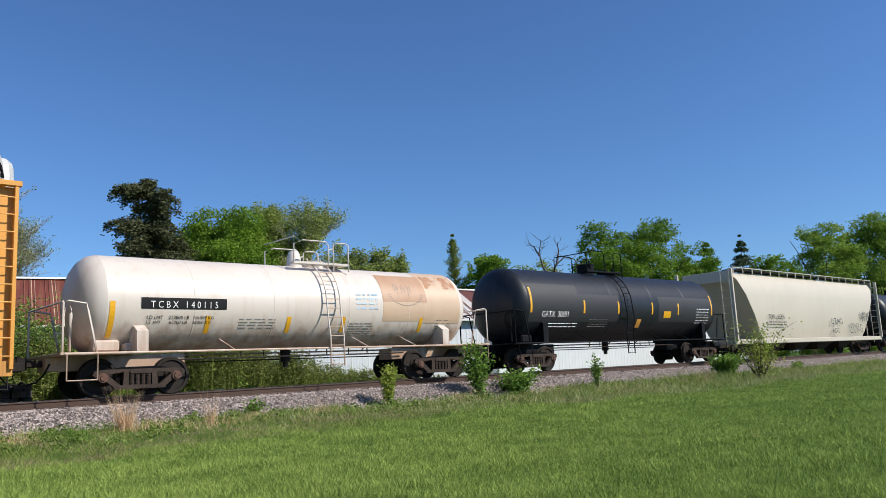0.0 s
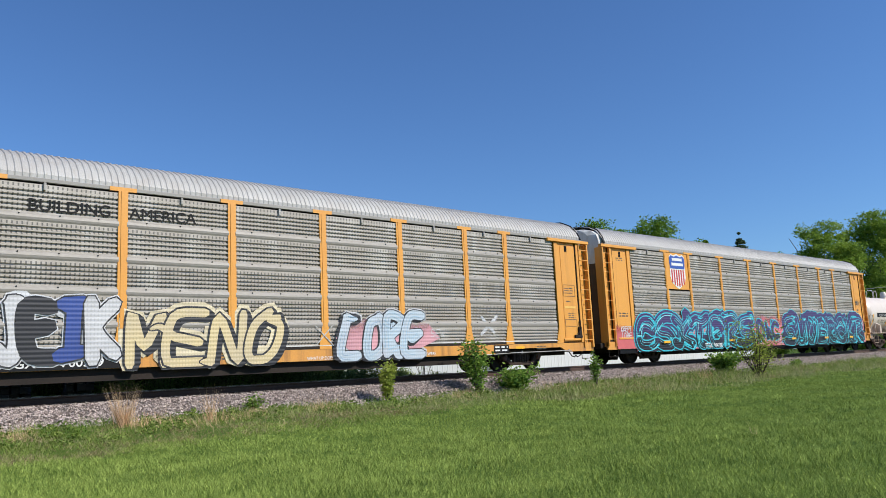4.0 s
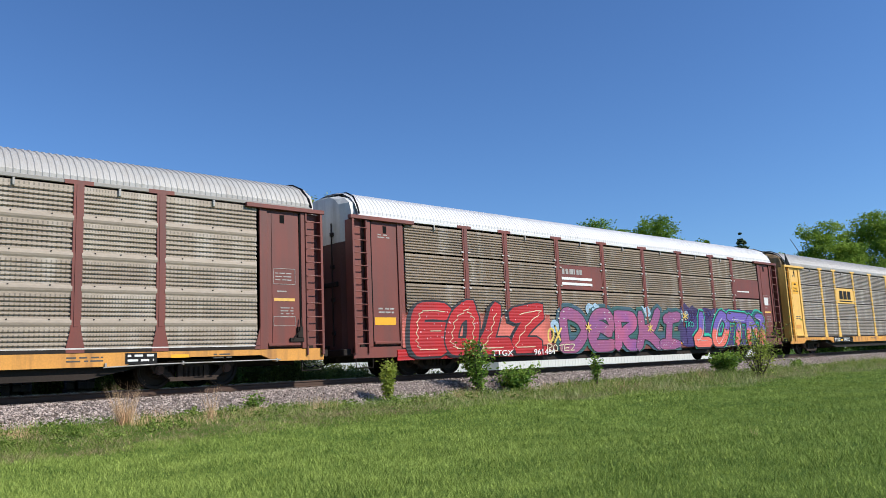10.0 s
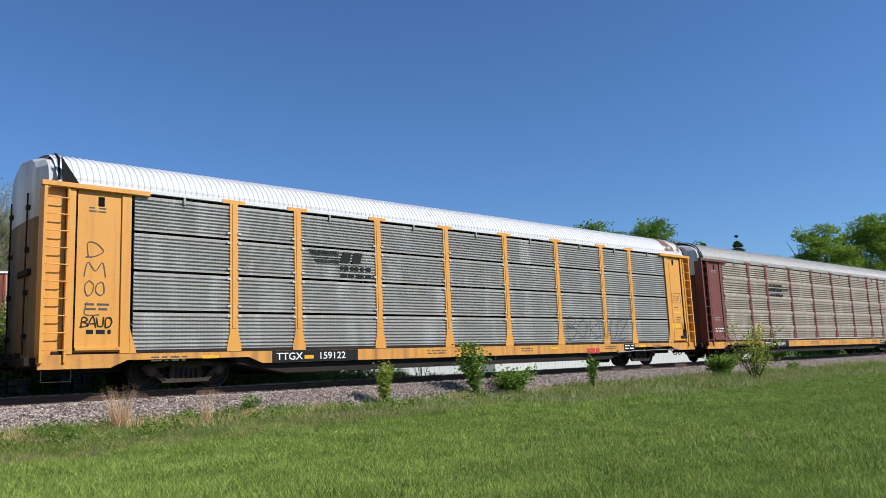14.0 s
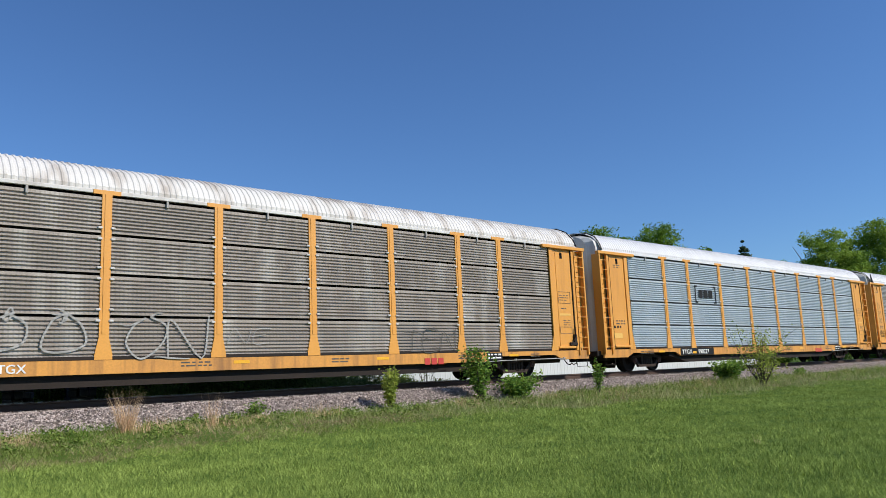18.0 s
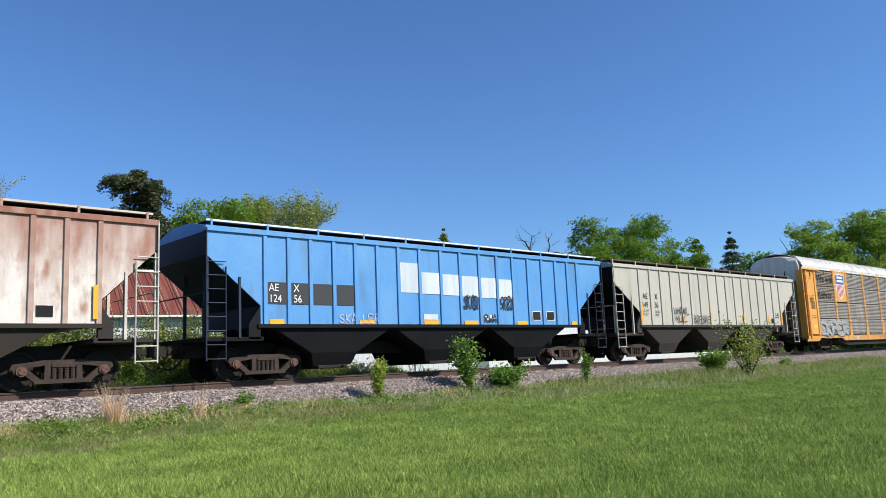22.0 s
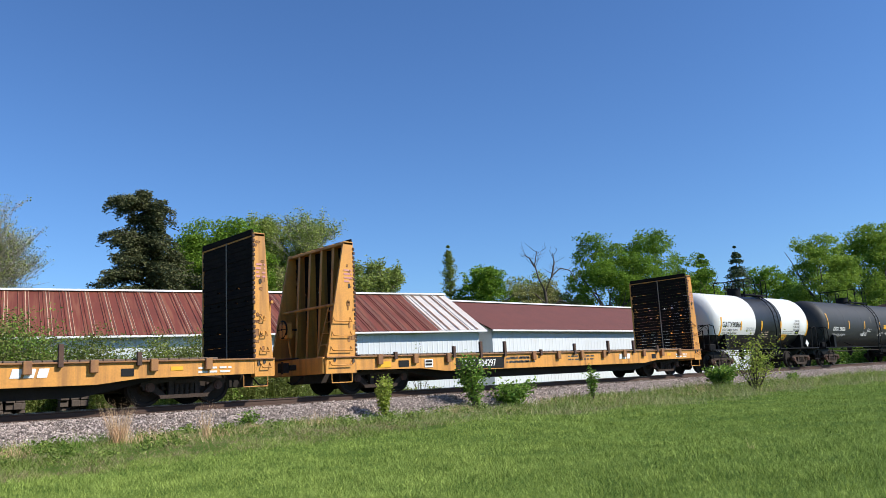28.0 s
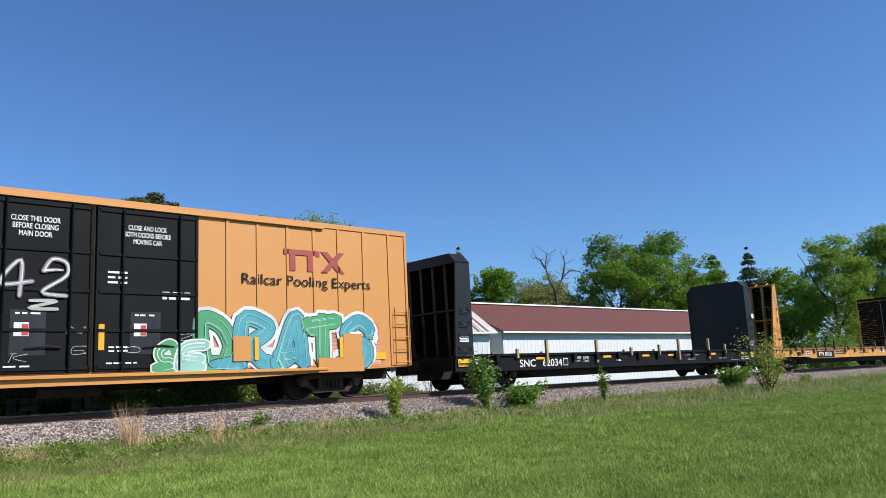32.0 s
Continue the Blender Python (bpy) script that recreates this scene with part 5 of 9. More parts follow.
    # sill, floor, belly
    sp = [(-13.7, .58), (-13.7, .9), (13.7, .9), (13.7, .58), (12.15, .58), (11.75, .75), (8.6, .75), (8.2, .58), (-8.2, .58), (-8.6, .75), (-11.75, .75), (-12.15, .58)]
    m["sill"] = Shape().prism(sp, SIDE - .005, SIDE + .06).mesh("side_sill", M_YEL)
    s = Shape().box(-13.4, 13.4, -1.54, 1.6, .9, .98).cbox(-13.5, 13.5, -.35, .35, .48, .9, .02).prism([(-8.9, .6), (-7.4, .3), (7.4, .3), (8.9, .6), (8.9, .8), (-8.9, .8)], -1.45, 1.2)
    for k in range(-6, 7):
        s.box(k * 1.4 - .06, k * 1.4 + .06, -1.5, 1.5, .6, .9)
    s.tube([(-8, -.8, .5), (8, -.8, .5)], .03, 6)
    s.tube([(-3, .7, .55), (-1.6, .7, .55)], .22, 10)
    m["floor"] = s.mesh("underframe", M_STEEL)
    m["channel"] = Shape().box(-11.7, 11.7, SIDE - .013, SIDE + .02, .905, .985).mesh("floor_channel", M_STEEL)
    m["strip"] = Shape().box(-11.7, 11.7, SIDE - .02, SIDE - .014, .985, 1.015).mesh("pale_strip", M_ROOF_D)
    s = Shape().tube([(7.7, SIDE - .03, .56), (9.0, SIDE - .04, .6), (12.3, SIDE - .04, .62)], .016, 6)
    for x in (7.75, 9.6, 12.2):
        s.box(x - .02, x + .02, SIDE - .045, SIDE + .02, .57, .66)
    m["rod"] = s.mesh("brake_rod", M_GALV)
    m["gap"] = Shape().box(12.955, 13.005, SIDE - .012, SIDE + .02, .98, 4.7).mesh("door_gap", M_SHADE)
    s = Shape()
    for x0, x1, z0, z1 in ((12.13, 12.82, 2.66, 3.1), (12.13, 12.82, 1.52, 1.78)):
        for a, b, c, d in ((x0, x1, z0, z0 + .012), (x0, x1, z1 - .012, z1), (x0, x0 + .012, z0, z1), (x1 - .012, x1, z0, z1)):
            s.box(a, b, SIDE + .0, SIDE + .006, c, d)
    m["stencil"] = s.mesh("stencil_frame", M_SHADOWED)
    m["ledge"] = Shape().cbox(11.95, 12.95, SIDE - .05, SIDE + .02, .98, 1.06, .01).mesh("door_ledge", M_YEL)
    m["hook"] = Shape().cbox(-.03, .03, SIDE - .05, SIDE, 4.62, 4.8, .01).mesh("eave_hook", M_GALV)
    m["far"] = Shape().box(-13.6, 13.6, 1.56, 1.6, .62, 4.85).mesh("far_side", M_GALV)
    s = Shape()
    for x in (13.0, 13.62):
        s.tube([(x, SIDE + .02, .62), (x, SIDE + .02, .3)], .014, 6)
    s.tube([(13.0, SIDE + .02, .3), (13.62, SIDE + .02, .3)], .014, 6)
    m["step"] = s.mesh("sill_step", M_STEEL, 60)
    s = Shape().cbox(13.6, 13.95, -1.45, 1.45, .66, .86, .02)
    s.cbox(13.4, 13.9, -.45, .45, .62, 1.0, .03)
    m["buffer"] = s.mesh("end_sill", M_STEEL)
    return m


RM = rack_meshes()
FLIP = Matrix.Diagonal((-1, 1, 1, 1))


def mirrored(me):
    c = me.copy()
    c.transform(FLIP)
    c.flip_normals()
    return c


RM_FLIP = {k: mirrored(RM[k]) for k in ("door", "hood", "seal", "lock", "latch", "end_bay", "header", "ladder", "rung", "vent", "step", "buffer", "gap", "ledge")}


def autorack(at, label, paint, sheet, roof, rows="four", sill=None, hood=None, end=None, no_panel=(), posts=POSTS, flared=True, grimy=()):
    """An enclosed three-level auto carrier: ribbed side sheets between posts on a long flat car."""
    c = new_car("autorack", label, "autorack", at, 13.7, 10.1)
    z = RACK_ROWS[rows]
    part("underframe", RM["floor"], c)
    part("side_sill", RM["sill"], c, sill or (M_YEL_OLD if paint == M_YEL else paint))
    part("far_side", RM["far"], c, sheet)
    part("brake_rod", RM["rod"], c)
    part("floor_channel", RM["channel"], c)
    if rows == "five":
        part("pale_strip", RM["strip"], c)
    part("stencil_frame", RM["stencil"], c, M_GALV if paint == M_BROWN else M_SHADOWED)
    part("roof", RM["roof"], c, roof, label="curved ribbed roof")
    part("eave_rail", RM["eave"], c, M_BAND if roof == M_ROOF_G else roof)
    for x in (-10.4, -6.0, -2.8, 0.0, 2.8, 5.7, 8.0, 10.4):
        part("eave_hook", RM["hook"], c, loc=(x, 0, 0))
    edges = [-11.72, *posts, 11.72]
    for a, b in zip(edges, edges[1:]):
        for i in range(len(z) - 1):
            if ((a + b) / 2 // 1, i) in no_panel:
                continue
            part("side_panel", PANEL_ME[rows, i], c, M_GALV_DARK if ((a + b) / 2 // 1, i) in grimy else sheet, Matrix.Translation(((a + b) / 2, SIDE, z[i])), scale=((b - a) - .16, 1, 1))
    if rows == "five":
        for a, b in zip(edges, edges[1:]):
            for zz in z[1:-1]:
                if ((a + b) / 2 // 1, 3) not in no_panel or zz < 3.0:
                    part("seam_band", RM["seam"], c, M_BAND_T if sheet == M_GALV_RUST else M_BAND_P, loc=Matrix.Translation(((a + b) / 2, SIDE, zz)), scale=((b - a) - .19, 1, 1))
    if rows == "five":
        for a, b in zip(edges, edges[1:]):
            for zz in z[1:-1]:
                for u in (.2, .5, .8):
                    if ((a + b) / 2 // 1, 3) not in no_panel or zz < 3.0:
                        part("seam_bolt", RM["bolt"], c, loc=(a + (b - a) * u, 0, zz + .07))
    for x in posts:
        p = part("post", RM["post" if flared else "slim_post"], c, paint, (x, 0, 0))
        if rows == "four":
            for q in (1.94, 2.92, 3.87):
                for dx, dz in ((-.15, -.14), (.15, -.14), (-.15, .12), (.15, .12)):
                    part("panel_clip", RM["clip"], p, loc=(dx, 0, q + dz))
    for e, q in ((1, RM), (-1, RM_FLIP)):
        d = part("end_door", q["door"], c, end or M_END, label="grimy end door")
        part("end_hood", q["hood"], d, hood or M_HOOD)
        for yy in (-.72, .72):
            part("lock_rod", q["lock"], d, loc=(0, yy, 0))
        part("door_latch", q["latch"], d)
        part("roof_end_seal", q["seal"], c)
        b = part("end_bay", q["end_bay"], c, paint)
        part("vent_slot", q["vent"], b)
        part("door_gap", q["gap"], b)
        part("door_ledge", q["ledge"], b, paint)
        part("header_beam", q["header"], c, paint)
        l = part("ladder", q["ladder"], c, paint)
        for k in range(10):
            part("rung", q["rung"], l, paint, (0, 0, 1.0 + k * .385))
        part("sill_step", q["step"], c)
        part("end_sill", q["buffer"], c)
    ink = M_GALV if paint == M_BROWN else M_SHADOWED
    seed = int(-at)
    bars(c, 12.2, SIDE + .004, 2.95, .5, 3, ink, .028, .09, seed)
    bars(c, 12.25, SIDE + .004, 2.45, .3, 1, ink, .035, .1, seed + 1)
    plate(c, 12.15, 12.8, 2.2, 2.28, M_YEL2, SIDE + .006, "notice")
    bars(c, 12.35, SIDE + .004, 2.0, .4, 4, ink, .028, .08, seed + 2)
    bars(c, -12.7, SIDE + .004, 4.3, .45, 2, ink, .035, .08, seed + 3)
    bars(c, -12.75, SIDE + .004, 2.02, .6, 2, ink, .05, .11, seed + 4)
    dark = M_PRINT_W if paint == M_BROWN and not sill else M_SHADOWED
    for k, (x, w) in enumerate(((-11.2, .9), (-2.4, .8), (2.0, .6), (6.9, .8), (10.4, .5))):
        bars(c, x, SIDE - .008, .78, w, 2, dark, .035, .08, seed + 10 + k)
    plate(c, 8.2, 8.95, .62, .88, M_PRINT_K, SIDE - .006, "stencil_panel", "black panel with white print")
    bars(c, 8.25, SIDE - .022, .79, .62, 2, M_PRINT_W, .05, .11, seed + 16)
    for x in (-9.9, -1.0, 3.6, 9.3):
        plate(c, x, x + .45, .74, .82, M_ORANGE, SIDE - .006, "reflector")
    s = Shape().cbox(12.62, 13.05, SIDE - .05, SIDE + .02, 1.08, 1.2, .01).cbox(12.85, 13.02, SIDE - .06, SIDE + .02, 1.2, 1.5, .01)
    s.tube([(12.7, SIDE - .05, 1.15), (12.9, SIDE - .09, 1.4), (12.95, SIDE - .06, 1.75)], .02, 6)
    part("winch_lock", s.mesh("winch_lock", M_STEEL), c, label="dark lever lock of the end door")
    return c


def plate(parent, x0, x1, z0, z1, m, y=SIDE - .02, name="plate", label="", depth=.005):
    return part(name, Shape().box(x0, x1, y - depth, y, z0, z1).mesh(name, m), parent, label=label)


def shield(parent, x, z, s, y=SIDE - .034):
    """A railroad shield: white rim, blue head with two white bars for its words, red and white stripes."""
    def outline(k, d):
        pts = [(-.5, .42), (-.38, .5), (-.2, .46), (0, .52), (.2, .46), (.38, .5), (.5, .42), (.46, .25), (.5, .05), (.5, -.2), (.4, -.38), (.15, -.5), (0, -.56), (-.15, -.5), (-.4, -.38), (-.5, -.2), (-.5, .05), (-.46, .25)]
        return [(x + a * k * s * .85, z + b * k * s) for a, b in pts], d

    e = part("emblem", Shape().prism(outline(1.0, 0)[0], y - .004, y).mesh("emblem", M_PRINT_W), parent, label="shield emblem in blue, red and white")
    top = [(a, b) for a, b in outline(.92, 0)[0] if b > z + .04 * s]
    part("emblem_head", Shape().prism([(x - .39 * s, z + .06 * s)] + [(x - .42 * s, z + .25 * s * .92), (x - .425 * s, z + .39 * s), (x - .32 * s, z + .46 * s), (x - .16 * s, z + .42 * s), (x, z + .475 * s), (x + .16 * s, z + .42 * s), (x + .32 * s, z + .46 * s), (x + .425 * s, z + .39 * s), (x + .42 * s, z + .25 * s * .92), (x + .39 * s, z + .06 * s)], y - .009, y - .005).mesh("emblem_head", M_BLUE), e)
    for k, w in enumerate((.56, .64)):
        part("emblem_bar", Shape().box(x - w * s / 2, x + w * s / 2, y - .014, y - .010, z + (.3 - k * .15) * s, z + (.385 - k * .15) * s).mesh("emblem_bar", M_PRINT_W), e)
    t = Shape()
    for j in range(6):
        a = x + (-.36 + j * .127) * s
        lowz = z - (.48 - .9 * ((a - x) / s) ** 2) * s
        t.box(a, a + .07 * s, y - .009, y - .005, lowz, z + .03 * s)
    part("emblem_stripe", t.mesh("emblem_stripe", M_RED), e, kind="stuff")


# Letter-like paint strokes in a unit box, for spray-painted pieces.
STROKES = {
    "A": (((0, 0), (.4, 1), (.6, 1), (1, 0)), ((.22, .35), (.78, .35))), "B": (((.1, 0), (.1, 1), (.7, .95), (.8, .72), (.3, .52)), ((.3, .52), (.9, .4), (.85, .08), (.1, 0))),
    "C": (((.95, .85), (.5, 1), (.08, .75), (.05, .25), (.45, 0), (.95, .15)),), "D": (((.1, 0), (.1, 1), (.6, .95), (.95, .6), (.9, .3), (.55, .02), (.1, 0)),),
    "E": (((.95, 1), (.1, .95), (.05, .05), (.95, 0)), ((.1, .5), (.8, .52))), "I": (((.5, 0), (.5, 1)), ((.15, 1), (.85, 1)), ((.15, 0), (.85, 0))),
    "K": (((.1, 0), (.12, 1)), ((.95, 1), (.2, .5), (.95, 0))), "L": (((.12, 1), (.1, .05), (.95, .02)),),
    "M": (((.02, 0), (.12, 1), (.5, .35), (.88, 1), (1, 0)),), "N": (((.05, 0), (.08, 1), (.9, .02), (.95, 1)),),
    "O": (((.5, 1), (.1, .75), (.08, .25), (.5, 0), (.92, .25), (.9, .75), (.5, 1)),), "R": (((.1, 0), (.1, 1), (.75, .95), (.85, .7), (.25, .48), (.95, 0)),),
    "S": (((.92, .88), (.5, 1), (.1, .8), (.3, .55), (.8, .42), (.9, .15), (.5, 0), (.05, .12)),), "T": (((0, .95), (1, 1)), ((.5, 1), (.48, 0))),
    "U": (((.05, 1), (.08, .2), (.5, 0), (.9, .2), (.95, 1)),), "X": (((.05, 0), (.95, 1)), ((.05, 1), (.95, 0))), "Z": (((.05, .95), (.95, 1), (.05, .03), (1, 0)),),
    "2": (((.05, .75), (.3, 1), (.85, .9), (.8, .6), (.1, .05), (1, .02)),), "4": (((.75, 0), (.72, 1), (.05, .38), (1, .36)),), "G": (((.92, .85), (.5, 1), (.1, .7), (.08, .25), (.5, 0), (.92, .15), (.92, .48), (.55, .46)),),
    "P": (((.1, 0), (.1, 1), (.8, .95), (.85, .6), (.15, .45)),), "H": (((.1, 0), (.1, 1)), ((.9, 0), (.9, 1)), ((.1, .5), (.9, .52))), "W": (((0, 1), (.25, 0), (.5, .6), (.75, 0), (1, 1)),), "Y": (((.05, 1), (.5, .5), (.95, 1)), ((.5, .5), (.45, 0))),
    "e": (((.98, .72), (.7, 1), (.25, .92), (.02, .55), (.15, .14), (.6, 0), (1.05, .18)), ((.12, .5), (.5, .66), (.85, .48))), "s": (((1.0, .95), (.55, .98), (.1, .82), (.25, .55), (.75, .46), (.98, .2), (.6, 0), (-.05, .12)),),
    "x": (((.0, 1.0), (.3, .72), (.5, .3), (.8, .05), (1.05, .1)), ((1.05, 1.0), (.75, .75), (.5, .35), (.2, .02), (-.05, .12))), "t": (((-.05, .75), (.3, 1), (.75, .92), (1.1, 1.02)), ((.55, .95), (.4, .5), (.5, .1), (.85, .0))),
    "r": (((.1, 0), (.15, .6), (.05, 1)), ((.1, .95), (.7, 1), (.9, .72), (.4, .5), (.6, .2), (1.1, .02))), "u": (((.0, 1.0), (.12, .45), (.25, .1), (.6, .02), (.85, .3), (.9, .95)), ((.9, .95), (.95, .3), (1.1, .0))),
    "b": (((.12, 1), (.1, .05)), ((.0, .92), (.6, 1), (.85, .78), (.35, .54)), ((.35, .54), (.95, .4), (.85, .06), (.1, .02))), "k": (((.12, 1.02), (.2, .5), (.08, .0)), ((1.0, 1.02), (.6, .68), (.25, .5), (.65, .3), (1.1, .0))),
    "c": (((.95, .86), (.6, 1), (.2, .85), (.08, .4), (.25, .03), (1.0, .05)), ((.3, .42), (.95, .42))), "o": (((.62, 1), (.22, .78), (.1, .3), (.35, .0), (.75, .2), (.9, .75), (.62, 1)),), "l": (((.45, 1), (.3, .5), (.12, .06), (1.0, .06)),),
    "z": (((.05, .88), (.95, .98), (.5, .5), (.12, .06), (1.05, .06)),), "J": (((.75, 1), (.78, .3), (.5, 0), (.12, .2)),), "*": (((.5, 0), (.5, 1)), ((.05, .25), (.95, .75)), ((.05, .75), (.95, .25))),
}


def smooth_line(pts, n=5):
    """More points on a rounded line through the given ones."""
    out = []
    for i in range(len(pts) - 1):
        p0, p1, p2, p3 = pts[max(i - 1, 0)], pts[i], pts[i + 1], pts[min(i + 2, len(pts) - 1)]
        for k in range(n):
            t = k / n
            out.append(tuple(.5 * (2 * b + (c - a) * t + (2 * a - 5 * b + 4 * c - d) * t * t + (3 * b - a - 3 * c + d) * t ** 3) for a, b, c, d in zip(p0, p1, p2, p3)))
    return out + [pts[-1]]


def ribbon(s, pts, w, y, taper=.0):
    """One flat stroke of paint with blunt round ends along points (x, z), in the plane y."""
    L, n = [], len(pts)
    for i, (x, z) in enumerate(pts):
        a, b = pts[max(i - 1, 0)], pts[min(i + 1, n - 1)]
        d = math.hypot(b[0] - a[0], b[1] - a[1]) or 1e-6
        u = ((b[0] - a[0]) / d, (b[1] - a[1]) / d)
        r = w / 2 * (1 - taper * i / max(1, n - 1))
        if i == 0:
            L.append((x - u[0] * r, z - u[1] * r, u, r * .5))
        L.append((x, z, u, r))
        if i == n - 1:
            L.append((x + u[0] * r, z + u[1] * r, u, r * .5))
    s.loft([[(x - u[1] * r, y - .00002 * k, z + u[0] * r), (x + u[1] * r, y - .00002 * k, z - u[0] * r)] for k, (x, z, u, r) in enumerate(L)], False, False)


def beside(pts, o):
    """The line that runs beside another one, o away from it."""
    out, n = [], len(pts)
    for i, (x, z) in enumerate(pts):
        a, b = pts[max(i - 1, 0)], pts[min(i + 1, n - 1)]
        d = math.hypot(b[0] - a[0], b[1] - a[1]) or 1e-6
        out.append((x - (b[1] - a[1]) / d * o, z + (b[0] - a[0]) / d * o))
    return out


def graffiti(parent, x0, z0, w, h, word, fill, line, back=None, shine=None, seed=1, fat=.17, slant=.12, y=SIDE - .036, label="", wild=0, halo=None, rim=.075, gleam=.03, floor=.6, drop=None, lines=0, lines_m=None, dots=None, squiggle=None, spread=.18, flick=False, glow=None):
    """A sprayed piece: a cloud, a dropped shadow, letters outlined one over the other, and thin lines, dots and glints on them."""
    rng = random.Random(seed)
    n = len(word)
    cell = w / n
    keep = lambda a, b: (min(max(a, x0), x0 + w), min(max(b, z0 + .08 * h), z0 + h))
    letters = []
    for i, ch in enumerate(word):
        a = rng.uniform(-.09, .09)
        own = []
        for st in STROKES.get(ch, STROKES["O"]):
            q = []
            for u, v in st:
                u, v = u + rng.uniform(-.1, .1), v + rng.uniform(-.07, .07)
                q.append((x0 + cell * (i + .08 + u * .86) + slant * (v - .5) * h + a * v * h, z0 + h * (.1 + v * .8) + rng.uniform(-.03, .03) * h))
            own.append((smooth_line(q), 0.0))
        main = len(own)
        for k in range(int(wild + rng.random())):
            q = own[rng.randrange(main)][0]
            u, v = q[rng.choice((0, -1))]
            du, dv = rng.uniform(-.55, .55) * h, rng.uniform(-.45, .45) * h
            if flick:
                dv = abs(dv) * (1 if v > z0 + .5 * h else -1)
            own.append((smooth_line([keep(u, v), keep(u + du * .6, v + dv * .5), keep(u + du, v + dv * (1 if flick else .4))], 4), .95 if flick else .6))
        letters.append(own)
    made = {}

    def lay(nm, m):
        return made.setdefault((nm, m.name), (nm, Shape(), m))[1]

    def kept(q, wd):
        return [(a, max(b, floor + wd / 2)) for a, b in q]

    every = [q for own in letters for q, t in own]
    edge = min(2 * rim, .5 * fat * h + .02) if line is not fill else .25 * fat * h
    for m, grow, at in ((halo, spread * h + 2 * rim, .012), (back, spread * h, .008)):
        if m:
            s = lay("backing", m)
            for k, q in enumerate(every):
                ribbon(s, kept(q, fat * h + grow), fat * h + grow, y + at - k * .00006)
    if drop:
        s = lay("shadow", drop[2])
        for j in range(1, 5):
            for k, q in enumerate(every):
                wd = fat * h + edge
                ribbon(s, kept([(a + drop[0] * j / 4, b + drop[1] * j / 4) for a, b in q], wd), wd, y + .004 - (k + 40 * (4 - j)) * .00002)
    fills = fill if isinstance(fill, tuple) else (fill,)
    for i, own in enumerate(letters):
        at = y - i * .0022
        for k, (q, t) in enumerate(own):
            ribbon(lay("outline", line), kept(q, fat * h + edge), fat * h + edge, at - k * .00008, t)
        if line is not fill:
            for k, (q, t) in enumerate(own):
                ribbon(lay("fill", fills[i % len(fills)]), kept(q, fat * h + edge), fat * h, at - .001 - k * .00008, t * 1.15)
    y -= n * .0022 + .002
    step = 0
    for q in every:
        for j in range(lines):
            o = ((j + .5) / lines - .5) * fat * h * .8
            m0 = rng.randrange(0, max(1, len(q) // 3))
            part_q = kept(beside(q, o), .02)[m0:len(q) - rng.randrange(0, max(1, len(q) // 3))]
            if len(part_q) > 2:
                ribbon(lay("detail_line", lines_m), part_q, gleam * rng.uniform(.5, 1.2), y - step * .00004, .5)
                step += 1
        if glow:
            for j in range(2):
                a = rng.randrange(0, max(1, len(q) - 5))
                ribbon(lay("glow", glow), kept(beside(q, rng.choice((-1, 1)) * fat * h * .34), .04)[a:a + 6], fat * h * rng.uniform(.2, .42), y - step * .00004, .85)
                step += 1
        if squiggle:
            z = beside(q, 0)
            wob = [(a + (.05 if k % 2 else -.05) * rng.uniform(.4, 1) * h, b) for k, (a, b) in enumerate(kept(z, fat * h))][1:-1]
            if len(wob) > 2:
                ribbon(lay("detail_line", squiggle), wob, gleam, y - step * .00004)
                step += 1
    if dots:
        for k in range(dots[1]):
            q = rng.choice(every)
            a, b = rng.choice(kept(q, fat * h))
            a, b, r = a + rng.uniform(-.45, .45) * fat * h, b + rng.uniform(-.45, .45) * fat * h, dots[2] * rng.uniform(.6, 1.2)
            lay("dot", dots[0]).add([(a + r * math.cos(j * .7854), y - .003 - k * .00002, b + r * math.sin(j * .7854)) for j in range(8)], [tuple(range(8))])
    y -= .006
    if shine:
        s = lay("highlight", shine)
        for k, q in enumerate(every):
            o = rng.choice((-1, 1)) * fat * h * .28
            ribbon(s, kept(beside(q, o), .05)[1:-1], min(gleam, fat * h * .2), y - k * .00004, .7)
    top = None
    for nm, s, m in made.values():
        if not s.v:
            continue
        if top is None:
            top = part("graffiti", s.mesh("graffiti", m), parent, label=label or "sprayed graffiti lettering", kind="stuff")
        else:
            part(nm, s.mesh(nm, m), top, kind="stuff")
    return top


def block_emblem(c, x, z, w, h, m, y=SIDE - .014, lean=.12, n=3):
    """A maker's mark as plain leaning blocks."""
    cell = w / n
    for k in range(n):
        a = x + k * cell
        b = a + cell * .78
        part("emblem_block", Shape().prism([(a, z), (b, z), (b + lean * h, z + h), (a + lean * h, z + h)], y - .006, y).mesh("emblem_block", m), c, label="plain block of the emblem")


def roof_patch(c, x0, x1, k0, k1, m, name="rust_patch", label="brown rust patch on the roof"):
    """A stain lying on the near slope of the roof, between two points of its section."""
    prof = [(-1.60, 5.02), (-1.49, 5.25), (-1.24, 5.50), (-.87, 5.69), (-.4, 5.785), (0, 5.81)][k0:k1 + 1]
    part(name, Shape().loft([[(x + .06 * i * e, a, b) for i, (a, b) in enumerate(prof)] for x, e in ((x0, 1), (x1, -1))], False, False).mesh(name, m), c, label=label)


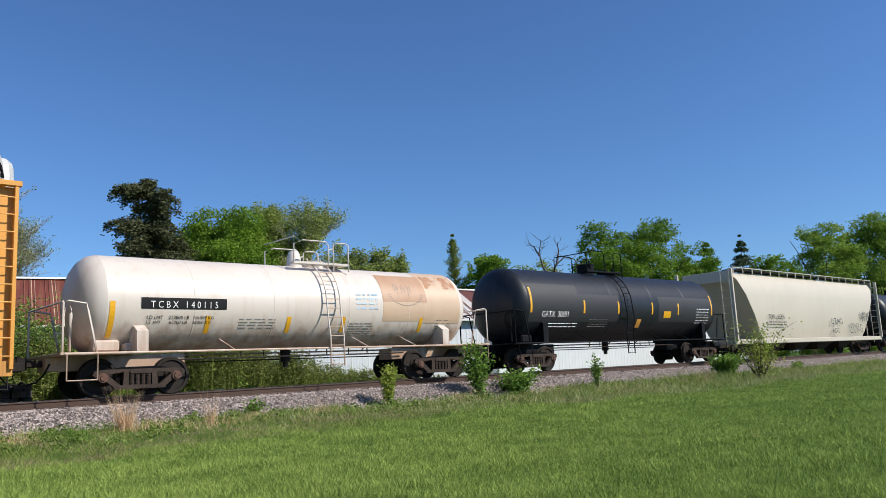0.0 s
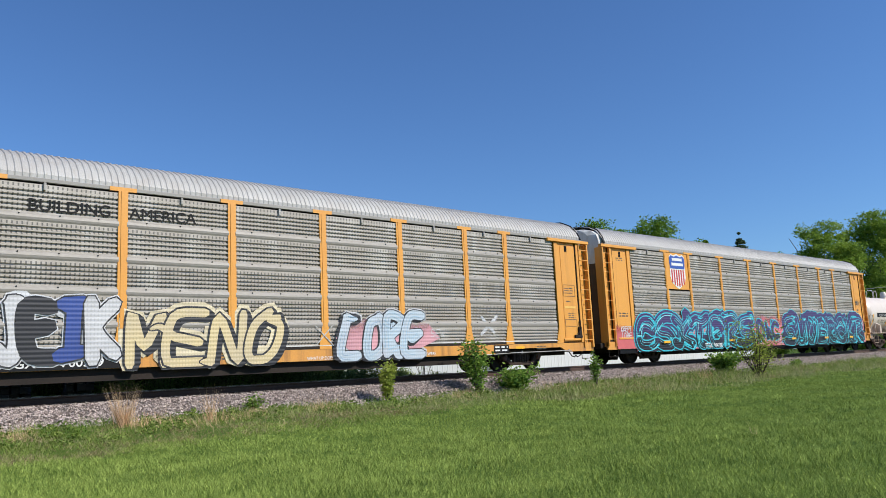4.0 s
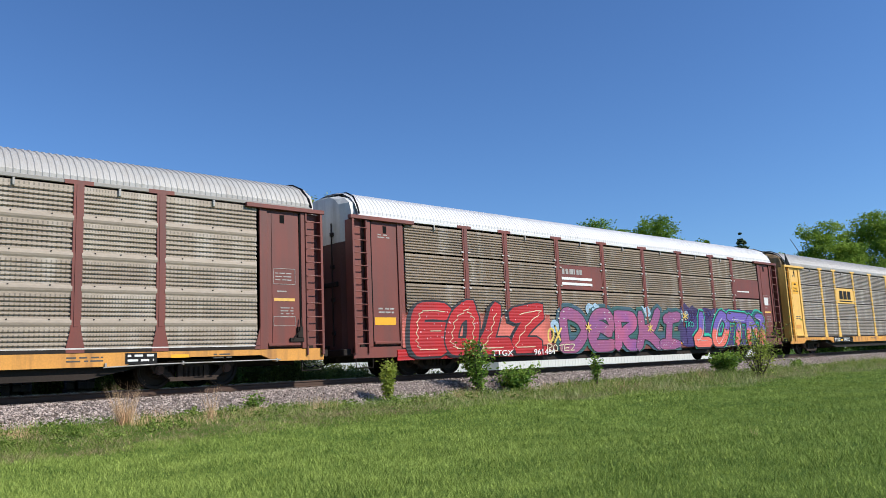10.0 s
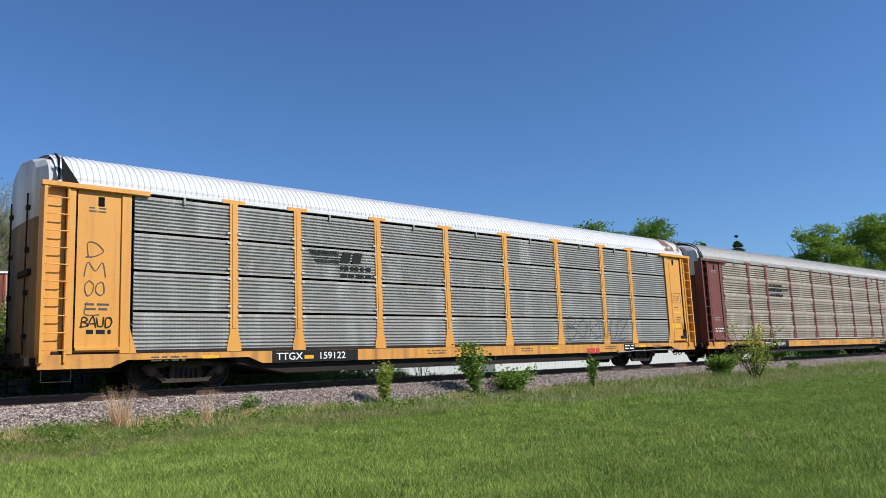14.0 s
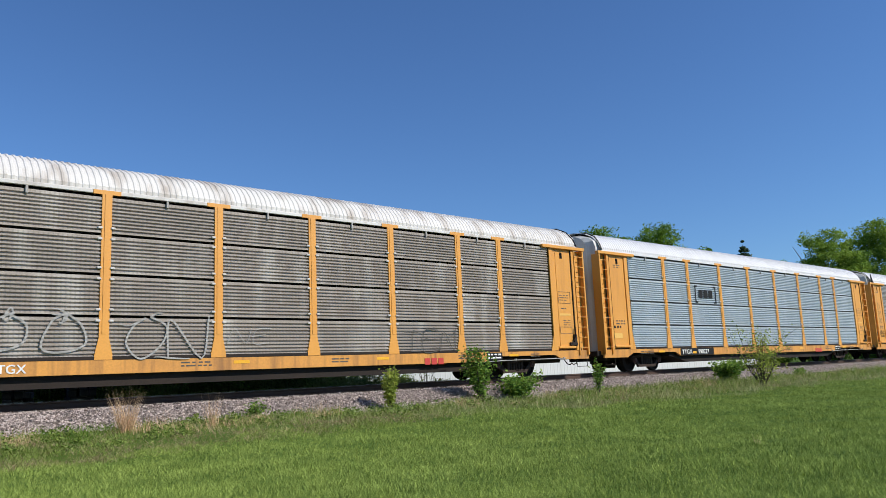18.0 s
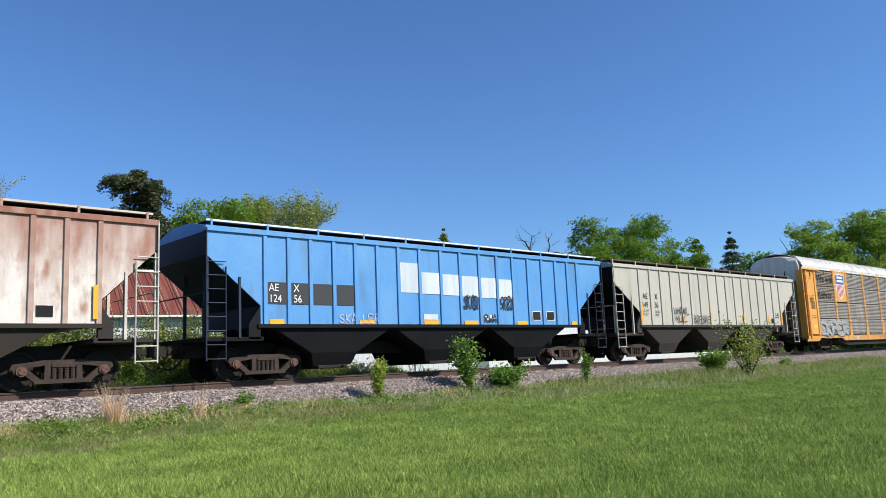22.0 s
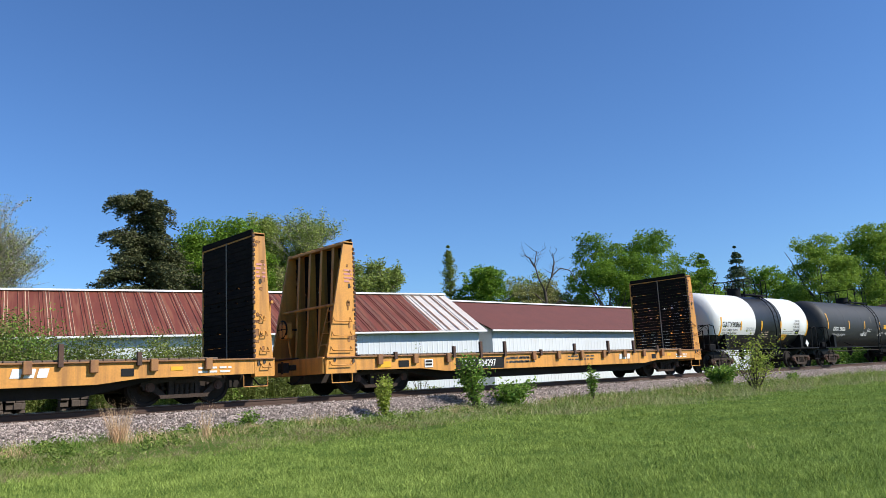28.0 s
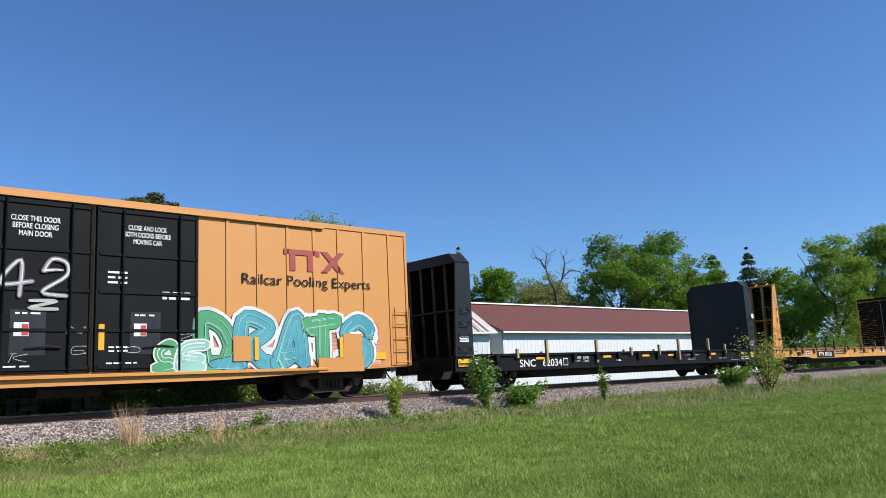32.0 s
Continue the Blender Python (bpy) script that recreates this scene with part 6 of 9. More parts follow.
def spray(name, col, col2=None, ribs=True, top=None, worn=.16):
    """Sprayed paint; on ribbed sheet it follows the ribs and shows the holes."""
    m = mat(name, col, 0.5, col2=col2 or tuple(c * .65 for c in col), scale=1.1, var=.9, grain_amt=.12, bump=.24 if ribs else .12, bump_dist=.02 if ribs else .01, rib=("Z", 3.02) if ribs else None, top=top)
    if ribs and worn:
        perforate(m, 3.9, worn)
    return m


G_RED, G_CYAN, G_MAUVE = spray("red_spray", (.46, .007, .011), (.34, .010, .012)), spray("cyan_spray", (.045, .54, .63), (.03, .38, .48)), spray("mauve_spray", (.40, .09, .19), (.22, .07, .26))
G_CREAM, G_BLACK, G_WHITE = spray("cream_spray", (.72, .62, .42)), spray("black_spray", (.02, .02, .025)), spray("white_spray", (.62, .63, .65))
G_TAN = spray("buff_spray", (.62, .50, .27), (.5, .42, .28))
G_FOREST = spray("dark_green_spray", (.02, .10, .07), (.05, .08, .16))
G_ASH = spray("faded_white_spray", (.48, .47, .45))
G_INDIGO = spray("indigo_spray", (.05, .024, .12), (.022, .016, .055))
G_SKY, G_BLUE = spray("pale_blue_spray", (.36, .52, .66)), spray("blue_spray", (.03, .07, .30))
G_ICE = spray("pale_cyan_spray", (.35, .72, .75), (.2, .6, .66))
G_YEL = spray("gold_spray", (.78, .55, .12))
B_GREEN, B_TEAL, B_MINT = spray("bright_green_spray", (.07, .33, .13), (.04, .24, .12), False), spray("sea_blue_spray", (.07, .33, .40), (.04, .22, .32), False), spray("pale_mint_spray", (.30, .58, .50), None, False)
B_WHITE, B_BLACK, B_ASH = spray("flat_white_spray", (.72, .73, .72), None, False), spray("flat_black_spray", (.02, .02, .025), None, False), spray("thin_white_spray", (.42, .41, .41), None, False)
G_FADE = spray("nearly_worn_off_white_spray", (.36, .35, .33), (.27, .255, .235))
G_DUSK = spray("purple_to_black_spray", (.010, .010, .016), (.016, .013, .03), top=(1.5, 1.95, (.050, .028, .12), 1.2))
G_CHALK = spray("chalk_white_spray", (.58, .58, .59), (.38, .38, .39))
G_PLUM = spray("dusky_pink_spray", (.32, .085, .165), (.22, .07, .22))
G_DUO = spray("salmon_and_violet_spray", (.74, .15, .10), (.66, .13, .09), top=(1.52, 1.66, (.14, .085, .36), .5))
G_AQUA = spray("sea_green_spray", (.02, .46, .30), (.015, .36, .26))
G_DEEP = spray("deep_teal_spray", (.01, .11, .12), (.01, .08, .1))
G_ROSE = spray("pale_pink_spray", (.72, .36, .40), (.6, .34, .36))


def soft_edge(m, lo, hi):
    """Overspray: the paint thins out upwards between two heights."""
    n, l = m.node_tree.nodes, m.node_tree.links
    co, sep, no, add, r = n.new("ShaderNodeTexCoord"), n.new("ShaderNodeSeparateXYZ"), n.new("ShaderNodeTexNoise"), n.new("ShaderNodeMath"), n.new("ShaderNodeMapRange")
    no.inputs["Scale"].default_value, no.inputs["Detail"].default_value = 1.6, 5
    l.new(co.outputs["Object"], sep.inputs[0]), l.new(co.outputs["Object"], no.inputs["Vector"])
    add.operation = "MULTIPLY_ADD"
    add.inputs[1].default_value = 0.8
    l.new(no.outputs[0], add.inputs[0]), l.new(sep.outputs[2], add.inputs[2])
    r.inputs["From Min"].default_value, r.inputs["From Max"].default_value = hi + .4, lo + .4
    l.new(add.outputs[0], r.inputs["Value"])
    l.new(r.outputs[0], n["Principled BSDF"].inputs["Alpha"])
    return m


G_FROST = spray("frosty_blue_spray", (.44, .53, .60), (.46, .46, .50))
G_ROSE_CLOUD = soft_edge(spray("rose_cloud_spray", (.72, .36, .40)), 1.2, 1.75)
G_CLOUD = soft_edge(spray("salmon_cloud_spray", (.66, .16, .12)), 1.45, 2.0)
G_CLOUD_V = soft_edge(spray("violet_cloud_spray", (.055, .03, .15)), 1.6, 2.25)
G_HAZE_END = soft_edge(spray("rose_overspray", (.60, .13, .13), None, False), 1.15, 1.6)
G_HAZE = soft_edge(spray("pink_overspray", (.75, .22, .25)), 1.55, 2.0)


def sill_number(c, text, x, m=M_PRINT_W, size=.27, black=True, z=.645, w=2.45, y=SIDE - .008):
    if black:
        plate(c, x - .12, x + w, .585, .895, M_PRINT_K, y, "number_panel", "black panel behind white lettering")
    lettering(text, size, m, c, (x, y - .009, z), "car_number", 1.1 * w / 2.6, bold=.003)
    if black:
        plate(c, x + w * .325, x + w * .435, .66, .76, M_ORANGE, y - .008, "reflector")


M_RUSTY = mat("rusted_sheet", (0.20, 0.085, 0.05), 0.8, col2=(0.36, 0.25, 0.19), scale=2.0, grain_amt=0.3, bump=0.1)


def ragged(m, lo=.44, hi=.52):
    """A stain with an uneven, broken outline."""
    n, l = m.node_tree.nodes, m.node_tree.links
    co, no, r = n.new("ShaderNodeTexCoord"), n.new("ShaderNodeTexNoise"), n.new("ShaderNodeMapRange")
    no.inputs["Scale"].default_value, no.inputs["Detail"].default_value = 2.6, 6
    l.new(co.outputs["Object"], no.inputs["Vector"])
    r.inputs["From Min"].default_value, r.inputs["From Max"].default_value = lo, hi
    l.new(no.outputs[0], r.inputs["Value"]), l.new(r.outputs[0], n["Principled BSDF"].inputs["Alpha"])
    return m


ragged(M_RUSTY)


def build_autoracks():
    # first rack: purple and cyan pieces along its foot
    c = autorack(-9.38, "yellow autorack with grey ribbed sides and purple-cyan graffiti", M_YEL, M_GALV_HOLES, M_ROOF_G, "five", no_panel={(-9.0, 4), (-9.0, 3)}, flared=False, end=M_END_K)
    plate(c, -8.95, -7.16, 3.16, 4.8, M_YEL, SIDE + .01, "sign_board")
    shield(c, -8.06, 4.0, 1.48, SIDE - .0)
    part("pink_overspray", Shape().box(-11.75, 12.9, SIDE - .042, SIDE - .038, .5, 2.3).mesh("pink_overspray", G_HAZE), c, label="thin pink overspray")
    graffiti(c, -11.75, .5, 10.0, 1.46, "esxters", G_DUSK, G_CYAN, G_DUSK, G_ICE, 3, .27, wild=1.7, y=SIDE - .06, rim=.05, gleam=.03, floor=.43, glow=G_CYAN, lines=1, lines_m=G_CYAN, halo=G_CYAN, spread=.2, flick=True, slant=.05)
    graffiti(c, 1.8, .5, 10.6, 1.42, "suobrekr", G_DUSK, G_CYAN, G_DUSK, G_ICE, 5, .27, wild=2.2, y=SIDE - .06, rim=.035, gleam=.026, floor=.43, glow=G_CYAN, lines=2, lines_m=G_CYAN, spread=.34, halo=G_CYAN, flick=True, slant=.05)
    graffiti(c, -1.15, .78, 2.3, .98, "DWC", G_DUSK, G_CYAN, None, None, 4, .27, y=SIDE - .06, rim=.05, slant=0)
    graffiti(c, -1.2, .6, .7, .25, "LUNE", G_WHITE, G_WHITE, None, None, 171, .07, y=SIDE - .066)
    graffiti(c, .9, .6, .7, .25, "ROE", G_WHITE, G_WHITE, None, None, 172, .07, y=SIDE - .066)
    graffiti(c, 12.2, 1.2, .5, .6, "RB", G_WHITE, G_WHITE, None, None, 173, .05, y=SIDE - .066)
    part("pink_overspray", Shape().box(-13.1, -11.76, SIDE - .038, SIDE - .036, .6, 1.75).mesh("pink_overspray", G_HAZE_END), c, label="pink overspray on the end bay")
    graffiti(c, -12.8, 1.28, .75, .24, "KREPT", G_WHITE, G_WHITE, None, None, 177, .11, 0, SIDE - .042)
    graffiti(c, -12.78, 1.02, .7, .24, "LOBE", G_WHITE, G_WHITE, None, None, 178, .11, 0, SIDE - .042)
    part("lower_sill", Shape().box(-12.9, 12.9, SIDE + .004, SIDE + .06, .41, .59).mesh("lower_sill", M_BLACK), c)
    sill_number(c, "TTGX  994798", -6.6, w=2.2, z=.52, y=SIDE - .16, black=False)
    for x in (-9.9, -4.3, 2.4, 6.6, 10.2):
        plate(c, x, x + .5, .78, .88, M_ORANGE, SIDE - .15, "reflector")
    bars(c, 12.15, SIDE + .004, 3.0, .5, 3, M_SHADOWED, .05, .1, 174)
    bars(c, 12.2, SIDE + .004, 2.5, .3, 3, M_SHADOWED, .04, .09, 175)
    plate(c, 12.15, 12.75, 1.55, 1.75, M_YEL2, SIDE + .006, "notice")
    # second rack
    c = autorack(-37.73, "yellow autorack with grey ribbed sides and pale graffiti", M_YEL, M_GALV_HOLES, M_ROOF_G, "five", no_panel={(-9.0, 4), (-9.0, 3)}, end=M_END_K)
    plate(c, -8.95, -7.16, 3.16, 4.8, M_YEL, SIDE + .01, "sign_board")
    shield(c, -8.06, 4.0, 1.48, SIDE - .0)
    lettering("BUILDING", .38, M_PRINT_K, c, (-6.35, SIDE - .004, 4.15), "slogan", 1.06, bold=.004)
    lettering("AMERICA", .38, M_PRINT_K, c, (-4.1, SIDE - .004, 4.15), "slogan", 1.06, bold=.004)
    graffiti(c, -11.7, .48, 4.7, 1.5, "TANEX", G_CHALK, G_BLACK, None, None, 6, .22, wild=.2, rim=.06, floor=.5, halo=G_WHITE, drop=(-.2, -.12, G_BLACK), dots=(G_BLUE, 14, .07), spread=.1, slant=.0)
    graffiti(c, -6.95, .78, 2.55, 1.45, "JEIK", (G_CHALK, G_BLACK, G_BLUE, G_CHALK), G_BLACK, None, None, 7, .22, wild=.3, rim=.035, halo=G_WHITE, spread=.04, slant=.0)
    graffiti(c, -4.15, .48, 4.1, 1.5, "MENO", G_TAN, G_BLACK, None, None, 8, .15, wild=.4, rim=.05, floor=.5, halo=G_CREAM, drop=(.1, -.08, G_BLACK), spread=.14)
    graffiti(c, 1.0, .95, .75, .7, "X", G_ASH, G_ASH, None, None, 18, .035)
    graffiti(c, 1.95, .5, 3.15, 1.45, "LORE", G_FROST, G_BLACK, None, None, 9, .2, .16, wild=1.0, rim=.03, floor=.5, halo=G_CHALK, drop=(-.09, -.05, G_BLACK), spread=.05, lines=2, lines_m=G_SKY)
    part("pink_overspray", Shape().prism([(1.75, 1.2), (2.2, .85), (4.9, .85), (5.75, 1.15), (5.3, 1.6), (3.8, 1.9), (2.4, 1.7)], SIDE - .034, SIDE - .032).mesh("pink_overspray", G_ROSE_CLOUD), c, label="soft pink cloud of overspray")
    lettering("WHAT UP DOE?", .14, M_PRINT_W, c, (.8, SIDE - .012, .6), "handwriting", .85)
    lettering("WERE.", .15, M_PRINT_W, c, (5.2, SIDE - .012, .62), "handwriting", .9)
    graffiti(c, 5.35, 1.15, .6, .3, "SEW", G_CHALK, G_CHALK, None, None, 190, .06)
    graffiti(c, -12.75, 1.75, .75, .4, "NOTS", G_ASH, G_ASH, None, None, 188, .07, .05, SIDE + .0)
    graffiti(c, -12.9, 1.3, .8, .3, "MELO", M_SHADOWED, M_SHADOWED, None, None, 189, .06, .05, SIDE + .0)
    graffiti(c, 7.6, 1.2, .8, .7, "X", G_CHALK, G_CHALK, None, None, 10, .13, wild=1, y=SIDE - .006)
    graffiti(c, 9.2, 1.55, 1.5, .3, "RENDALD", G_ASH, G_ASH, None, None, 19, .05, y=SIDE - .004)
    sill_number(c, "TTGX      700399", -6.9, w=2.7)
    # third rack
    c = autorack(-66.1, "pale yellow autorack with weathered grey sides", M_YEL2, M_GALV_TAN, M_ROOF_G, "four", hood=M_END, sill=M_YEL_OLD)
    plate(c, -7.0, -4.33, 2.9, 3.8, M_YEL2, SIDE - .002, "sign_board", "yellow sign board with black block emblem")
    block_emblem(c, -6.6, 3.14, 1.8, .5, M_PRINT_K, SIDE - .018)
    plate(c, -6.6, -4.7, 2.99, 3.06, M_PRINT_K, SIDE - .015, "underline")
    plate(c, -12.85, -12.1, 3.3, 3.95, M_ORANGE, SIDE + .006, "notice", "yellow notice plate")
    bars(c, -12.6, SIDE - .01, 3.78, .3, 1, M_PRINT_K, .09, .18, 5)
    lettering("Quality\nAuto-Rack", .15, M_PRINT_K, c, (-12.48, SIDE - .01, 3.56), "notice_lettering", .95, align="CENTER")
    plate(c, -12.85, -12.2, 1.4, 1.6, M_YEL, SIDE + .006, "notice")
    part("torn_roof_seal", Shape().prism([(-13.35, 5.5), (-12.85, 4.86), (-13.3, 4.86)], -1.63, -1.6).mesh("torn_roof_seal", M_BLACK), c, label="torn black seal hanging at the roof end")
    graffiti(c, 9.5, 1.15, 1.6, .5, "NULL", G_ASH, G_ASH, None, None, 12, .06, y=SIDE - .004)
    sill_number(c, "TTGX      990213", -8.0, w=2.7)
    plate(c, -5.9, -5.4, .8, .88, M_ORANGE, SIDE - .008, "reflector")
    # fourth rack
    c = autorack(-94.56, "brown autorack with tarnished sides and red and mauve graffiti", M_BROWN, M_GALV_DARK, M_ROOF_W, "four", end=M_END_B, no_panel={(-3.0, 2), (10.0, 2)})
    plate(c, -4.15, -1.52, 2.92, 3.85, M_BROWN, SIDE - .002, "sign_board", "brown sign board with faded white bars")
    for zz, x1 in ((3.28, -2.2), (3.08, -2.2)):
        plate(c, -4.05, x1, zz, zz + .1, M_PRINT_W, SIDE - .015, "emblem_bar")
    bars(c, -4.0, SIDE - .016, 3.5, 1.2, 1, M_GALV, .2, .2, 3)
    plate(c, 9.13, 11.65, 2.92, 3.85, M_BROWN, SIDE - .002, "sign_board", "brown sign board with faded white bars")
    plate(c, 9.4, 10.6, 3.2, 3.26, M_PRINT_W, SIDE - .015, "emblem_bar")
    plate(c, -12.9, -12.1, 1.55, 1.78, M_ORANGE, SIDE + .005, "notice")
    plate(c, 12.2, 12.6, 2.6, 3.0, M_PRINT_W, SIDE + .006, "notice")
    part("salmon_cloud", Shape().box(-11.9, -4.9, SIDE - .036, SIDE - .033, .85, 2.4).mesh("salmon_cloud", G_CLOUD), c, label="soft salmon cloud of overspray")
    part("violet_cloud", Shape().box(4.4, 11.75, SIDE - .034, SIDE - .032, .62, 2.4).mesh("violet_cloud", G_CLOUD_V), c, label="soft violet cloud of overspray")
    graffiti(c, -11.5, .48, 5.9, 1.8, "colz", G_RED, G_BLACK, None, None, 13, .31, wild=.0, rim=.065, gleam=.03, floor=.5, squiggle=G_CREAM, dots=(G_ROSE, 46, .025), drop=(-.12, -.05, G_BLACK), y=SIDE - .045)
    plate(c, -12.1, -5.1, .585, .8, G_RED, SIDE - .02, "paint_band")
    graffiti(c, -4.3, .48, 8.1, 1.62, "DerkI", (G_PLUM, G_PLUM, G_MAUVE), G_BLACK, G_FOREST, None, 14, .28, wild=1.1, flick=True, rim=.04, floor=.48, dots=(G_WHITE, 90, .018), spread=.22)
    for k, (x, zz) in enumerate(((-2.9, 1.25), (1.3, 1.2), (4.1, 1.75))):
        graffiti(c, x, zz, .45, .45, "*", G_YEL, G_YEL, None, None, 60 + k, .09, 0, SIDE - .06)
    for k, (x, zz, ww) in enumerate(((-5.3, 1.35, .9), (-2.7, 2.0, .8), (.9, 1.95, .7), (3.9, 1.8, .8))):
        graffiti(c, x, zz, ww, .34, "OO", G_SKY, G_SKY, None, None, 64 + k, .45, 0, SIDE - .026)
    graffiti(c, -5.2, .55, 1.6, .32, "ROTEZ", G_CREAM, G_CREAM, None, None, 69, .09, 0, SIDE - .06)
    graffiti(c, 4.8, .48, 6.9, 1.62, "loTN", G_DUO, G_BLACK, G_DEEP, G_WHITE, 15, .27, wild=.3, rim=.07, floor=.5, halo=G_AQUA, gleam=.045, spread=.08, y=SIDE - .055)
    graffiti(c, 4.2, .62, 1.2, 1.5, "OO", G_INDIGO, G_INDIGO, None, None, 72, .5, 0, SIDE - .02)
    graffiti(c, 4.25, 1.45, .75, .3, "TKO", G_AQUA, G_AQUA, None, None, 73, .1, 0, SIDE - .06)
    graffiti(c, 4.6, 2.0, 6.3, .3, "OOOOOO", G_INDIGO, G_INDIGO, None, None, 74, .5, 0, SIDE - .02)
    graffiti(c, -5.1, .9, .8, .6, "OX", G_YEL, G_YEL, None, None, 16, .12)
    plate(c, -12.1, -5.1, .47, .66, G_RED, SIDE - .006, "paint_band")
    sill_number(c, "TTGX          961464", -8.1, black=False, z=.5, w=3.4, y=SIDE - .1)
    # fifth rack
    c = autorack(-123.0, "brown autorack with weathered tan sides on yellow sill", M_BROWN, M_GALV_RUST, M_ROOF_G, "five", sill=M_YEL_OLD, end=M_END_B)
    bars(c, -7.0 + 0, SIDE - .012, 3.75, 1.7, 3, M_PRINT_K, .14, .26, 21, name="faded_emblem")
    plate(c, -6.6, -4.6, 3.6, 3.68, M_PRINT_K, SIDE - .012, "emblem_bar")
    graffiti(c, -9.0, .95, 1.1, .9, "EK", G_YEL, G_YEL, None, None, 22, .05)
    sill_number(c, "TTGX      992499", -7.9, w=2.7)
    bars(c, -12.8, SIDE - .0, 1.5, .8, 2, M_PRINT_W, .05, .12, 8)
    # sixth rack
    c = autorack(-151.5, "yellow autorack with blue-grey ribbed sides and white roof", M_YEL, M_GALV, M_ROOF_W, "four")
    block_emblem(c, -5.65, 3.42, .8, .32, M_PRINT_K, lean=.3, n=2)
    bars(c, -5.65, SIDE - .014, 3.2, 1.1, 1, M_PRINT_K, .12, .2, 31, name="faded_emblem")
    bars(c, -5.65, SIDE - .014, 2.99, 1.3, 1, M_PRINT_K, .12, .2, 37, name="faded_emblem")
    graffiti(c, 4.6, 1.05, 3.9, .95, "BORNUZ", M_SHADOWED, M_SHADOWED, None, None, 32, .022, wild=2)
    sill_number(c, "TTGX      159122", -7.8, w=2.7)
    plate(c, 11.95, 12.6, 1.5, 1.75, M_ORANGE, SIDE + .006, "notice")
    for k, (ch, w) in enumerate((("D", .5), ("M", .5), ("OO", .5), ("L", .45))):
        graffiti(c, -12.78, 3.12 - k * .46, w, .42, ch, M_SHADOWED, M_SHADOWED, None, None, 180 + k, .045, .05, SIDE + .0)
    graffiti(c, -12.85, 1.5, .75, .26, "BAUD", M_PRINT_K, M_PRINT_K, None, None, 185, .09, .05, SIDE + .0)
    bars(c, -12.7, SIDE + .004, 1.36, .55, 1, M_PRINT_K, .1, .1, 186)
    roof_patch(c, 11.9, 12.9, 0, 3, M_RUSTY)
    roof_patch(c, 12.92, 13.4, 0, 4, M_RUSTY)
    part("torn_roof_seal", Shape().prism([(-13.35, 5.45), (-12.95, 4.86), (-13.3, 4.86)], -1.63, -1.6).mesh("torn_roof_seal", M_BLACK), c, label="torn black seal hanging at the roof end")
    for j in range(6):
        plate(c, -6.75 + .05 * j, -5.7, 3.72 - j * .065, 3.745 - j * .065, M_PRINT_K, SIDE - .012, "emblem_line")
    block_emblem(c, 5.75, .55, .85, .2, M_RED, SIDE - .01, 0)
    # seventh rack
    c = autorack(-179.9, "yellow autorack with pale blue-grey ribbed sides", M_YEL, M_GALV_BLUE, M_ROOF_W, "four", end=M_HOOD)
    s = Shape()
    for a, b, d, e in ((-3.75, -3.68, 2.95, 3.75), (-3.75, -3.55, 2.95, 3.02), (-3.75, -3.55, 3.68, 3.75), (-1.97, -1.9, 2.95, 3.75), (-2.1, -1.9, 2.95, 3.02), (-2.1, -1.9, 3.68, 3.75)):
        s.box(a - 2.83, b - 2.83, SIDE - .02, SIDE - .008, d, e)
    part("emblem_bracket", s.mesh("emblem_bracket", M_PRINT_K), c)
    block_emblem(c, -6.28, 3.18, 1.3, .38, M_PRINT_K)
    sill_number(c, "TTGX      990227", -8.1, w=2.7)
    bars(c, -12.95, SIDE - .0, 1.75, .5, 1, M_PRINT_K, .1, .12, 8)
    plate(c, -13.0, -12.4, 1.35, 1.55, M_YEL2, SIDE + .005, "notice")
    block_emblem(c, 5.55, .55, .85, .2, M_RED, SIDE - .01, 0)
    # eighth rack
    c = autorack(-208.3, "yellow autorack with grimy sides, faded slogan and shield emblem", M_YEL, M_GALV_TAN, M_ROOF_D, "four", no_panel={(-9.0, 3), (-9.0, 2)}, grimy={(-11.0, 3), (-11.0, 2)})
    plate(c, -8.95, -7.16, 2.95, 4.8, M_YEL, SIDE + .01, "sign_board")
    shield(c, -8.06, 3.95, 1.5, SIDE - .0)
    lettering("We will", .66, M_PRINT_K, c, (-11.62, SIDE - .005, 4.06), "slogan", 1.14, bold=.004)
    lettering("deliver", .66, M_PRINT_K, c, (-11.62, SIDE - .005, 3.1), "slogan", 1.14, bold=.004)
    graffiti(c, -11.85, .92, 4.2, .85, "SKPER", G_FADE, G_CHALK, None, None, 52, .2, wild=1.0, rim=.022, slant=.0, drop=(.05, -.04, M_SHADOWED), spread=.06)
    graffiti(c, -6.9, .95, 2.3, 1.1, "OO", G_FADE, G_FADE, None, None, 53, .035, wild=4)
    graffiti(c, -4.0, .8, 2.4, 1.2, "ON", G_FADE, G_FADE, None, None, 153, .03, wild=3)
    graffiti(c, 4.6, .9, 2.2, .8, "TEN", M_SHADOWED, M_SHADOWED, None, None, 154, .025, wild=3)
    graffiti(c, -1.2, 1.2, 1.3, .5, "NE", G_ASH, G_ASH, None, None, 54, .03)
    for k, ch in enumerate(("LE", "RACK", "THESE", "GANS")):
        graffiti(c, -12.82 + .04 * k, 3.05 - k * .2, .6, .22, ch, M_PRINT_K, M_PRINT_K, None, None, 55 + k, .09, .1, SIDE + .0, wild=1)
    sill_number(c, "TTGX", -6.6, black=False, z=.645)
    plate(c, -12.7, -12.1, 1.35, 1.55, M_YEL2, SIDE + .005, "notice")
    block_emblem(c, 5.45, .55, .85, .2, M_RED, SIDE - .01, 0)


build_autoracks()


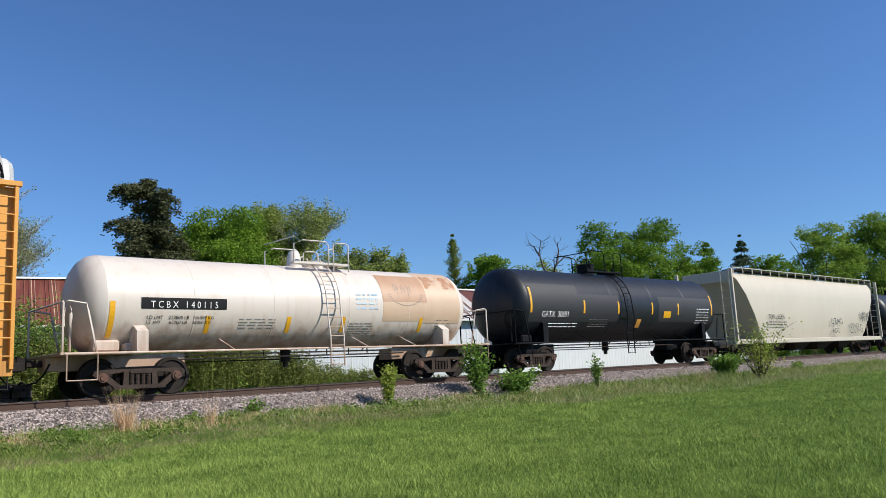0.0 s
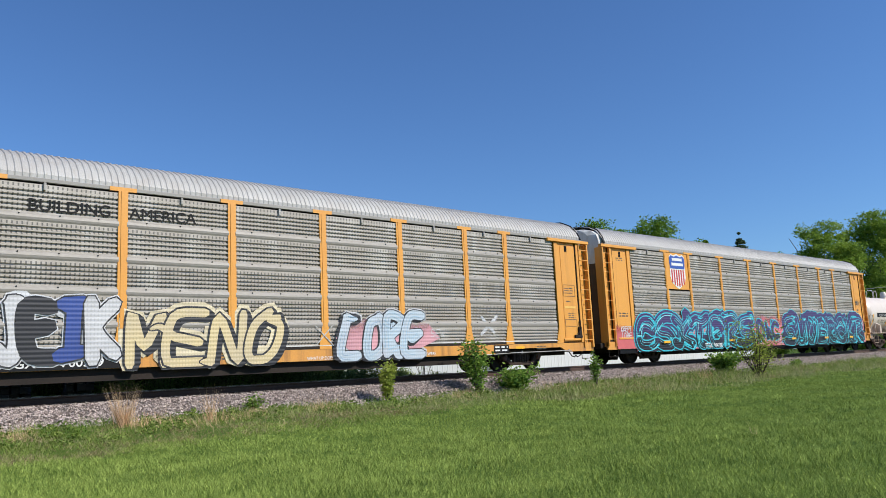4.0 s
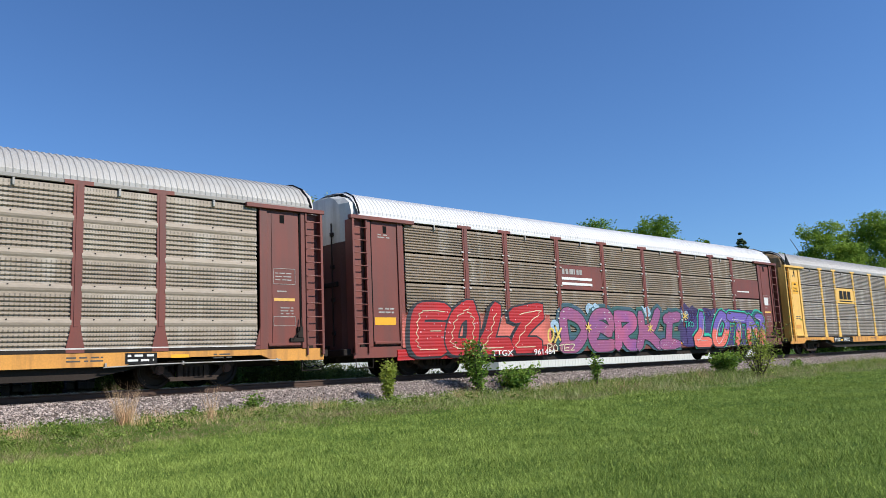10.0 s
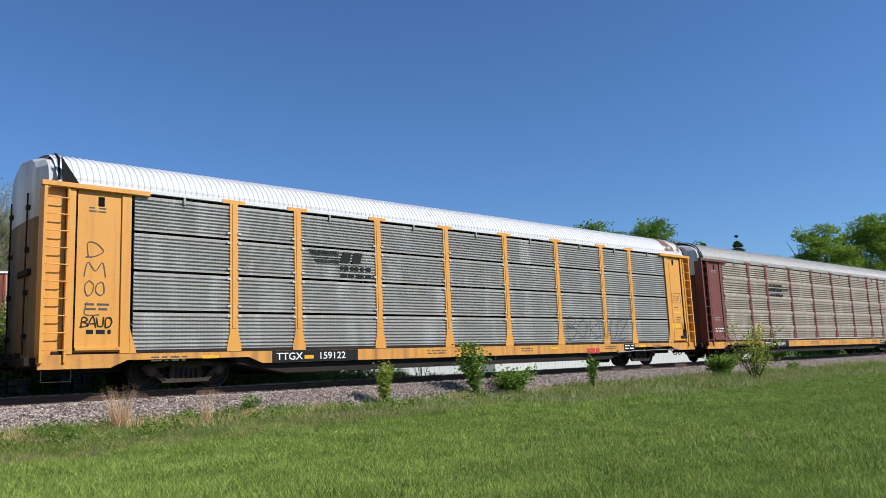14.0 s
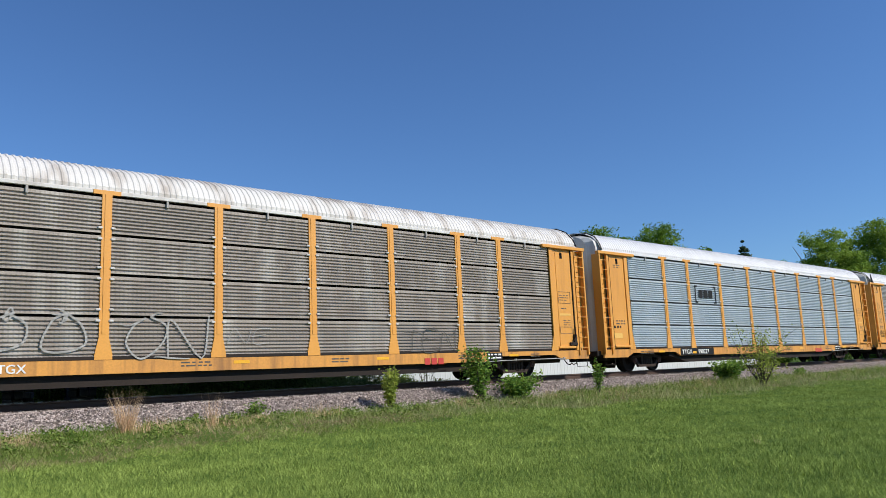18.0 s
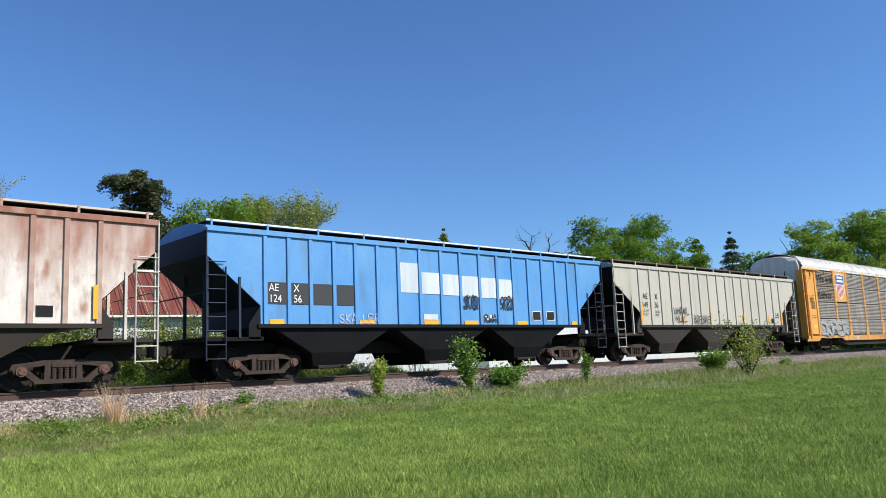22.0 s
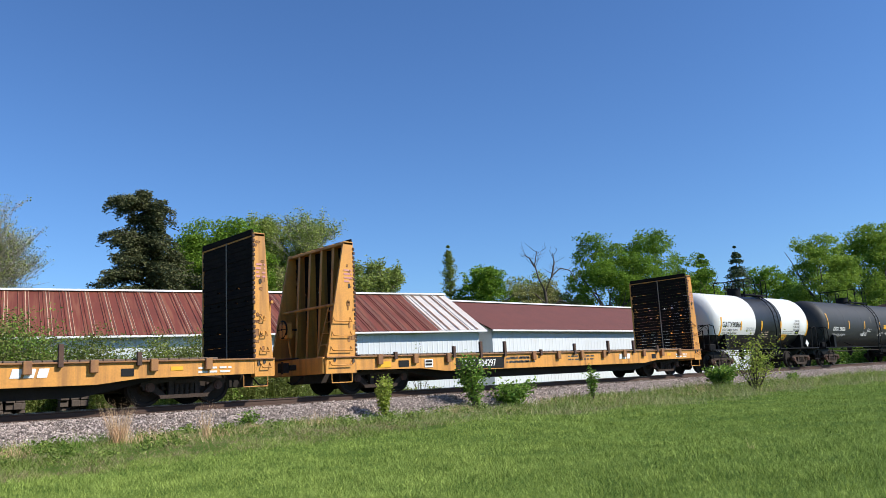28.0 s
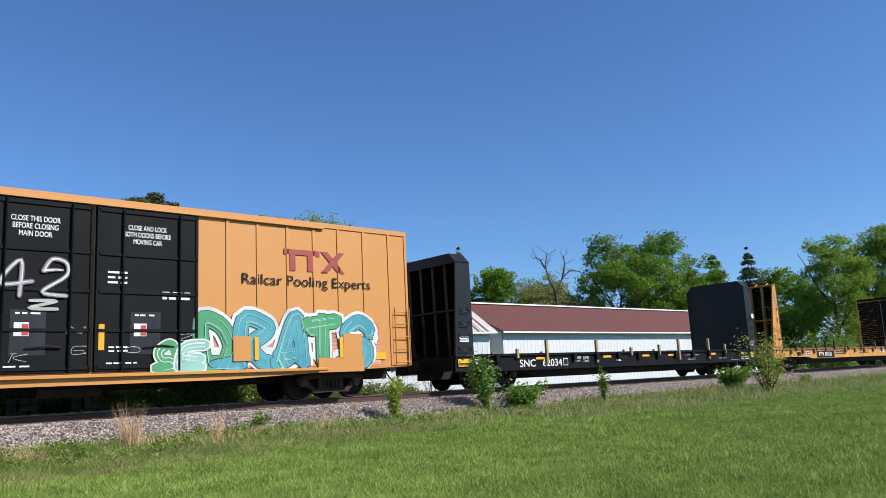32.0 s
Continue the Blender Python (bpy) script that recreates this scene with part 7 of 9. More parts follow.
# ---- tank cars ----
M_TANK_W = mat("dirty_white_tank_paint", (0.66, 0.59, 0.52), 0.4, col2=(0.58, 0.48, 0.40), scale=0.35, grain_amt=0.06, streak=(0.50, 0.34, 0.23), streak_amt=0.4, streak_at=(0.54, 0.8), bump=0.03, top=(2.95, 2.1, (0.40, 0.27, 0.19)))
M_TANK_RUST = mat("orange_rust_smear", (0.50, 0.22, 0.10), 0.6, col2=(0.58, 0.36, 0.22), scale=1.0, grain_amt=0.15, bump=0.04)
M_TANK_TAN = mat("tan_weathered_paint", (0.60, 0.44, 0.31), 0.45, col2=(0.55, 0.36, 0.23), scale=0.9, grain_amt=0.08, streak=(0.50, 0.30, 0.18), streak_amt=0.35, streak_at=(0.5, 0.8), bump=0.03)
M_TANK_PANEL = mat("tan_repainted_panel", (0.45, 0.26, 0.155), 0.5, col2=(0.52, 0.36, 0.25), scale=1.2, grain_amt=0.1, streak=(0.38, 0.22, 0.14), streak_amt=0.4, bump=0.03)
M_TANK_SOOT = mat("worn_grey_print", (0.25, 0.19, 0.15), 0.6, col2=(0.42, 0.32, 0.25), scale=6.0, grain_amt=.3)
M_TANK_K = mat("satin_black_tank_paint", (0.022, 0.024, 0.028), 0.62, col2=(0.030, 0.032, 0.037), scale=0.4, grain_amt=0.15, streak=(0.045, 0.045, 0.047), streak_amt=0.35, bump=0.03, spec=0.4)
M_TANK_N = mat("blue_black_tank_paint", (0.0085, 0.010, 0.0145), 0.45, col2=(0.014, 0.016, 0.022), scale=0.4, grain_amt=0.15, streak=(0.03, 0.032, 0.036), streak_amt=0.3, bump=0.03, spec=0.4)
M_TANK_G = mat("faded_black_tank_paint", (0.026, 0.026, 0.03), 0.6, col2=(0.018, 0.018, 0.021), scale=0.5, grain_amt=0.2, bump=0.03)
M_TANK_CW = mat("clean_white_tank_paint", (0.68, 0.68, 0.67), 0.4, col2=(0.62, 0.615, 0.60), scale=0.4, grain_amt=0.03, bump=0.02)


def tank_rings(x0, x1, R, az, n=40, a0=0.0, a1=math.tau, grow=0.0):
    """Two rings of a drum along x, between two angles (0 faces the far side, pi the near)."""
    return [[(x, (R + grow) * math.cos(a0 + (a1 - a0) * k / n), az + (R + grow) * math.sin(a0 + (a1 - a0) * k / n)) for k in range(n + 1)] for x in (x0, x1)]


def head(s, x, e, R, az, bulge=.62, n=40):
    """A dished end of a tank, towards e."""
    rings = []
    for k in range(7):
        a = k / 6 * math.pi / 2
        r = R * math.cos(a) if k < 6 else .02
        rings.append([(x + e * bulge * math.sin(a), r * math.cos(6.28319 * j / n), az + r * math.sin(6.28319 * j / n)) for j in range(n)])
    s.loft(rings, True, True)


def tank_car(at, half, label, trucks, R, az, shell_m, frame_m, rail_m, tang, ladder_x, dome="stack", platform=(-1.7, 1.0), saddle=4.6, head_m=None, dome_x=-1.2, rail_h=.92):
    """A tank car: shell with dished heads on stub sills, saddles, side rails, platform, ladders and hand rails."""
    c = new_car("tank_car", label, "tank car", at, half, trucks)
    s = Shape()
    n = 48
    xs = [-tang, -tang * .62, -tang * .22, tang * .22, tang * .62, tang]
    s.loft([[(x, R * math.cos(6.28319 * k / n), az + R * math.sin(6.28319 * k / n)) for k in range(n)] for x in xs], False, True)
    shell = part("tank_shell", s.mesh("tank_shell", shell_m, 30), c)
    for e in (-1, 1):
        t = Shape()
        head(t, e * tang, e, R, az)
        part("tank_head", t.mesh("tank_head", head_m or shell_m, 40), c, label="dished tank end")
    for x in xs[1:-1]:
        t = Shape().loft([[(x + dx, (R + g) * math.cos(6.28319 * k / n), az + (R + g) * math.sin(6.28319 * k / n)) for k in range(n)] for dx, g in ((-.02, 0), (-.008, .006), (.008, .006), (.02, 0))], False, True)
        part("weld_seam", t.mesh("weld_seam", shell_m, 30), shell)
    # stub sills, end platforms, saddles
    for e in (-1, 1):
        a, b = sorted((e * (half - 3.4), e * half))
        part("stub_sill", Shape().cbox(a, b, -.33, .33, .66, 1.02, .02).mesh("stub_sill", frame_m), c)
        a, b = sorted((e * (half - 1.5), e * half))
        part("end_platform", Shape().cbox(a, b, -1.48, 1.48, 1.0, 1.06, .01).mesh("end_platform", rail_m), c)
        q = [(-1.35, 1.02), (-1.35, az - .75)] + [(-(R + .015) * math.cos(t), az - (R + .015) * math.sin(t)) for t in (.5, .8, 1.1, 1.57, 2.04, 2.34, 2.64)] + [(1.35, az - .75), (1.35, 1.02)]
        a, b = sorted((e * saddle - .14, e * saddle + .14))
        part("saddle", Shape().prism(q, a, b, "x").mesh("saddle", frame_m if frame_m != M_STEEL else rail_m), c)
        # end rails with a brake wheel stand
        xo = e * (half - .06)
        s = Shape()
        for y in (-1.42, 1.42):
            s.tube([(xo - e * .75, y, 1.06), (xo - e * .55, y, 2.0), (xo - e * .5, y, 2.18), (xo - e * .1, y, 2.24), (xo, y, 2.2), (xo, y, 1.06)], .026, 6)
        s.tube([(xo, -1.42, 2.22), (xo, 1.42, 2.22)], .024, 6)
        part("end_railing", s.mesh("end_railing", rail_m, 60), c)
        s = Shape()
        for x in (xo - e * .75, xo - e * .08):
            s.tube([(x, -1.5, 1.0), (x, -1.5, .42)], .016, 6)
        s.tube([(xo - e * .75, -1.5, .42), (xo - e * .08, -1.5, .42)], .016, 6)
        part("corner_step", s.mesh("corner_step", rail_m, 60), c)
    s = Shape().tube([(-half + .35, -.95, 1.1), (-half + .35, -.95, 2.0)], .03, 6)
    s.loft([[(-half + .3 + .02 * math.cos(6.28319 * k / 20) * q, -.95 + (.3 + .02 * q) * math.cos(6.28319 * k / 20), 1.9 + (.3 + .02 * q) * math.sin(6.28319 * k / 20)) for q in (-1, 1)] for k in range(21)], False, True)
    part("brake_wheel", s.mesh("brake_wheel", rail_m, 60), c)
    part("brake_valve", Shape().cbox(-half + .9, -half + 1.5, -.95, -.5, 1.07, 1.36, .05).cbox(-half + 1.6, -half + 1.9, -1.0, -.6, 1.07, 1.28, .04).mesh("brake_valve", rail_m), c)
    # side rails
    for y in (-1.47, 1.47):
        s = Shape().tube([(-half + .1, y, 1.03), (half - .1, y, 1.03)], .03, 6)
        for x in (-tang * .45, tang * .3, tang * .62):
            s.tube([(x, y, 1.03), (x - .12, -math.copysign(math.sqrt(max(R * R - (az - 1.35) ** 2, .05)), -y), 1.35)], .022, 5)
        part("side_rail", s.mesh("side_rail", rail_m, 60), c)
    s = Shape()
    s.tube([(-half + 3, -.45, .86), (half - 3, -.45, .86)], .025, 6).tube([(-half + 3, .35, .8), (half - 3, .35, .8)], .02, 6)
    for x in (-1.9, -1.2, .9, 1.7, 2.4):
        s.tube([(x, -.45, .86), (x, -.45, az - R + .02)], .018, 5)
    part("brake_rigging", s.mesh("brake_rigging", M_STEEL, 60), c)
    s = Shape().tube([(-.25, 0, az - R + .05), (-.25, 0, .7)], .14, 10).tube([(-.25, 0, .72), (-.25, 0, .55)], .08, 8)
    part("bottom_outlet", s.mesh("bottom_outlet", M_STEEL, 40), c)
    # ladder down the near side, bent over the drum
    lad = Shape()
    for x in (ladder_x, ladder_x + .46):
        pts = [(x, -(R + .14) * math.cos(a), az + (R + .14) * math.sin(a)) for a in (1.25, 1.0, .75, .5, .25, 0)]
        lad.tube([(x, -.35, az + R + .22)] + pts + [(x, -R - .2, az - .5), (x, -1.52, 1.35), (x, -1.52, .52)], .024, 6)
    lad = part("ladder", lad.mesh("ladder", rail_m, 60), c)
    rung = Shape().tube([(ladder_x, 0, 0), (ladder_x + .46, 0, 0)], .014, 6).mesh("rung", rail_m, 60)
    for k in range(12):
        z = .56 + k * .27
        if z < az:
            y = -1.52 if z < 1.35 else -1.52 + ((-R - .14) + 1.52) * min(1, (z - 1.35) / (az - 1.35))
        else:
            y = -(R + .14) * math.cos(math.asin(min(.98, (z - az) / (R + .14))))
        part("rung", rung, lad, loc=(0, y, z))
    # platform, rails and fittings on top
    p0, p1 = platform
    zt = az + R
    top = part("top_platform", Shape().cbox(p0, p1, -.85, -.62, zt - .02, zt + .05, .01).cbox(p0, p1, .62, .85, zt - .02, zt + .05, .01).cbox(p1 - .35, p1, -.62, .62, zt - .0, zt + .05, .01).mesh("top_platform", rail_m), c)
    s = Shape()
    for y in (-.85, .85):
        s.tube([(p0, y, zt), (p0, y, zt + .78 * rail_h), (p0 + .3, y, zt + .95 * rail_h), (p0 + 1.1, y, zt + .95 * rail_h), (p0 + 1.2, y, zt + .8 * rail_h), (p0 + 1.2, y, zt)], .022, 6)
        s.tube([(p1 - .55, y, zt - .2), (p1 - .55, y, zt + .85 * rail_h), (p1 - .45, y, zt + .92 * rail_h), (p1 - .1, y, zt + .92 * rail_h), (p1, y, zt + .85 * rail_h), (p1, y, zt - .2)], .022, 6)
        s.tube([(p0 + 1.2, y, zt + .62 * rail_h), (p1 - .55, y, zt + .68 * rail_h)], .018, 6)
    s.tube([(p0, -.85, zt + .78), (p0, .85, zt + .78)], .02, 6)
    part("top_railing", s.mesh("top_railing", rail_m, 60), c)
    s = Shape()
    if dome == "bonnet":
        s.tube([(.05, -.1, zt - .05), (.05, -.1, zt + .3), (.05, -.1, zt + .42), (.05, -.1, zt + .47)], .24, 16, .12)
        part("manway", Shape().tube([(.75, 0, zt - .05), (.75, 0, zt + .12)], .33, 16).tube([(.75, 0, zt + .12), (.75, 0, zt + .18)], .36, 16).mesh("manway", shell_m, 40), top)
    else:
        s.tube([(dome_x, 0, zt - .1), (dome_x, 0, zt + .34)], .36, 18).tube([(dome_x, 0, zt + .34), (dome_x, 0, zt + .4)], .39, 18)
        part("manway", Shape().tube([(.1, 0, zt - .05), (.1, 0, zt + .14)], .3, 16).mesh("manway", rail_m, 40), top)
        part("vent_pipe", Shape().tube([(.6, -.1, zt - .05), (.6, -.1, zt + .3)], .06, 10).mesh("vent_pipe", rail_m, 40), top)
    part("valve_housing", s.mesh("valve_housing", shell_m if dome == "bonnet" else rail_m, 40), top)
    return c


def mark(c, x, z, w, h, m, R, az, name="reflector", label=""):
    """A strip of tape on a tank's near side."""
    s = Shape()
    a0 = math.asin((z - az) / R)
    rr = R + .009
    rings = [[(x + dx, -rr * math.cos(a0 + h / R * k / 8), az + rr * math.sin(a0 + h / R * k / 8)) for k in range(9)] for dx in (0, w)]
    s.loft(rings, False, False)
    return part(name, s.mesh(name, m), c, label=label)


def band(c, x0, x1, R, az, m, name, a0=0.0, a1=math.tau, grow=.004, label=""):
    return part(name, Shape().loft(tank_rings(x0, x1, R, az, 48, a0, a1, grow), False, False).mesh(name, m, 30), c, label=label)


ragged(M_TANK_RUST, .42, .78)


def build_tanks():
    # dirty white tank at the front
    R, az = 1.24, 2.3
    c = tank_car(12.15, 6.85, "dirty white tank car with rust stains on its end", 4.9, R, az, M_TANK_W, M_TANK_W, M_TANK_W, 5.75, .35, "bonnet", (-.4, 1.52), 4.95, rail_h=.72)
    band(c, 4.2, 5.74, R, az, M_TANK_TAN, "tan_coat", math.pi * .5, math.pi + .45, .003, "tan weathered end of the shell")
    band(c, 2.5, 4.19, R, az, M_TANK_TAN, "tan_coat", math.pi - .12, math.pi + .4, .003, "tan weathered lower shell")
    band(c, 2.5, 4.3, R, az, M_TANK_PANEL, "repainted_panel", math.pi - .95, math.pi - .1, .006, "tan repainted panel")
    band(c, 4.36, 5.7, R, az, M_TANK_RUST, "rust_patch", math.pi - 1.0, math.pi - .5, .006, "orange rust smear")
    rng = random.Random(71)
    for k in range(17):
        a = math.pi * (.06 + .88 * k / 16)
        mark(c, 3.4 - .68 * math.cos(a), 2.72 - .42 * math.sin(a), .1, .025, M_TANK_SOOT, R - .001, az, "worn_emblem_ring")
    for k in range(9):
        h = rng.uniform(.15, .5)
        mark(c, 3.02 + k * .085 + rng.uniform(-.03, .03), 2.9 - h * rng.uniform(.5, .9), rng.uniform(.012, .04), h, M_TANK_SOOT, R - .001, az, "worn_emblem_streak")
    mark(c, -4.95, 2.1, 2.25, .28, M_PRINT_K, R, az, "number_panel", "black panel behind white lettering")
    lettering("T C B X   1 4 0 1 1 5", .24, M_PRINT_W, c, (-4.72, 0, 2.13), "car_number", .86, (az, R + .02))
    lettering("LD LMT    223800 LB   101500 KG\nLT WT      62200 LB    28200 KG", .13, M_PRINT_K, c, (-4.8, 0, 1.85), "weight_lettering", .95, (az, R + .012))
    for x in (-5.7, -3.25, -.85, 1.0, 4.0):
        mark(c, x, 1.5 if x > -5 else 1.42, .13, .5 if x > -5 else .95, M_ORANGE, R, az)
    bars(c, -2.3, 0, 1.85, 1.1, 4, M_SHADOWED, .03, .08, 3, (az, R + .012))
    bars(c, 1.3, 0, 1.75, .9, 6, M_SHADOWED, .03, .08, 4, (az, R + .012))
    bars(c, 4.7, 0, 1.85, .6, 4, M_SHADOWED, .05, .1, 6, (az, R + .012))
    bars(c, 1.5, 0, 2.6, .8, 4, G_SKY, .05, .14, 9, (az, R + .012), "faded_tag")
    # long black tank behind the hopper
    R, az = 1.43, 2.5
    c = tank_car(27.7, 7.4, "long black tank car with yellow reflector strips", 5.9, R, az, M_TANK_N, M_BLACK, M_BLACK, 6.55, -.75, "stack", (-2.2, .2), 5.6)
    band(c, -6.5, -3.6, R, az, M_TANK_G, "primer_patch", math.pi - .55, math.pi + .5)
    band(c, -3.59, -1.0, R, az, M_TANK_G, "primer_patch", math.pi - .28, math.pi + .5)
    band(c, 1.9, 6.5, R, az, M_TANK_G, "primer_patch", math.pi - .3, math.pi + .5)
    for x in (-6.45, -3.35, -1.1, 1.35, 3.4, 6.3):
        mark(c, x, 2.15, .1, .5 if abs(x) < 6 else .95, M_ORANGE, R, az)
    lettering("GATX  30691", .32, M_PRINT_W, c, (-5.8, 0, 2.0), "car_number", .86, (az, R + .012))
    bars(c, -5.6, 0, 1.75, 2.0, 2, M_PRINT_W, .05, .14, 11, (az, R + .012))
    bars(c, -2.9, 0, 1.9, 1.2, 4, M_SHADOWED, .05, .1, 12, (az, R + .012))
    bars(c, 5.0, 0, 2.4, 1.1, 6, M_PRINT_W, .07, .13, 13, (az, R + .012))
    mark(c, 2.3, 2.0, .55, .3, M_ORANGE, R, az, "placard", "yellow placard")
    mark(c, .35, 1.6, .3, .4, M_YEL, R, az, "placard", "yellow placard")
    # dark tank ahead of the white hopper
    c = tank_car(63.6, 7.2, "black tank car at the head of the view", 5.8, R, az, M_TANK_N, M_BLACK, M_BLACK, 6.5, -.75, "stack", (-2.2, .2), 5.5)
    # black tank with white number
    c = tank_car(-285.2, 7.75, "satin black tank car with yellow reflector strips", 6.2, R, az, M_TANK_K, M_BLACK, M_BLACK, 7.05, .55, "stack", (-1.75, 1.3), 6.0, dome_x=-.55)
    for x in (-6.95, -3.75, -1.2, 1.45, 3.55, 6.9):
        mark(c, x, 2.15, .1, .5 if abs(x) < 6 else .95, M_ORANGE, R, az)
    lettering("GATX  230626", .34, M_PRINT_W, c, (-6.15, 0, 2.02), "car_number", .86, (az, R + .012), bold=.004)
    bars(c, -6.0, 0, 1.82, 1.9, 2, M_PRINT_W, .05, .12, 21, (az, R + .012))
    bars(c, -1.65, 0, 1.95, 1.0, 4, M_PRINT_W, .026, .075, 22, (az, R + .012))
    mark(c, -.65, 2.0, .6, .17, M_PRINT_W, R, az, "number_stencil", "white stencilled box")
    mark(c, -.63, 2.02, .56, .13, M_PRINT_K, R + .004, az, "number_stencil")
    bars(c, -.6, 0, 2.05, .5, 1, M_PRINT_W, .08, .1, 122, (az, R + .02))
    mark(c, -.1, 2.55, .16, .4, M_SHADOWED, R, az, "scuff", "pale scuffed paint")
    bars(c, 1.4, 0, 1.93, .75, 4, M_PRINT_W, .026, .075, 23, (az, R + .012))
    bars(c, 2.6, 0, 1.93, .65, 3, M_PRINT_W, .026, .075, 123, (az, R + .012))
    lettering("FRA AIP\nSR-8754", .17, M_PRINT_W, c, (3.95, 0, 2.15), "inspection_lettering", .9, (az, R + .012))
    bars(c, 3.9, 0, 1.87, .8, 2, M_PRINT_W, .026, .075, 124, (az, R + .012))
    mark(c, 5.75, 2.05, 1.0, .45, M_SHADOWED, R, az, "data_panel")
    bars(c, 5.78, 0, 2.44, .9, 5, M_PRINT_W, .045, .09, 25, (az, R + .014))
    mark(c, 2.2, 2.17, .8, .26, M_ORANGE, R, az, "placard", "yellow placard")
    bars(c, 2.28, 0, 2.34, .62, 2, M_PRINT_K, .05, .1, 26, (az, R + .014))
    # white tank with a black middle and belly
    c = tank_car(-300.05, 6.1, "white tank car with black middle band and black belly", 4.4, R, az, M_TANK_N, M_BLACK, M_BLACK, 4.95, .65, "stack", (-.87, 1.63), 4.2, dome_x=-.4)
    lo = math.asin((1.78 - az) / R)
    for x0, x1 in ((-4.95, -1.2), (1.75, 4.95)):
        band(c, x0, x1, R, az, M_TANK_CW, "white_coat", lo, math.pi - lo, .014, "white upper coat")
    for e in (-1, 1):
        t = Shape()
        rings = []
        for k in range(7):
            a = k / 6 * math.pi / 2
            r = (R + .014) * math.cos(a) if k < 6 else .02
            rr = []
            for j in range(25):
                zlim = max(-1.0, min(1.0, (1.78 - az) / max(r, .02)))
                b0 = math.asin(zlim)
                b = b0 + (math.pi - 2 * b0) * j / 24
                rr.append((e * (4.948 + (.64) * math.sin(a)), r * math.cos(b), az + r * math.sin(b)))
            rings.append(rr)
        t.loft(rings, False, False)
        part("white_end_coat", t.mesh("white_end_coat", M_TANK_CW, 40), c, label="white upper coat")
    for x, h in ((-4.83, .95), (-2.82, .45), (-.6, .5), (1.6, .5), (4.93, .95)):
        mark(c, x, 1.72 if h > .6 else 2.0, .12, h, M_ORANGE, R + .014, az)
    lettering("GATX90866", .38, M_PRINT_K, c, (-4.66, 0, 2.14), "car_number", .96, (az, R + .028))
    lettering("LD LMT  203900 LB  92500 KG", .14, M_PRINT_K, c, (-4.62, 0, 1.97), "weight_lettering", .85, (az, R + .026))
    lettering("LT WT   59100 LB  26800 KG", .14, M_PRINT_K, c, (-4.62, 0, 1.81), "weight_lettering", .85, (az, R + .026))
    bars(c, -2.2, 0, 2.1, .95, 2, M_SHADOWED, .04, .1, 31, (az, R + .028))
    bars(c, -.48, 0, 1.96, .85, 5, M_GALV_DARK, .02, .1, 32, (az, R + .018))
    bars(c, 2.0, 0, 1.95, 1.2, 2, M_SHADOWED, .04, .1, 33, (az, R + .028))
    lettering("FRA AIP\nPOTASSIUM\nHYDROXIDE\nSOLUTION", .165, M_PRINT_K, c, (3.92, 0, 2.48), "contents_lettering", .85, (az, R + .028), align="RIGHT")
    mark(c, 4.0, 1.95, .85, .65, M_PRINT_W, R + .016, az, "data_panel")
    bars(c, 4.03, 0, 2.5, .8, 6, M_SHADOWED, .03, .11, 34, (az, R + .022))
    mark(c, 3.5, 1.82, .44, .22, M_PRINT_K, R + .016, az, "consignment_panel")
    mark(c, 1.9, 1.5, .68, .38, M_ORANGE, R + .016, az, "placard", "orange placard with black print")
    bars(c, 1.94, 0, 1.75, .6, 2, M_PRINT_K, .09, .17, 35, (az, R + .03))
    part("hazard_placard", Shape().prism([(4.35, 1.3), (4.55, 1.1), (4.75, 1.3), (4.55, 1.5)], -1.49, -1.47).mesh("hazard_placard", M_PRINT_W), c, label="white diamond placard")


build_tanks()


# ---- covered hoppers ----
M_HOP_G = mat("pale_grey_hopper_paint", (0.49, 0.445, 0.375), 0.55, col2=(0.40, 0.36, 0.30), scale=0.5, grain_amt=0.1, streak=(0.2, 0.17, 0.135), streak_amt=0.45, streak_at=(0.55, 0.8), bump=0.05)
M_HOP_B = mat("faded_blue_hopper_paint", (0.07, 0.265, 0.58), 0.5, col2=(0.13, 0.32, 0.58), scale=0.7, var=.8, grain_amt=0.15, streak=(0.10, 0.13, 0.17), streak_amt=0.6, streak_at=(0.54, 0.78), bump=0.05, flow=(1.6, 1.6, .35))
M_HOP_R = mat("rust_streaked_white_paint", (0.72, 0.67, 0.61), 0.6, col2=(0.56, 0.46, 0.40), scale=2.2, grain_amt=0.15, streak=(0.30, 0.115, 0.065), streak_amt=0.85, streak_at=(0.49, 0.72), bump=0.06, top=(3.5, 5.9, (0.28, 0.105, 0.062), 2.9), flow=(2.6, 2.6, 1.1))
M_HOP_RPOST = mat("rust_edged_white_post", (0.50, 0.38, 0.31), 0.65, col2=(0.28, 0.12, 0.075), var=.9, scale=1.3, grain_amt=0.2, bump=0.06, top=(3.5, 6.0, (0.26, 0.10, 0.06), 2.6))
M_HOP_RAIL = mat("dirty_white_railing", (0.6, 0.56, 0.5), 0.6, col2=(0.36, 0.24, 0.17), scale=3.0, grain_amt=0.2)
M_HOP_PRIMER = mat("grey_primer", (0.36, 0.365, 0.355), 0.65, col2=(0.30, 0.30, 0.29), scale=2.0, grain_amt=.1)
M_HOP_PALE = mat("pale_overpaint", (0.62, 0.58, 0.49), 0.6, col2=(0.52, 0.46, 0.38), scale=2.0, grain_amt=.15)
M_HOP_RTOP = mat("rusted_top_paint", (0.33, 0.14, 0.09), 0.7, col2=(0.2, 0.06, 0.035), scale=0.8, grain_amt=0.25, streak=(0.5, 0.36, 0.3), streak_amt=0.5, bump=0.06)
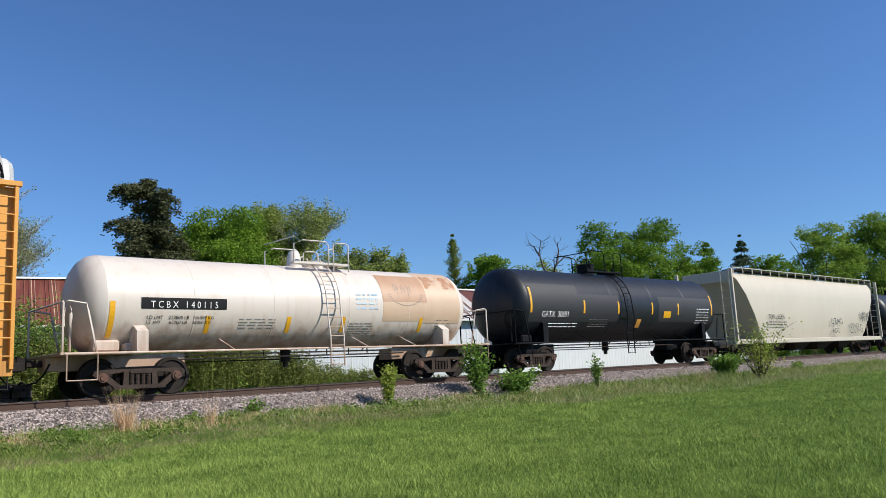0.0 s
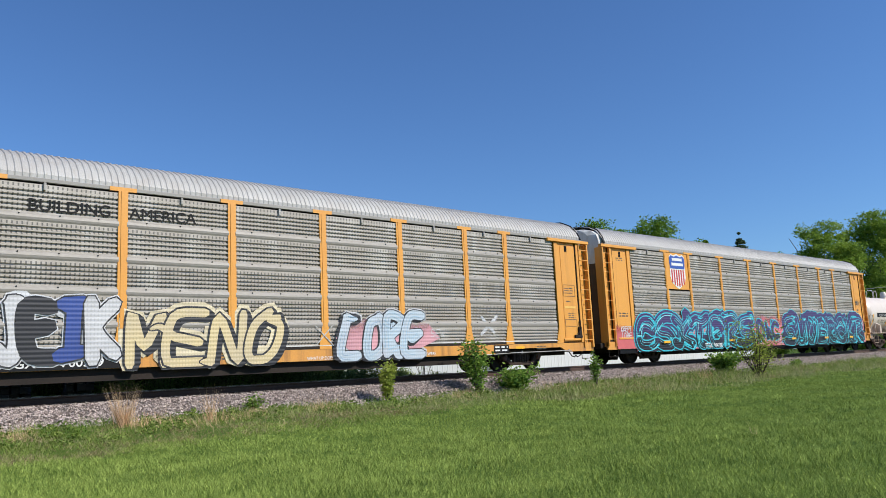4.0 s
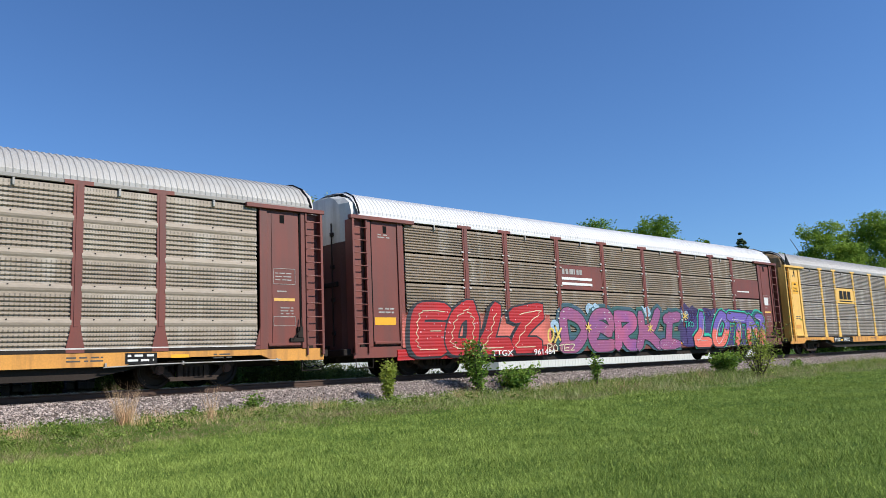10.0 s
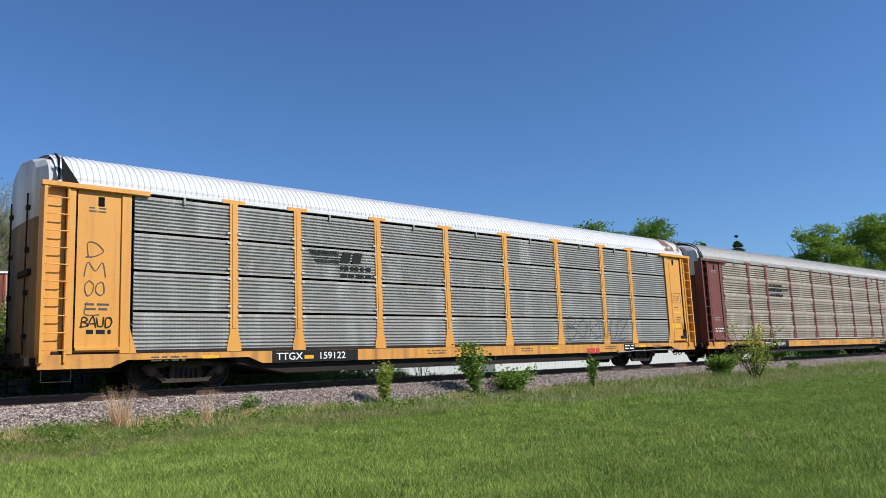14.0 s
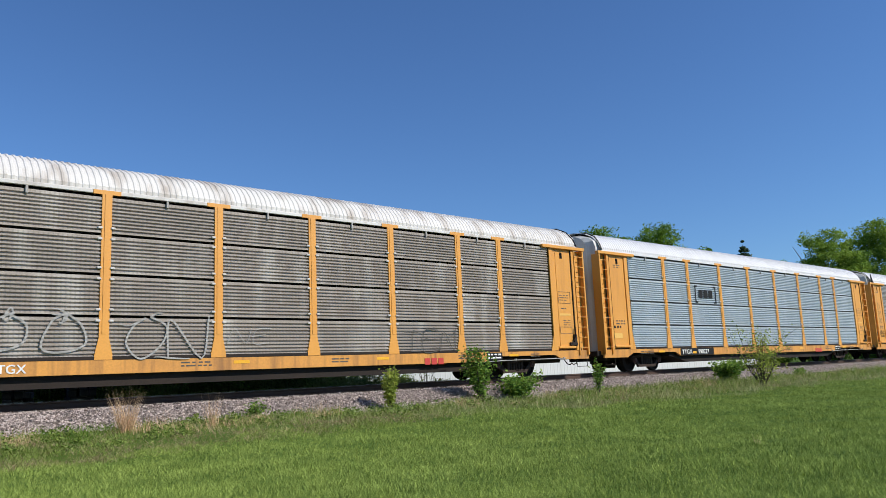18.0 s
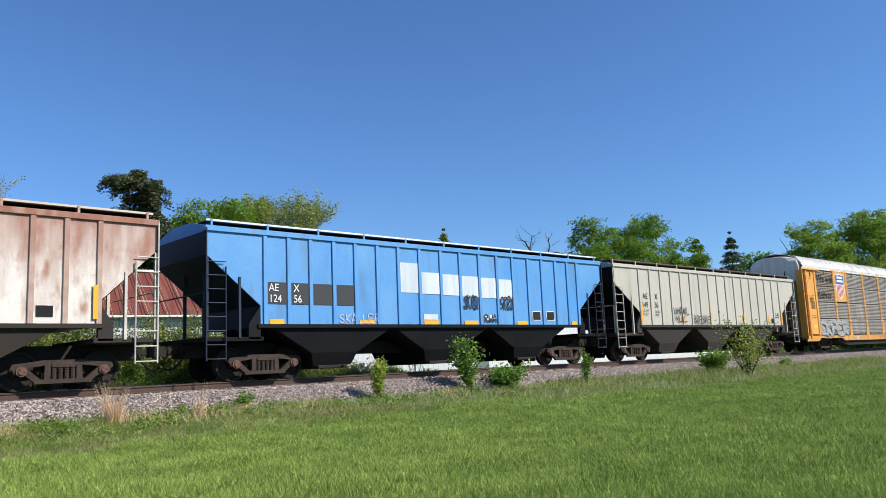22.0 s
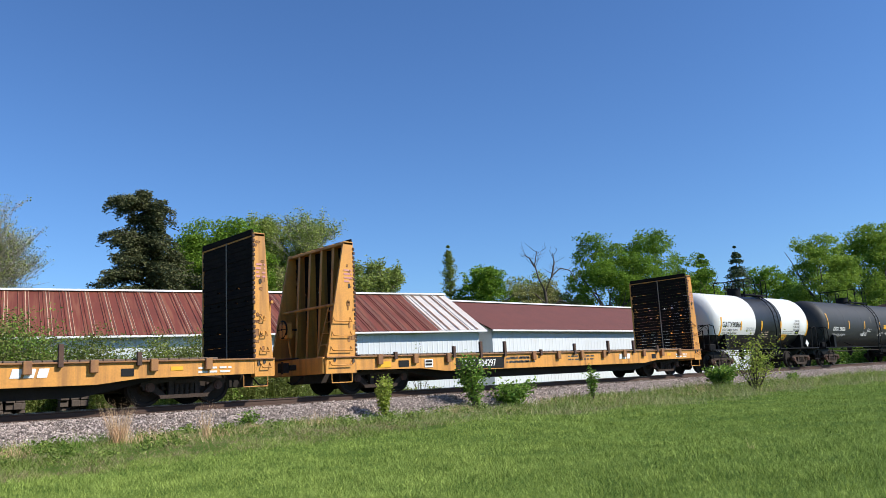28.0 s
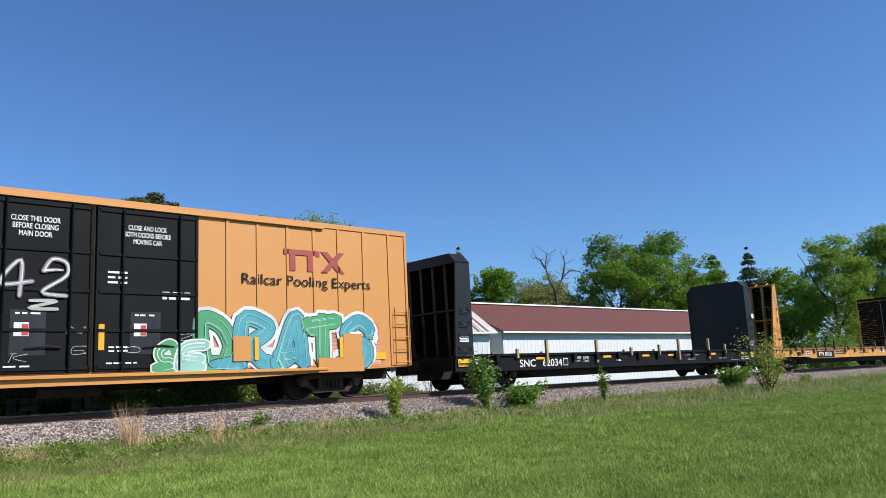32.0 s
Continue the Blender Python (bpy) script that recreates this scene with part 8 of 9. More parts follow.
M_HOP_T = mat("cream_hopper_paint", (0.55, 0.49, 0.395), 0.5, col2=(0.47, 0.42, 0.335), scale=0.4, grain_amt=0.06, streak=(0.4, 0.36, 0.3), streak_amt=0.2, bump=0.03)
M_PATCH = mat("chalky_overpaint", (0.60, 0.64, 0.65), 0.6, col2=(0.50, 0.55, 0.58), scale=1.0, grain_amt=.15, streak=(0.3, 0.36, 0.44), streak_amt=.5)
# grimy blue of the car ends, darkened to carry their shade
M_NAVY_END = mat("grimy_shaded_blue_paint", (0.008, 0.018, 0.045), 0.7, col2=(0.006, 0.009, 0.016), grain_amt=0.2, bump=0.05)
# dusty brown, darkened further for the shade below the body
M_HOP_LOW = mat("dusty_shaded_hopper_bottom", (0.03, 0.022, 0.017), 0.9, col2=(0.014, 0.011, 0.009), scale=0.6, grain_amt=0.2, bump=0.06)


M_WALK = mat("rusty_walkway_grating", (0.10, 0.065, 0.05), .8, col2=(0.05, 0.035, 0.03), scale=3, grain=60, grain_amt=.5)


def hopper_car(at, half, label, body, low, n_posts, flat, z0=1.45, z1=4.02, dark_low=True, rail_m=None, hoppers=(-4.45, -.2, 4.05), top_m=None, end_m=None, posts=None, post_m=None, walk_m=None):
    """A three-bay covered hopper with side posts, sloping ends, discharge bays and a roof walk."""
    c = new_car("hopper_car", label, "hopper car", at, half, half - 2.05)
    rail_m = rail_m or body
    yb = SIDE + .05
    # body with sloping ends
    prof = [(-half + .1, z1), (-half + .1, 3.3), (-flat, 2.0), (-flat, z0), (flat, z0), (flat, 2.0), (half - .1, 3.3), (half - .1, z1)]
    part("body", Shape().prism(prof, yb, -yb).mesh("body", body), c)
    part("side_sill", Shape().cbox(-flat - .1, flat + .1, SIDE, SIDE + .12, z0 - .06, z0 + .05, .01).mesh("side_sill", low if dark_low else body), c)
    part("top_chord", Shape().cbox(-half + .05, half - .05, SIDE - .01, SIDE + .14, z1 - .1, z1 + .05, .012).mesh("top_chord", top_m or body), c)
    post = Shape().cbox(-.062, .062, SIDE + .005, yb + .01, z0 + .04, z1 - .1, .01).mesh("side_post", post_m or body)
    for x in posts or [-flat + 2 * flat * k / (n_posts - 1) for k in range(n_posts)]:
        part("side_post", post, c, loc=(x, 0, 0))
    # end sheets: the shade on the sloping ends is put into the colour
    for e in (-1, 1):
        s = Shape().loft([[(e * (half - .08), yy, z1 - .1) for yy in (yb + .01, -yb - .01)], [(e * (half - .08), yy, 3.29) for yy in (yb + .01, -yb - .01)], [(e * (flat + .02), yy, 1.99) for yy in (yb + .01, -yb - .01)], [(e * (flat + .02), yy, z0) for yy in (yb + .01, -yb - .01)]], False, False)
        part("end_slope_sheet", s.mesh("end_slope_sheet", end_m or M_BLACK), c, label="sloping end sheet, shade put into its dark colour")
    # roof
    roof = [(-1.5, z1), (-1.3, z1 + .1), (-.6, z1 + .26), (.6, z1 + .26), (1.3, z1 + .1), (1.5, z1)]
    part("roof", Shape().prism(roof, -half + .1, half - .1, "x").mesh("roof", top_m or body), c)
    w = Shape().cbox(-half + .2, half - .2, -1.38, -.85, z1 + .2, z1 + .235, .005)
    for k in range(11):
        x = -half + .3 + k * (2 * half - .6) / 10
        w.box(x - .02, x + .02, -1.4, -.8, z1 + .05, z1 + .2)
    part("roof_walk", w.mesh("roof_walk", M_WALK), c, label="rusty dark roof walkway grating")
    support = Shape().cbox(-.03, .03, -1.46, -1.42, z1 + .02, z1 + .24, .006).mesh("walk_support", body)
    for k in range(11):
        part("walk_support", support, c, loc=(-half + .3 + k * (2 * half - .6) / 10, 0, 0))
    s = Shape().cbox(-half + .15, half - .15, -1.44, -1.4, z1 + .195, z1 + .25, .005)
    part("walk_edge", s.mesh("walk_edge", walk_m or M_WALK), c)
    for k in range(4):
        x = -half * .7 + k * half * .467
        part("hatch", Shape().cbox(x - 1.2, x + 1.2, -.35, .35, z1 + .255, z1 + .32, .03).mesh("hatch", top_m or body), c)
    # discharge bays; their near-black colour includes the shade under the sill
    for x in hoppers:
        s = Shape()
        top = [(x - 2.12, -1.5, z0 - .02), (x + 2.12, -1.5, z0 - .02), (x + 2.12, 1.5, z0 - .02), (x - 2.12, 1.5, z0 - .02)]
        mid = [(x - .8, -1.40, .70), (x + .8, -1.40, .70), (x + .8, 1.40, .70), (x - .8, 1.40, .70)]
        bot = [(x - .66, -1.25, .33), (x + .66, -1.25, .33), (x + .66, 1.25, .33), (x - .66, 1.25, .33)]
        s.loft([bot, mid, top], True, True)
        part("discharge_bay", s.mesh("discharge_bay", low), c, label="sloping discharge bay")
        part("outlet_gate", Shape().cbox(x - .52, x + .52, -1.3, 1.3, .24, .34, .02).tube([(x + .3, -1.42, .29), (x + .3, 1.42, .29)], .03, 6).mesh("outlet_gate", M_STEEL), c)
    part("centre_sill", Shape().cbox(-half, half, -.3, .3, .66, 1.05, .02).mesh("centre_sill", M_STEEL), c)
    # ends: slope sheets, posts, platform, ladders
    for e in (-1, 1):
        a, b = sorted((e * (flat - .1), e * half))
        part("end_platform", Shape().cbox(a, b, -1.55, 1.55, 1.05, 1.16, .01).mesh("end_platform", low), c)
        part("bolster_web", Shape().prism([(e * (flat + .0), 1.1), (e * (flat + .35), 1.1), (e * (flat + .35), 1.5), (e * flat, 2.0)][::e], SIDE + .05, SIDE + .16).mesh("bolster_web", low), c)
        for x in (e * (flat + .62), e * (half - .12)):
            part("end_post", Shape().cbox(x - .035, x + .035, SIDE + .02, SIDE + .1, 1.12, 3.25 if abs(x) > half - .4 else 2.75, .006).mesh("end_post", rail_m), c)
        s = Shape()
        x0, x1 = e * (half - .62), e * (half - .08)
        for x in (x0, x1):
            s.tube([(x, SIDE - .01, 3.0 if x == x0 else 4.0), (x, SIDE - .01, .55)], .022, 6)
        lad = part("ladder", s.mesh("ladder", rail_m, 60), c)
        rung = Shape().tube([(x0, SIDE - .02, 0), (x1, SIDE - .02, 0)], .015, 6).mesh("rung", rail_m, 60)
        for k in range(8):
            part("rung", rung, lad, loc=(0, 0, .6 + k * .36))
        s = Shape().tube([(e * (half - .05), -1.5, 2.3), (e * (half - .05), 1.5, 2.3)], .02, 6).tube([(e * (half - .05), -1.5, 1.16), (e * (half - .05), -1.5, 2.3)], .02, 6)
        s.tube([(e * (half - .5), -.6, 1.16), (e * (half - .5), -.6, 3.2)], .05, 6).tube([(e * (half - .5), .6, 1.16), (e * (half - .5), .6, 3.2)], .05, 6)
        part("end_bracing", s.mesh("end_bracing", rail_m, 60), c)
    return c


def build_hoppers():
    y = SIDE + .04
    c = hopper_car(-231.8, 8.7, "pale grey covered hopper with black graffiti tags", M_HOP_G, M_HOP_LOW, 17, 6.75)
    f = SIDE + .002
    lettering("AE", .36, M_PRINT_K, c, (-6.55, y - .006, 2.62), "car_number", .95)
    lettering("X", .36, M_PRINT_K, c, (-5.62, y - .006, 2.62), "car_number", .95)
    lettering("149", .36, M_PRINT_K, c, (-6.62, y - .006, 2.25), "car_number", .85)
    lettering("36", .36, M_PRINT_K, c, (-5.66, y - .006, 2.25), "car_number", .85)
    lettering("LD LMT\nLT WT", .17, M_PRINT_K, c, (-6.6, y - .006, 2.05), "weight_lettering", .8)
    lettering("203200\n59800", .15, M_PRINT_K, c, (-5.66, y - .006, 2.03), "weight_lettering", .8)
    for x, z, h in ((-6.78, 1.55, .95), (-3.42, 1.6, .45), (-.92, 1.6, .45), (2.38, 1.6, .45), (5.1, 1.6, .4), (6.72, 1.6, .75)):
        plate(c, x, x + .11, z, z + h, M_ORANGE, f, "reflector")
    graffiti(c, -4.2, 1.95, 1.3, .36, "UHAUL", B_BLACK, B_BLACK, None, None, 81, .1, 0, SIDE - .004)
    graffiti(c, -4.1, 1.62, 1.0, .3, "MUL", B_BLACK, B_BLACK, None, None, 82, .1, 0, SIDE - .004)
    graffiti(c, -2.5, 1.55, .7, .4, "BRE", B_BLACK, B_BLACK, None, None, 83, .08, 0, SIDE - .004, wild=1)
    graffiti(c, -1.75, 1.55, .75, .4, "BRE", B_BLACK, B_BLACK, None, None, 84, .08, 0, SIDE - .004, wild=1)
    plate(c, 5.55, 5.95, 1.6, 1.85, M_PRINT_K, y - .002, "consignment_panel")
    bars(c, 5.9, y - .004, 2.1, .6, 3, M_SHADOWED, .05, .1, 85)
    bars(c, .6, y - .004, 1.6, .6, 2, M_SHADOWED, .04, .08, 86)
    # blue
    half_posts = (.44, 1.36, 2.24, 3.07, 3.9, 4.68, 5.48, 6.2, 6.94)
    posts = [-x for x in half_posts[::-1]] + list(half_posts)
    P = [min(x + .14, 6.94) for x in posts]
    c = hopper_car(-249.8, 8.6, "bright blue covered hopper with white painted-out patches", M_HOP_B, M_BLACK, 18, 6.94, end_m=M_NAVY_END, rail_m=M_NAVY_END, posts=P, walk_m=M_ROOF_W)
    for k in range(6):
        z = 2.5 - .02 * k
        plate(c, P[6 + k] + .08, P[7 + k] - .08, z, z + (.95 if k == 0 else .7), M_PATCH, y - .001, "paint_patch", "whitish overpainted patch")
    for k in (7, 10):
        plate(c, P[k] + .12, P[k + 1] - .2, 1.65, 1.83, M_PATCH, y - .001, "paint_patch")
    for k in (0, 1, 2, 3):
        plate(c, P[k] + .066, P[k + 1] - .066, 2.05, 2.65, M_TANK_G, y - .001, "number_panel", "dark overpainted patch")
    for k, text in ((0, "AE\n124"), (1, "X\n56")):
        lettering(text, .3, M_PRINT_W, c, (P[k] + .1 + .04 * k, y - .02, 2.4), "car_number", .9)
    for k in (0, 4, 7, 9, 12, 16):
        plate(c, P[k] + .12, P[k + 1] - .16, 1.5, 1.63, M_ORANGE, y - .004, "reflector")
    for k, w in ((9, 84), (11, 88)):
        graffiti(c, P[k] + .1, 2.0, .72, .5, "SKRD", B_BLACK, B_BLACK, None, None, w, .075, .1, y - .02, wild=1.5)
    graffiti(c, -4.4, 1.52, 1.5, .3, "SKALLER", G_CHALK, G_CHALK, None, None, 89, .06, 0, y - .02)
    graffiti(c, P[10] + .15, 1.55, .6, .3, "RWA", B_BLACK, B_BLACK, None, None, 90, .11, 0, y - .02)
    for k in (13, 14):
        plate(c, P[k] + .14, P[k] + .6, 1.65, 2.0, M_PRINT_W, y - .001, "data_panel")
        plate(c, P[k] + .17, P[k] + .57, 1.68, 1.97, M_STEEL, y - .014, "data_panel")
    # rusty
    c = hopper_car(-267.9, 8.4, "rust-streaked white covered hopper", M_HOP_R, M_HOP_LOW, 18, 6.94, top_m=M_HOP_RTOP, rail_m=M_HOP_RAIL, posts=posts, post_m=M_HOP_RPOST, walk_m=M_HOP_T)
    for k, z0, z1 in ((8, 2.25, 3.3), (9, 2.35, 2.95), (10, 2.35, 2.95), (4, 1.6, 2.1), (3, 1.6, 2.25)):
        plate(c, posts[k] + .066, posts[k + 1] - .066, z0, z1, M_HOP_T if k > 5 else M_HOP_PALE, y - .001, "paint_patch", "pale repainted patch")
    for k, pair in ((0, ("CA", "47")), (1, ("EX", "050"))):
        x = posts[k] + .068 + .1 * (k == 0)
        plate(c, x, posts[k + 1] - .066, 1.58, 2.58, M_HOP_PRIMER, y - .001, "primer_patch", "grey primer panel behind the number")
        for word, z in zip(pair, (2.22, 1.8)):
            plate(c, x + .03, posts[k + 1] - .09, z - .03, z + .31, M_PRINT_W, y - .007, "number_panel")
            lettering(" ".join(word), .29, M_PRINT_K, c, (x + .06, y - .024, z + .02), "car_number", .86 if len(word) < 3 else .78, bold=.006)
    plate(c, posts[2] + .08, posts[3] - .08, 1.62, 2.55, M_HOP_PRIMER, y - .001, "primer_patch", "grey overpainted panel")
    bars(c, posts[2] + .28, y - .012, 2.15, .25, 4, M_SHADOWED, .025, .05, 92)
    for k in (3, 4, 5):
        bars(c, posts[k] + .12, y - .012, 1.88, .42, 2, M_SHADOWED, .035, .13, 91 + k)
    for x, z, h in ((-6.93, 1.55, 1.05), (-4.14, 1.62, .6), (-.92, 1.62, .42), (1.75, 1.6, .42), (4.1, 1.6, .5), (6.8, 1.6, .8)):
        plate(c, x, x + .11, z, z + h, M_ORANGE, f, "reflector")
    plate(c, 5.6, 5.95, 1.65, 1.9, M_PRINT_K, y - .002, "consignment_panel")
    plate(c, -5.95, -5.65, 1.46, 1.58, M_STEEL, f, "jacking_pad")
    # cream hopper ahead of the tanks: smooth curved sides
    c = new_car("hopper_car", "cream smooth-sided covered hopper with black tags", "hopper car", 45.6, 9.75, 7.5)
    prof = [(-1.35, .98), (-1.45, 1.3), (-1.56, 2.2), (-1.58, 3.2), (-1.45, 3.95), (-1.2, 4.3), (-.6, 4.45)]
    prof += [(-a, b) for a, b in prof[::-1]]
    ext = lambda z: 6.7 + max(0.0, z - 1.0) * .72
    part("body", Shape().loft([[(e * min(ext(z), 9.05), yy, z) for yy, z in prof] for e in (-1, 1)]).mesh("body", M_HOP_T, 30), c)
    part("side_sill", Shape().cbox(-9.2, 9.2, SIDE + .05, SIDE + .2, .74, .98, .02).cbox(-9.2, 9.2, 1.4, 1.55, .74, .98, .02).mesh("side_sill", M_HOP_T), c)
    part("centre_sill", Shape().cbox(-9.7, 9.7, -.3, .3, .6, .98, .02).mesh("centre_sill", M_STEEL), c)
    for x in (-4.5, -1.5, 1.5, 4.5):
        part("discharge_bay", Shape().loft([[(x - .5, -.9, .35), (x + .5, -.9, .35), (x + .5, .9, .35), (x - .5, .9, .35)], [(x - 1.4, -1.35, .98), (x + 1.4, -1.35, .98), (x + 1.4, 1.35, .98), (x - 1.4, 1.35, .98)]]).mesh("discharge_bay", M_STEEL), c)
    s = Shape().cbox(-9.1, 9.1, -1.35, -.85, 4.46, 4.5, .005)
    part("roof_walk", s.mesh("roof_walk", M_STEEL), c)
    s = Shape().cbox(-9.1, 9.1, -1.42, -1.38, 4.56, 4.6, .004)
    for k in range(19):
        s.box(-9.05 + k * 1.005, -9.01 + k * 1.005, -1.42, -1.38, 4.3, 4.56)
    part("walk_railing", s.mesh("walk_railing", M_HOP_T), c)
    for e in (-1, 1):
        part("end_frame", Shape().cbox(min(e * 9.0, e * 9.6), max(e * 9.0, e * 9.6), -1.5, 1.5, .74, .95, .02).mesh("end_frame", M_HOP_T), c)
        for yy in (-1.5, 1.5):
            part("end_post", Shape().cbox(e * 9.5 - .06, e * 9.5 + .06, yy - .08, yy + .08, .9, 4.5, .01).mesh("end_post", M_HOP_T), c)
        part("end_sheet", Shape().cbox(e * 9.1 - .02, e * 9.1 + .02, -1.4, 1.4, 3.9, 4.45, .01).mesh("end_sheet", M_HOP_T), c)
        s = Shape()
        for yy in (-1.45, -1.0):
            s.tube([(e * 9.62, yy, .6), (e * 9.62, yy, 4.5)], .022, 6)
        for k in range(10):
            s.tube([(e * 9.62, -1.45, .75 + k * .38), (e * 9.62, -1.0, .75 + k * .38)], .014, 5)
        part("ladder", s.mesh("ladder", M_HOP_T, 60), c)
        s = Shape().tube([(e * 7.2, SIDE + .1, .95), (e * 7.2, SIDE + .1, 1.6), (e * 7.0, SIDE + .12, 1.75)], .03, 6)
        part("grab_iron", s.mesh("grab_iron", M_HOP_T, 60), c)
    yy = -1.62
    lettering("TCMX   450436", .34, M_PRINT_K, c, (-6.2, yy, 2.0), "car_number", .8)
    bars(c, -6.2, yy, 1.8, 2.0, 2, M_SHADOWED, .06, .14, 93)
    graffiti(c, 1.6, 1.7, 1.6, .4, "LIMO", G_BLACK, G_BLACK, None, None, 94, .08, 0, yy)
    graffiti(c, 1.7, 1.2, 1.1, .3, "ADC", G_BLACK, G_BLACK, None, None, 95, .08, 0, yy + .04)
    graffiti(c, 4.2, 1.2, 2.0, .6, "ZORG", G_BLACK, G_BLACK, None, None, 96, .05, 0, yy)
    graffiti(c, 6.0, 1.9, 1.9, .6, "NARMER", G_BLACK, G_BLACK, None, None, 97, .05, 0, yy)


build_hoppers()


# ---- bulkhead flat cars ----
M_DECK = mat("weathered_deck_planks", (0.17, 0.12, 0.085), 0.9, col2=(0.10, 0.07, 0.05), scale=1.5, grain=30, grain_amt=0.5, bump=0.3)
M_PLANK = mat("black_timber_facing", (0.014, 0.011, 0.009), 0.95, col2=(0.035, 0.024, 0.018), scale=2.0, grain=40, grain_amt=0.4, bump=0.4, spec=0.1)
M_STAKE_R = mat("rusted_steel_stake", (0.07, 0.04, 0.03), 0.85, col2=(0.13, 0.065, 0.04), scale=3, grain_amt=.3)
M_RUST_EDGE = mat("rusted_yellow_edge", (0.28, 0.13, 0.055), 0.75, col2=(0.12, 0.055, 0.035), scale=3, grain_amt=.3, streak=(0.55, 0.27, 0.06), streak_amt=.5)
M_GREY_TAG = mat("pale_grey_marker", (0.42, 0.42, 0.42), 0.7)
M_SATIN = mat("satin_black_paint", (0.008, 0.009, 0.012), 0.45, col2=(0.014, 0.015, 0.018), scale=1.3, grain_amt=.2, spec=.3, streak=(0.035, 0.035, 0.035), streak_amt=.3, streak_at=(.55, .75))
M_PLATE_TAG = mat("faded_pink_paint", (0.55, 0.22, 0.24), 0.7, col2=(0.6, 0.35, 0.2), scale=4)
M_STAKE = mat("pale_wood_stake", (0.42, 0.27, 0.14), 0.8, grain=30, grain_amt=0.3)


def board_mesh(hgt, face, seed):
    """A facing board, whole or with broken stretches along its lower edge."""
    rng = random.Random(seed)
    s = Shape().cbox(-.04, .04, -1.5, 1.5, .05 if seed else .004, hgt - .004, .006)
    y = -1.5
    while seed and y < 1.5:
        w = rng.uniform(.25, .8)
        s.cbox(-.039, .039, y, min(1.5, y + w), .004, .06, .004)
        y += w + rng.uniform(.05, .16)
    return s.mesh("facing_plank", face)


def bulkhead(c, e, half, paint, face, planks=True, peak=4.5, ladder_m=None, t0=.92, tw=.27):
    """The end wall of a bulkhead flat: facing towards the middle, tapering side plates and braces behind."""
    b = half
    x_in = half - t0
    S = lambda x: e * x
    cut = 0 if planks else .28
    rng = random.Random(int(peak * 10) + e)
    if planks:
        hgt = (peak - .02 - 1.1) / 26
        whole, broken = board_mesh(hgt, face, 0), [board_mesh(hgt, face, q) for q in (1, 2, 3)]
        for k in range(26):
            m = rng.choice(broken) if 2 < k < 18 and rng.random() < .35 else whole
            part("facing_plank", m, c, loc=pose(S(x_in - rng.uniform(0, .025)), rng.uniform(-.04, .04), 1.1 + k * hgt, rng.uniform(-.15, .15), 0, rng.uniform(-.3, .3)))
        part("facing_strap", Shape().box(S(x_in - .075) - .01, S(x_in - .075) + .01, -.03, .01, 1.1, peak).mesh("facing_strap", M_GALV_DARK), c, label="thin pale steel strap")
        # board ends that show past the side plate
        tooth = Shape().cbox(-.035, .035, -.03, .03, 0, .085, .008).mesh("board_end", M_STAKE_R)
        for k in range(26):
            if rng.random() < .85:
                part("board_end", tooth, c, loc=(S(x_in - .07), -1.56 + rng.uniform(-.01, .01), 1.12 + k * hgt))
    else:
        part("facing_sheet", Shape().prism([(-1.5, 1.1), (1.5, 1.1), (1.5, peak - .3), (1.22, peak - .02), (-1.22, peak - .02), (-1.5, peak - .3)], S(x_in) - .04, S(x_in) + .04, "x").mesh("facing_sheet", face), c, label="plain black steel facing")
    for y in (-1.57, 1.5):
        p = part("side_plate", Shape().prism([(S(x_in - .06), .62), (S(b), .62), (S(b - .04), 1.1), (S(x_in + tw), peak - cut), (S(x_in - .06), peak - cut)][::e], y, y + .07).mesh("side_plate", paint), c, label="tapering end wall plate")
        if planks and y < 0:
            s = Shape()
            for q, z in ((x_in + .12, 3.1), (b - .3, .95), (x_in + .05, .9)):
                s.cbox(S(q) - .035, S(q) + .035, y - .006, y - .001, z, z + .13, .02)
            part("slot", s.mesh("slot", M_SHADOWED), p, label="dark slot through the plate")
            s = Shape()
            for k in range(14):
                q, z, w = x_in + rng.uniform(-.05, .2), rng.uniform(1.0, 4.3), rng.uniform(.02, .07)
                s.cbox(S(q) - w, S(q) + w, y - .004, y - .001, z, z + rng.uniform(.03, .2), .01)
            part("rust_patch", s.mesh("rust_patch", M_RUST_EDGE), p, kind="stuff")
            bars(c, min(S(x_in), S(x_in + .3)), y - .012, 3.6, .28, 4, M_PLATE_TAG, .05, .11, 131 + e, name="faded_tag")
    lo, hi = min(S(x_in - .06), S(x_in + tw + .02)), max(S(x_in - .06), S(x_in + tw + .02))
    if planks:
        part("top_beam", Shape().cbox(lo, hi, -1.57, 1.57, peak - .1, peak - .02, .01).mesh("top_beam", paint), c)
        g1 = Shape().prism([(S(x_in - .05), peak - .02), (S(x_in + tw), peak - .02), (S(x_in - .05), peak + .1)][::e], -.04, .04).mesh("gusset", paint)
        for y in (-1.2, -.6, 0, .6, 1.2):
            part("gusset", g1, c, loc=(0, y, 0))
        part("top_board", Shape().cbox(S(x_in - .06) - .03, S(x_in - .06) + .03, -1.5, 1.5, peak - .06, peak + .1, .01).mesh("top_board", face), c)
    else:
        part("top_beam", Shape().prism([(-1.57, peak - .31), (1.57, peak - .31), (1.57, peak - .27), (1.27, peak + .03), (-1.27, peak + .03), (-1.57, peak - .27)], lo, hi, "x").mesh("top_beam", face), c, label="end cap with cut corners")
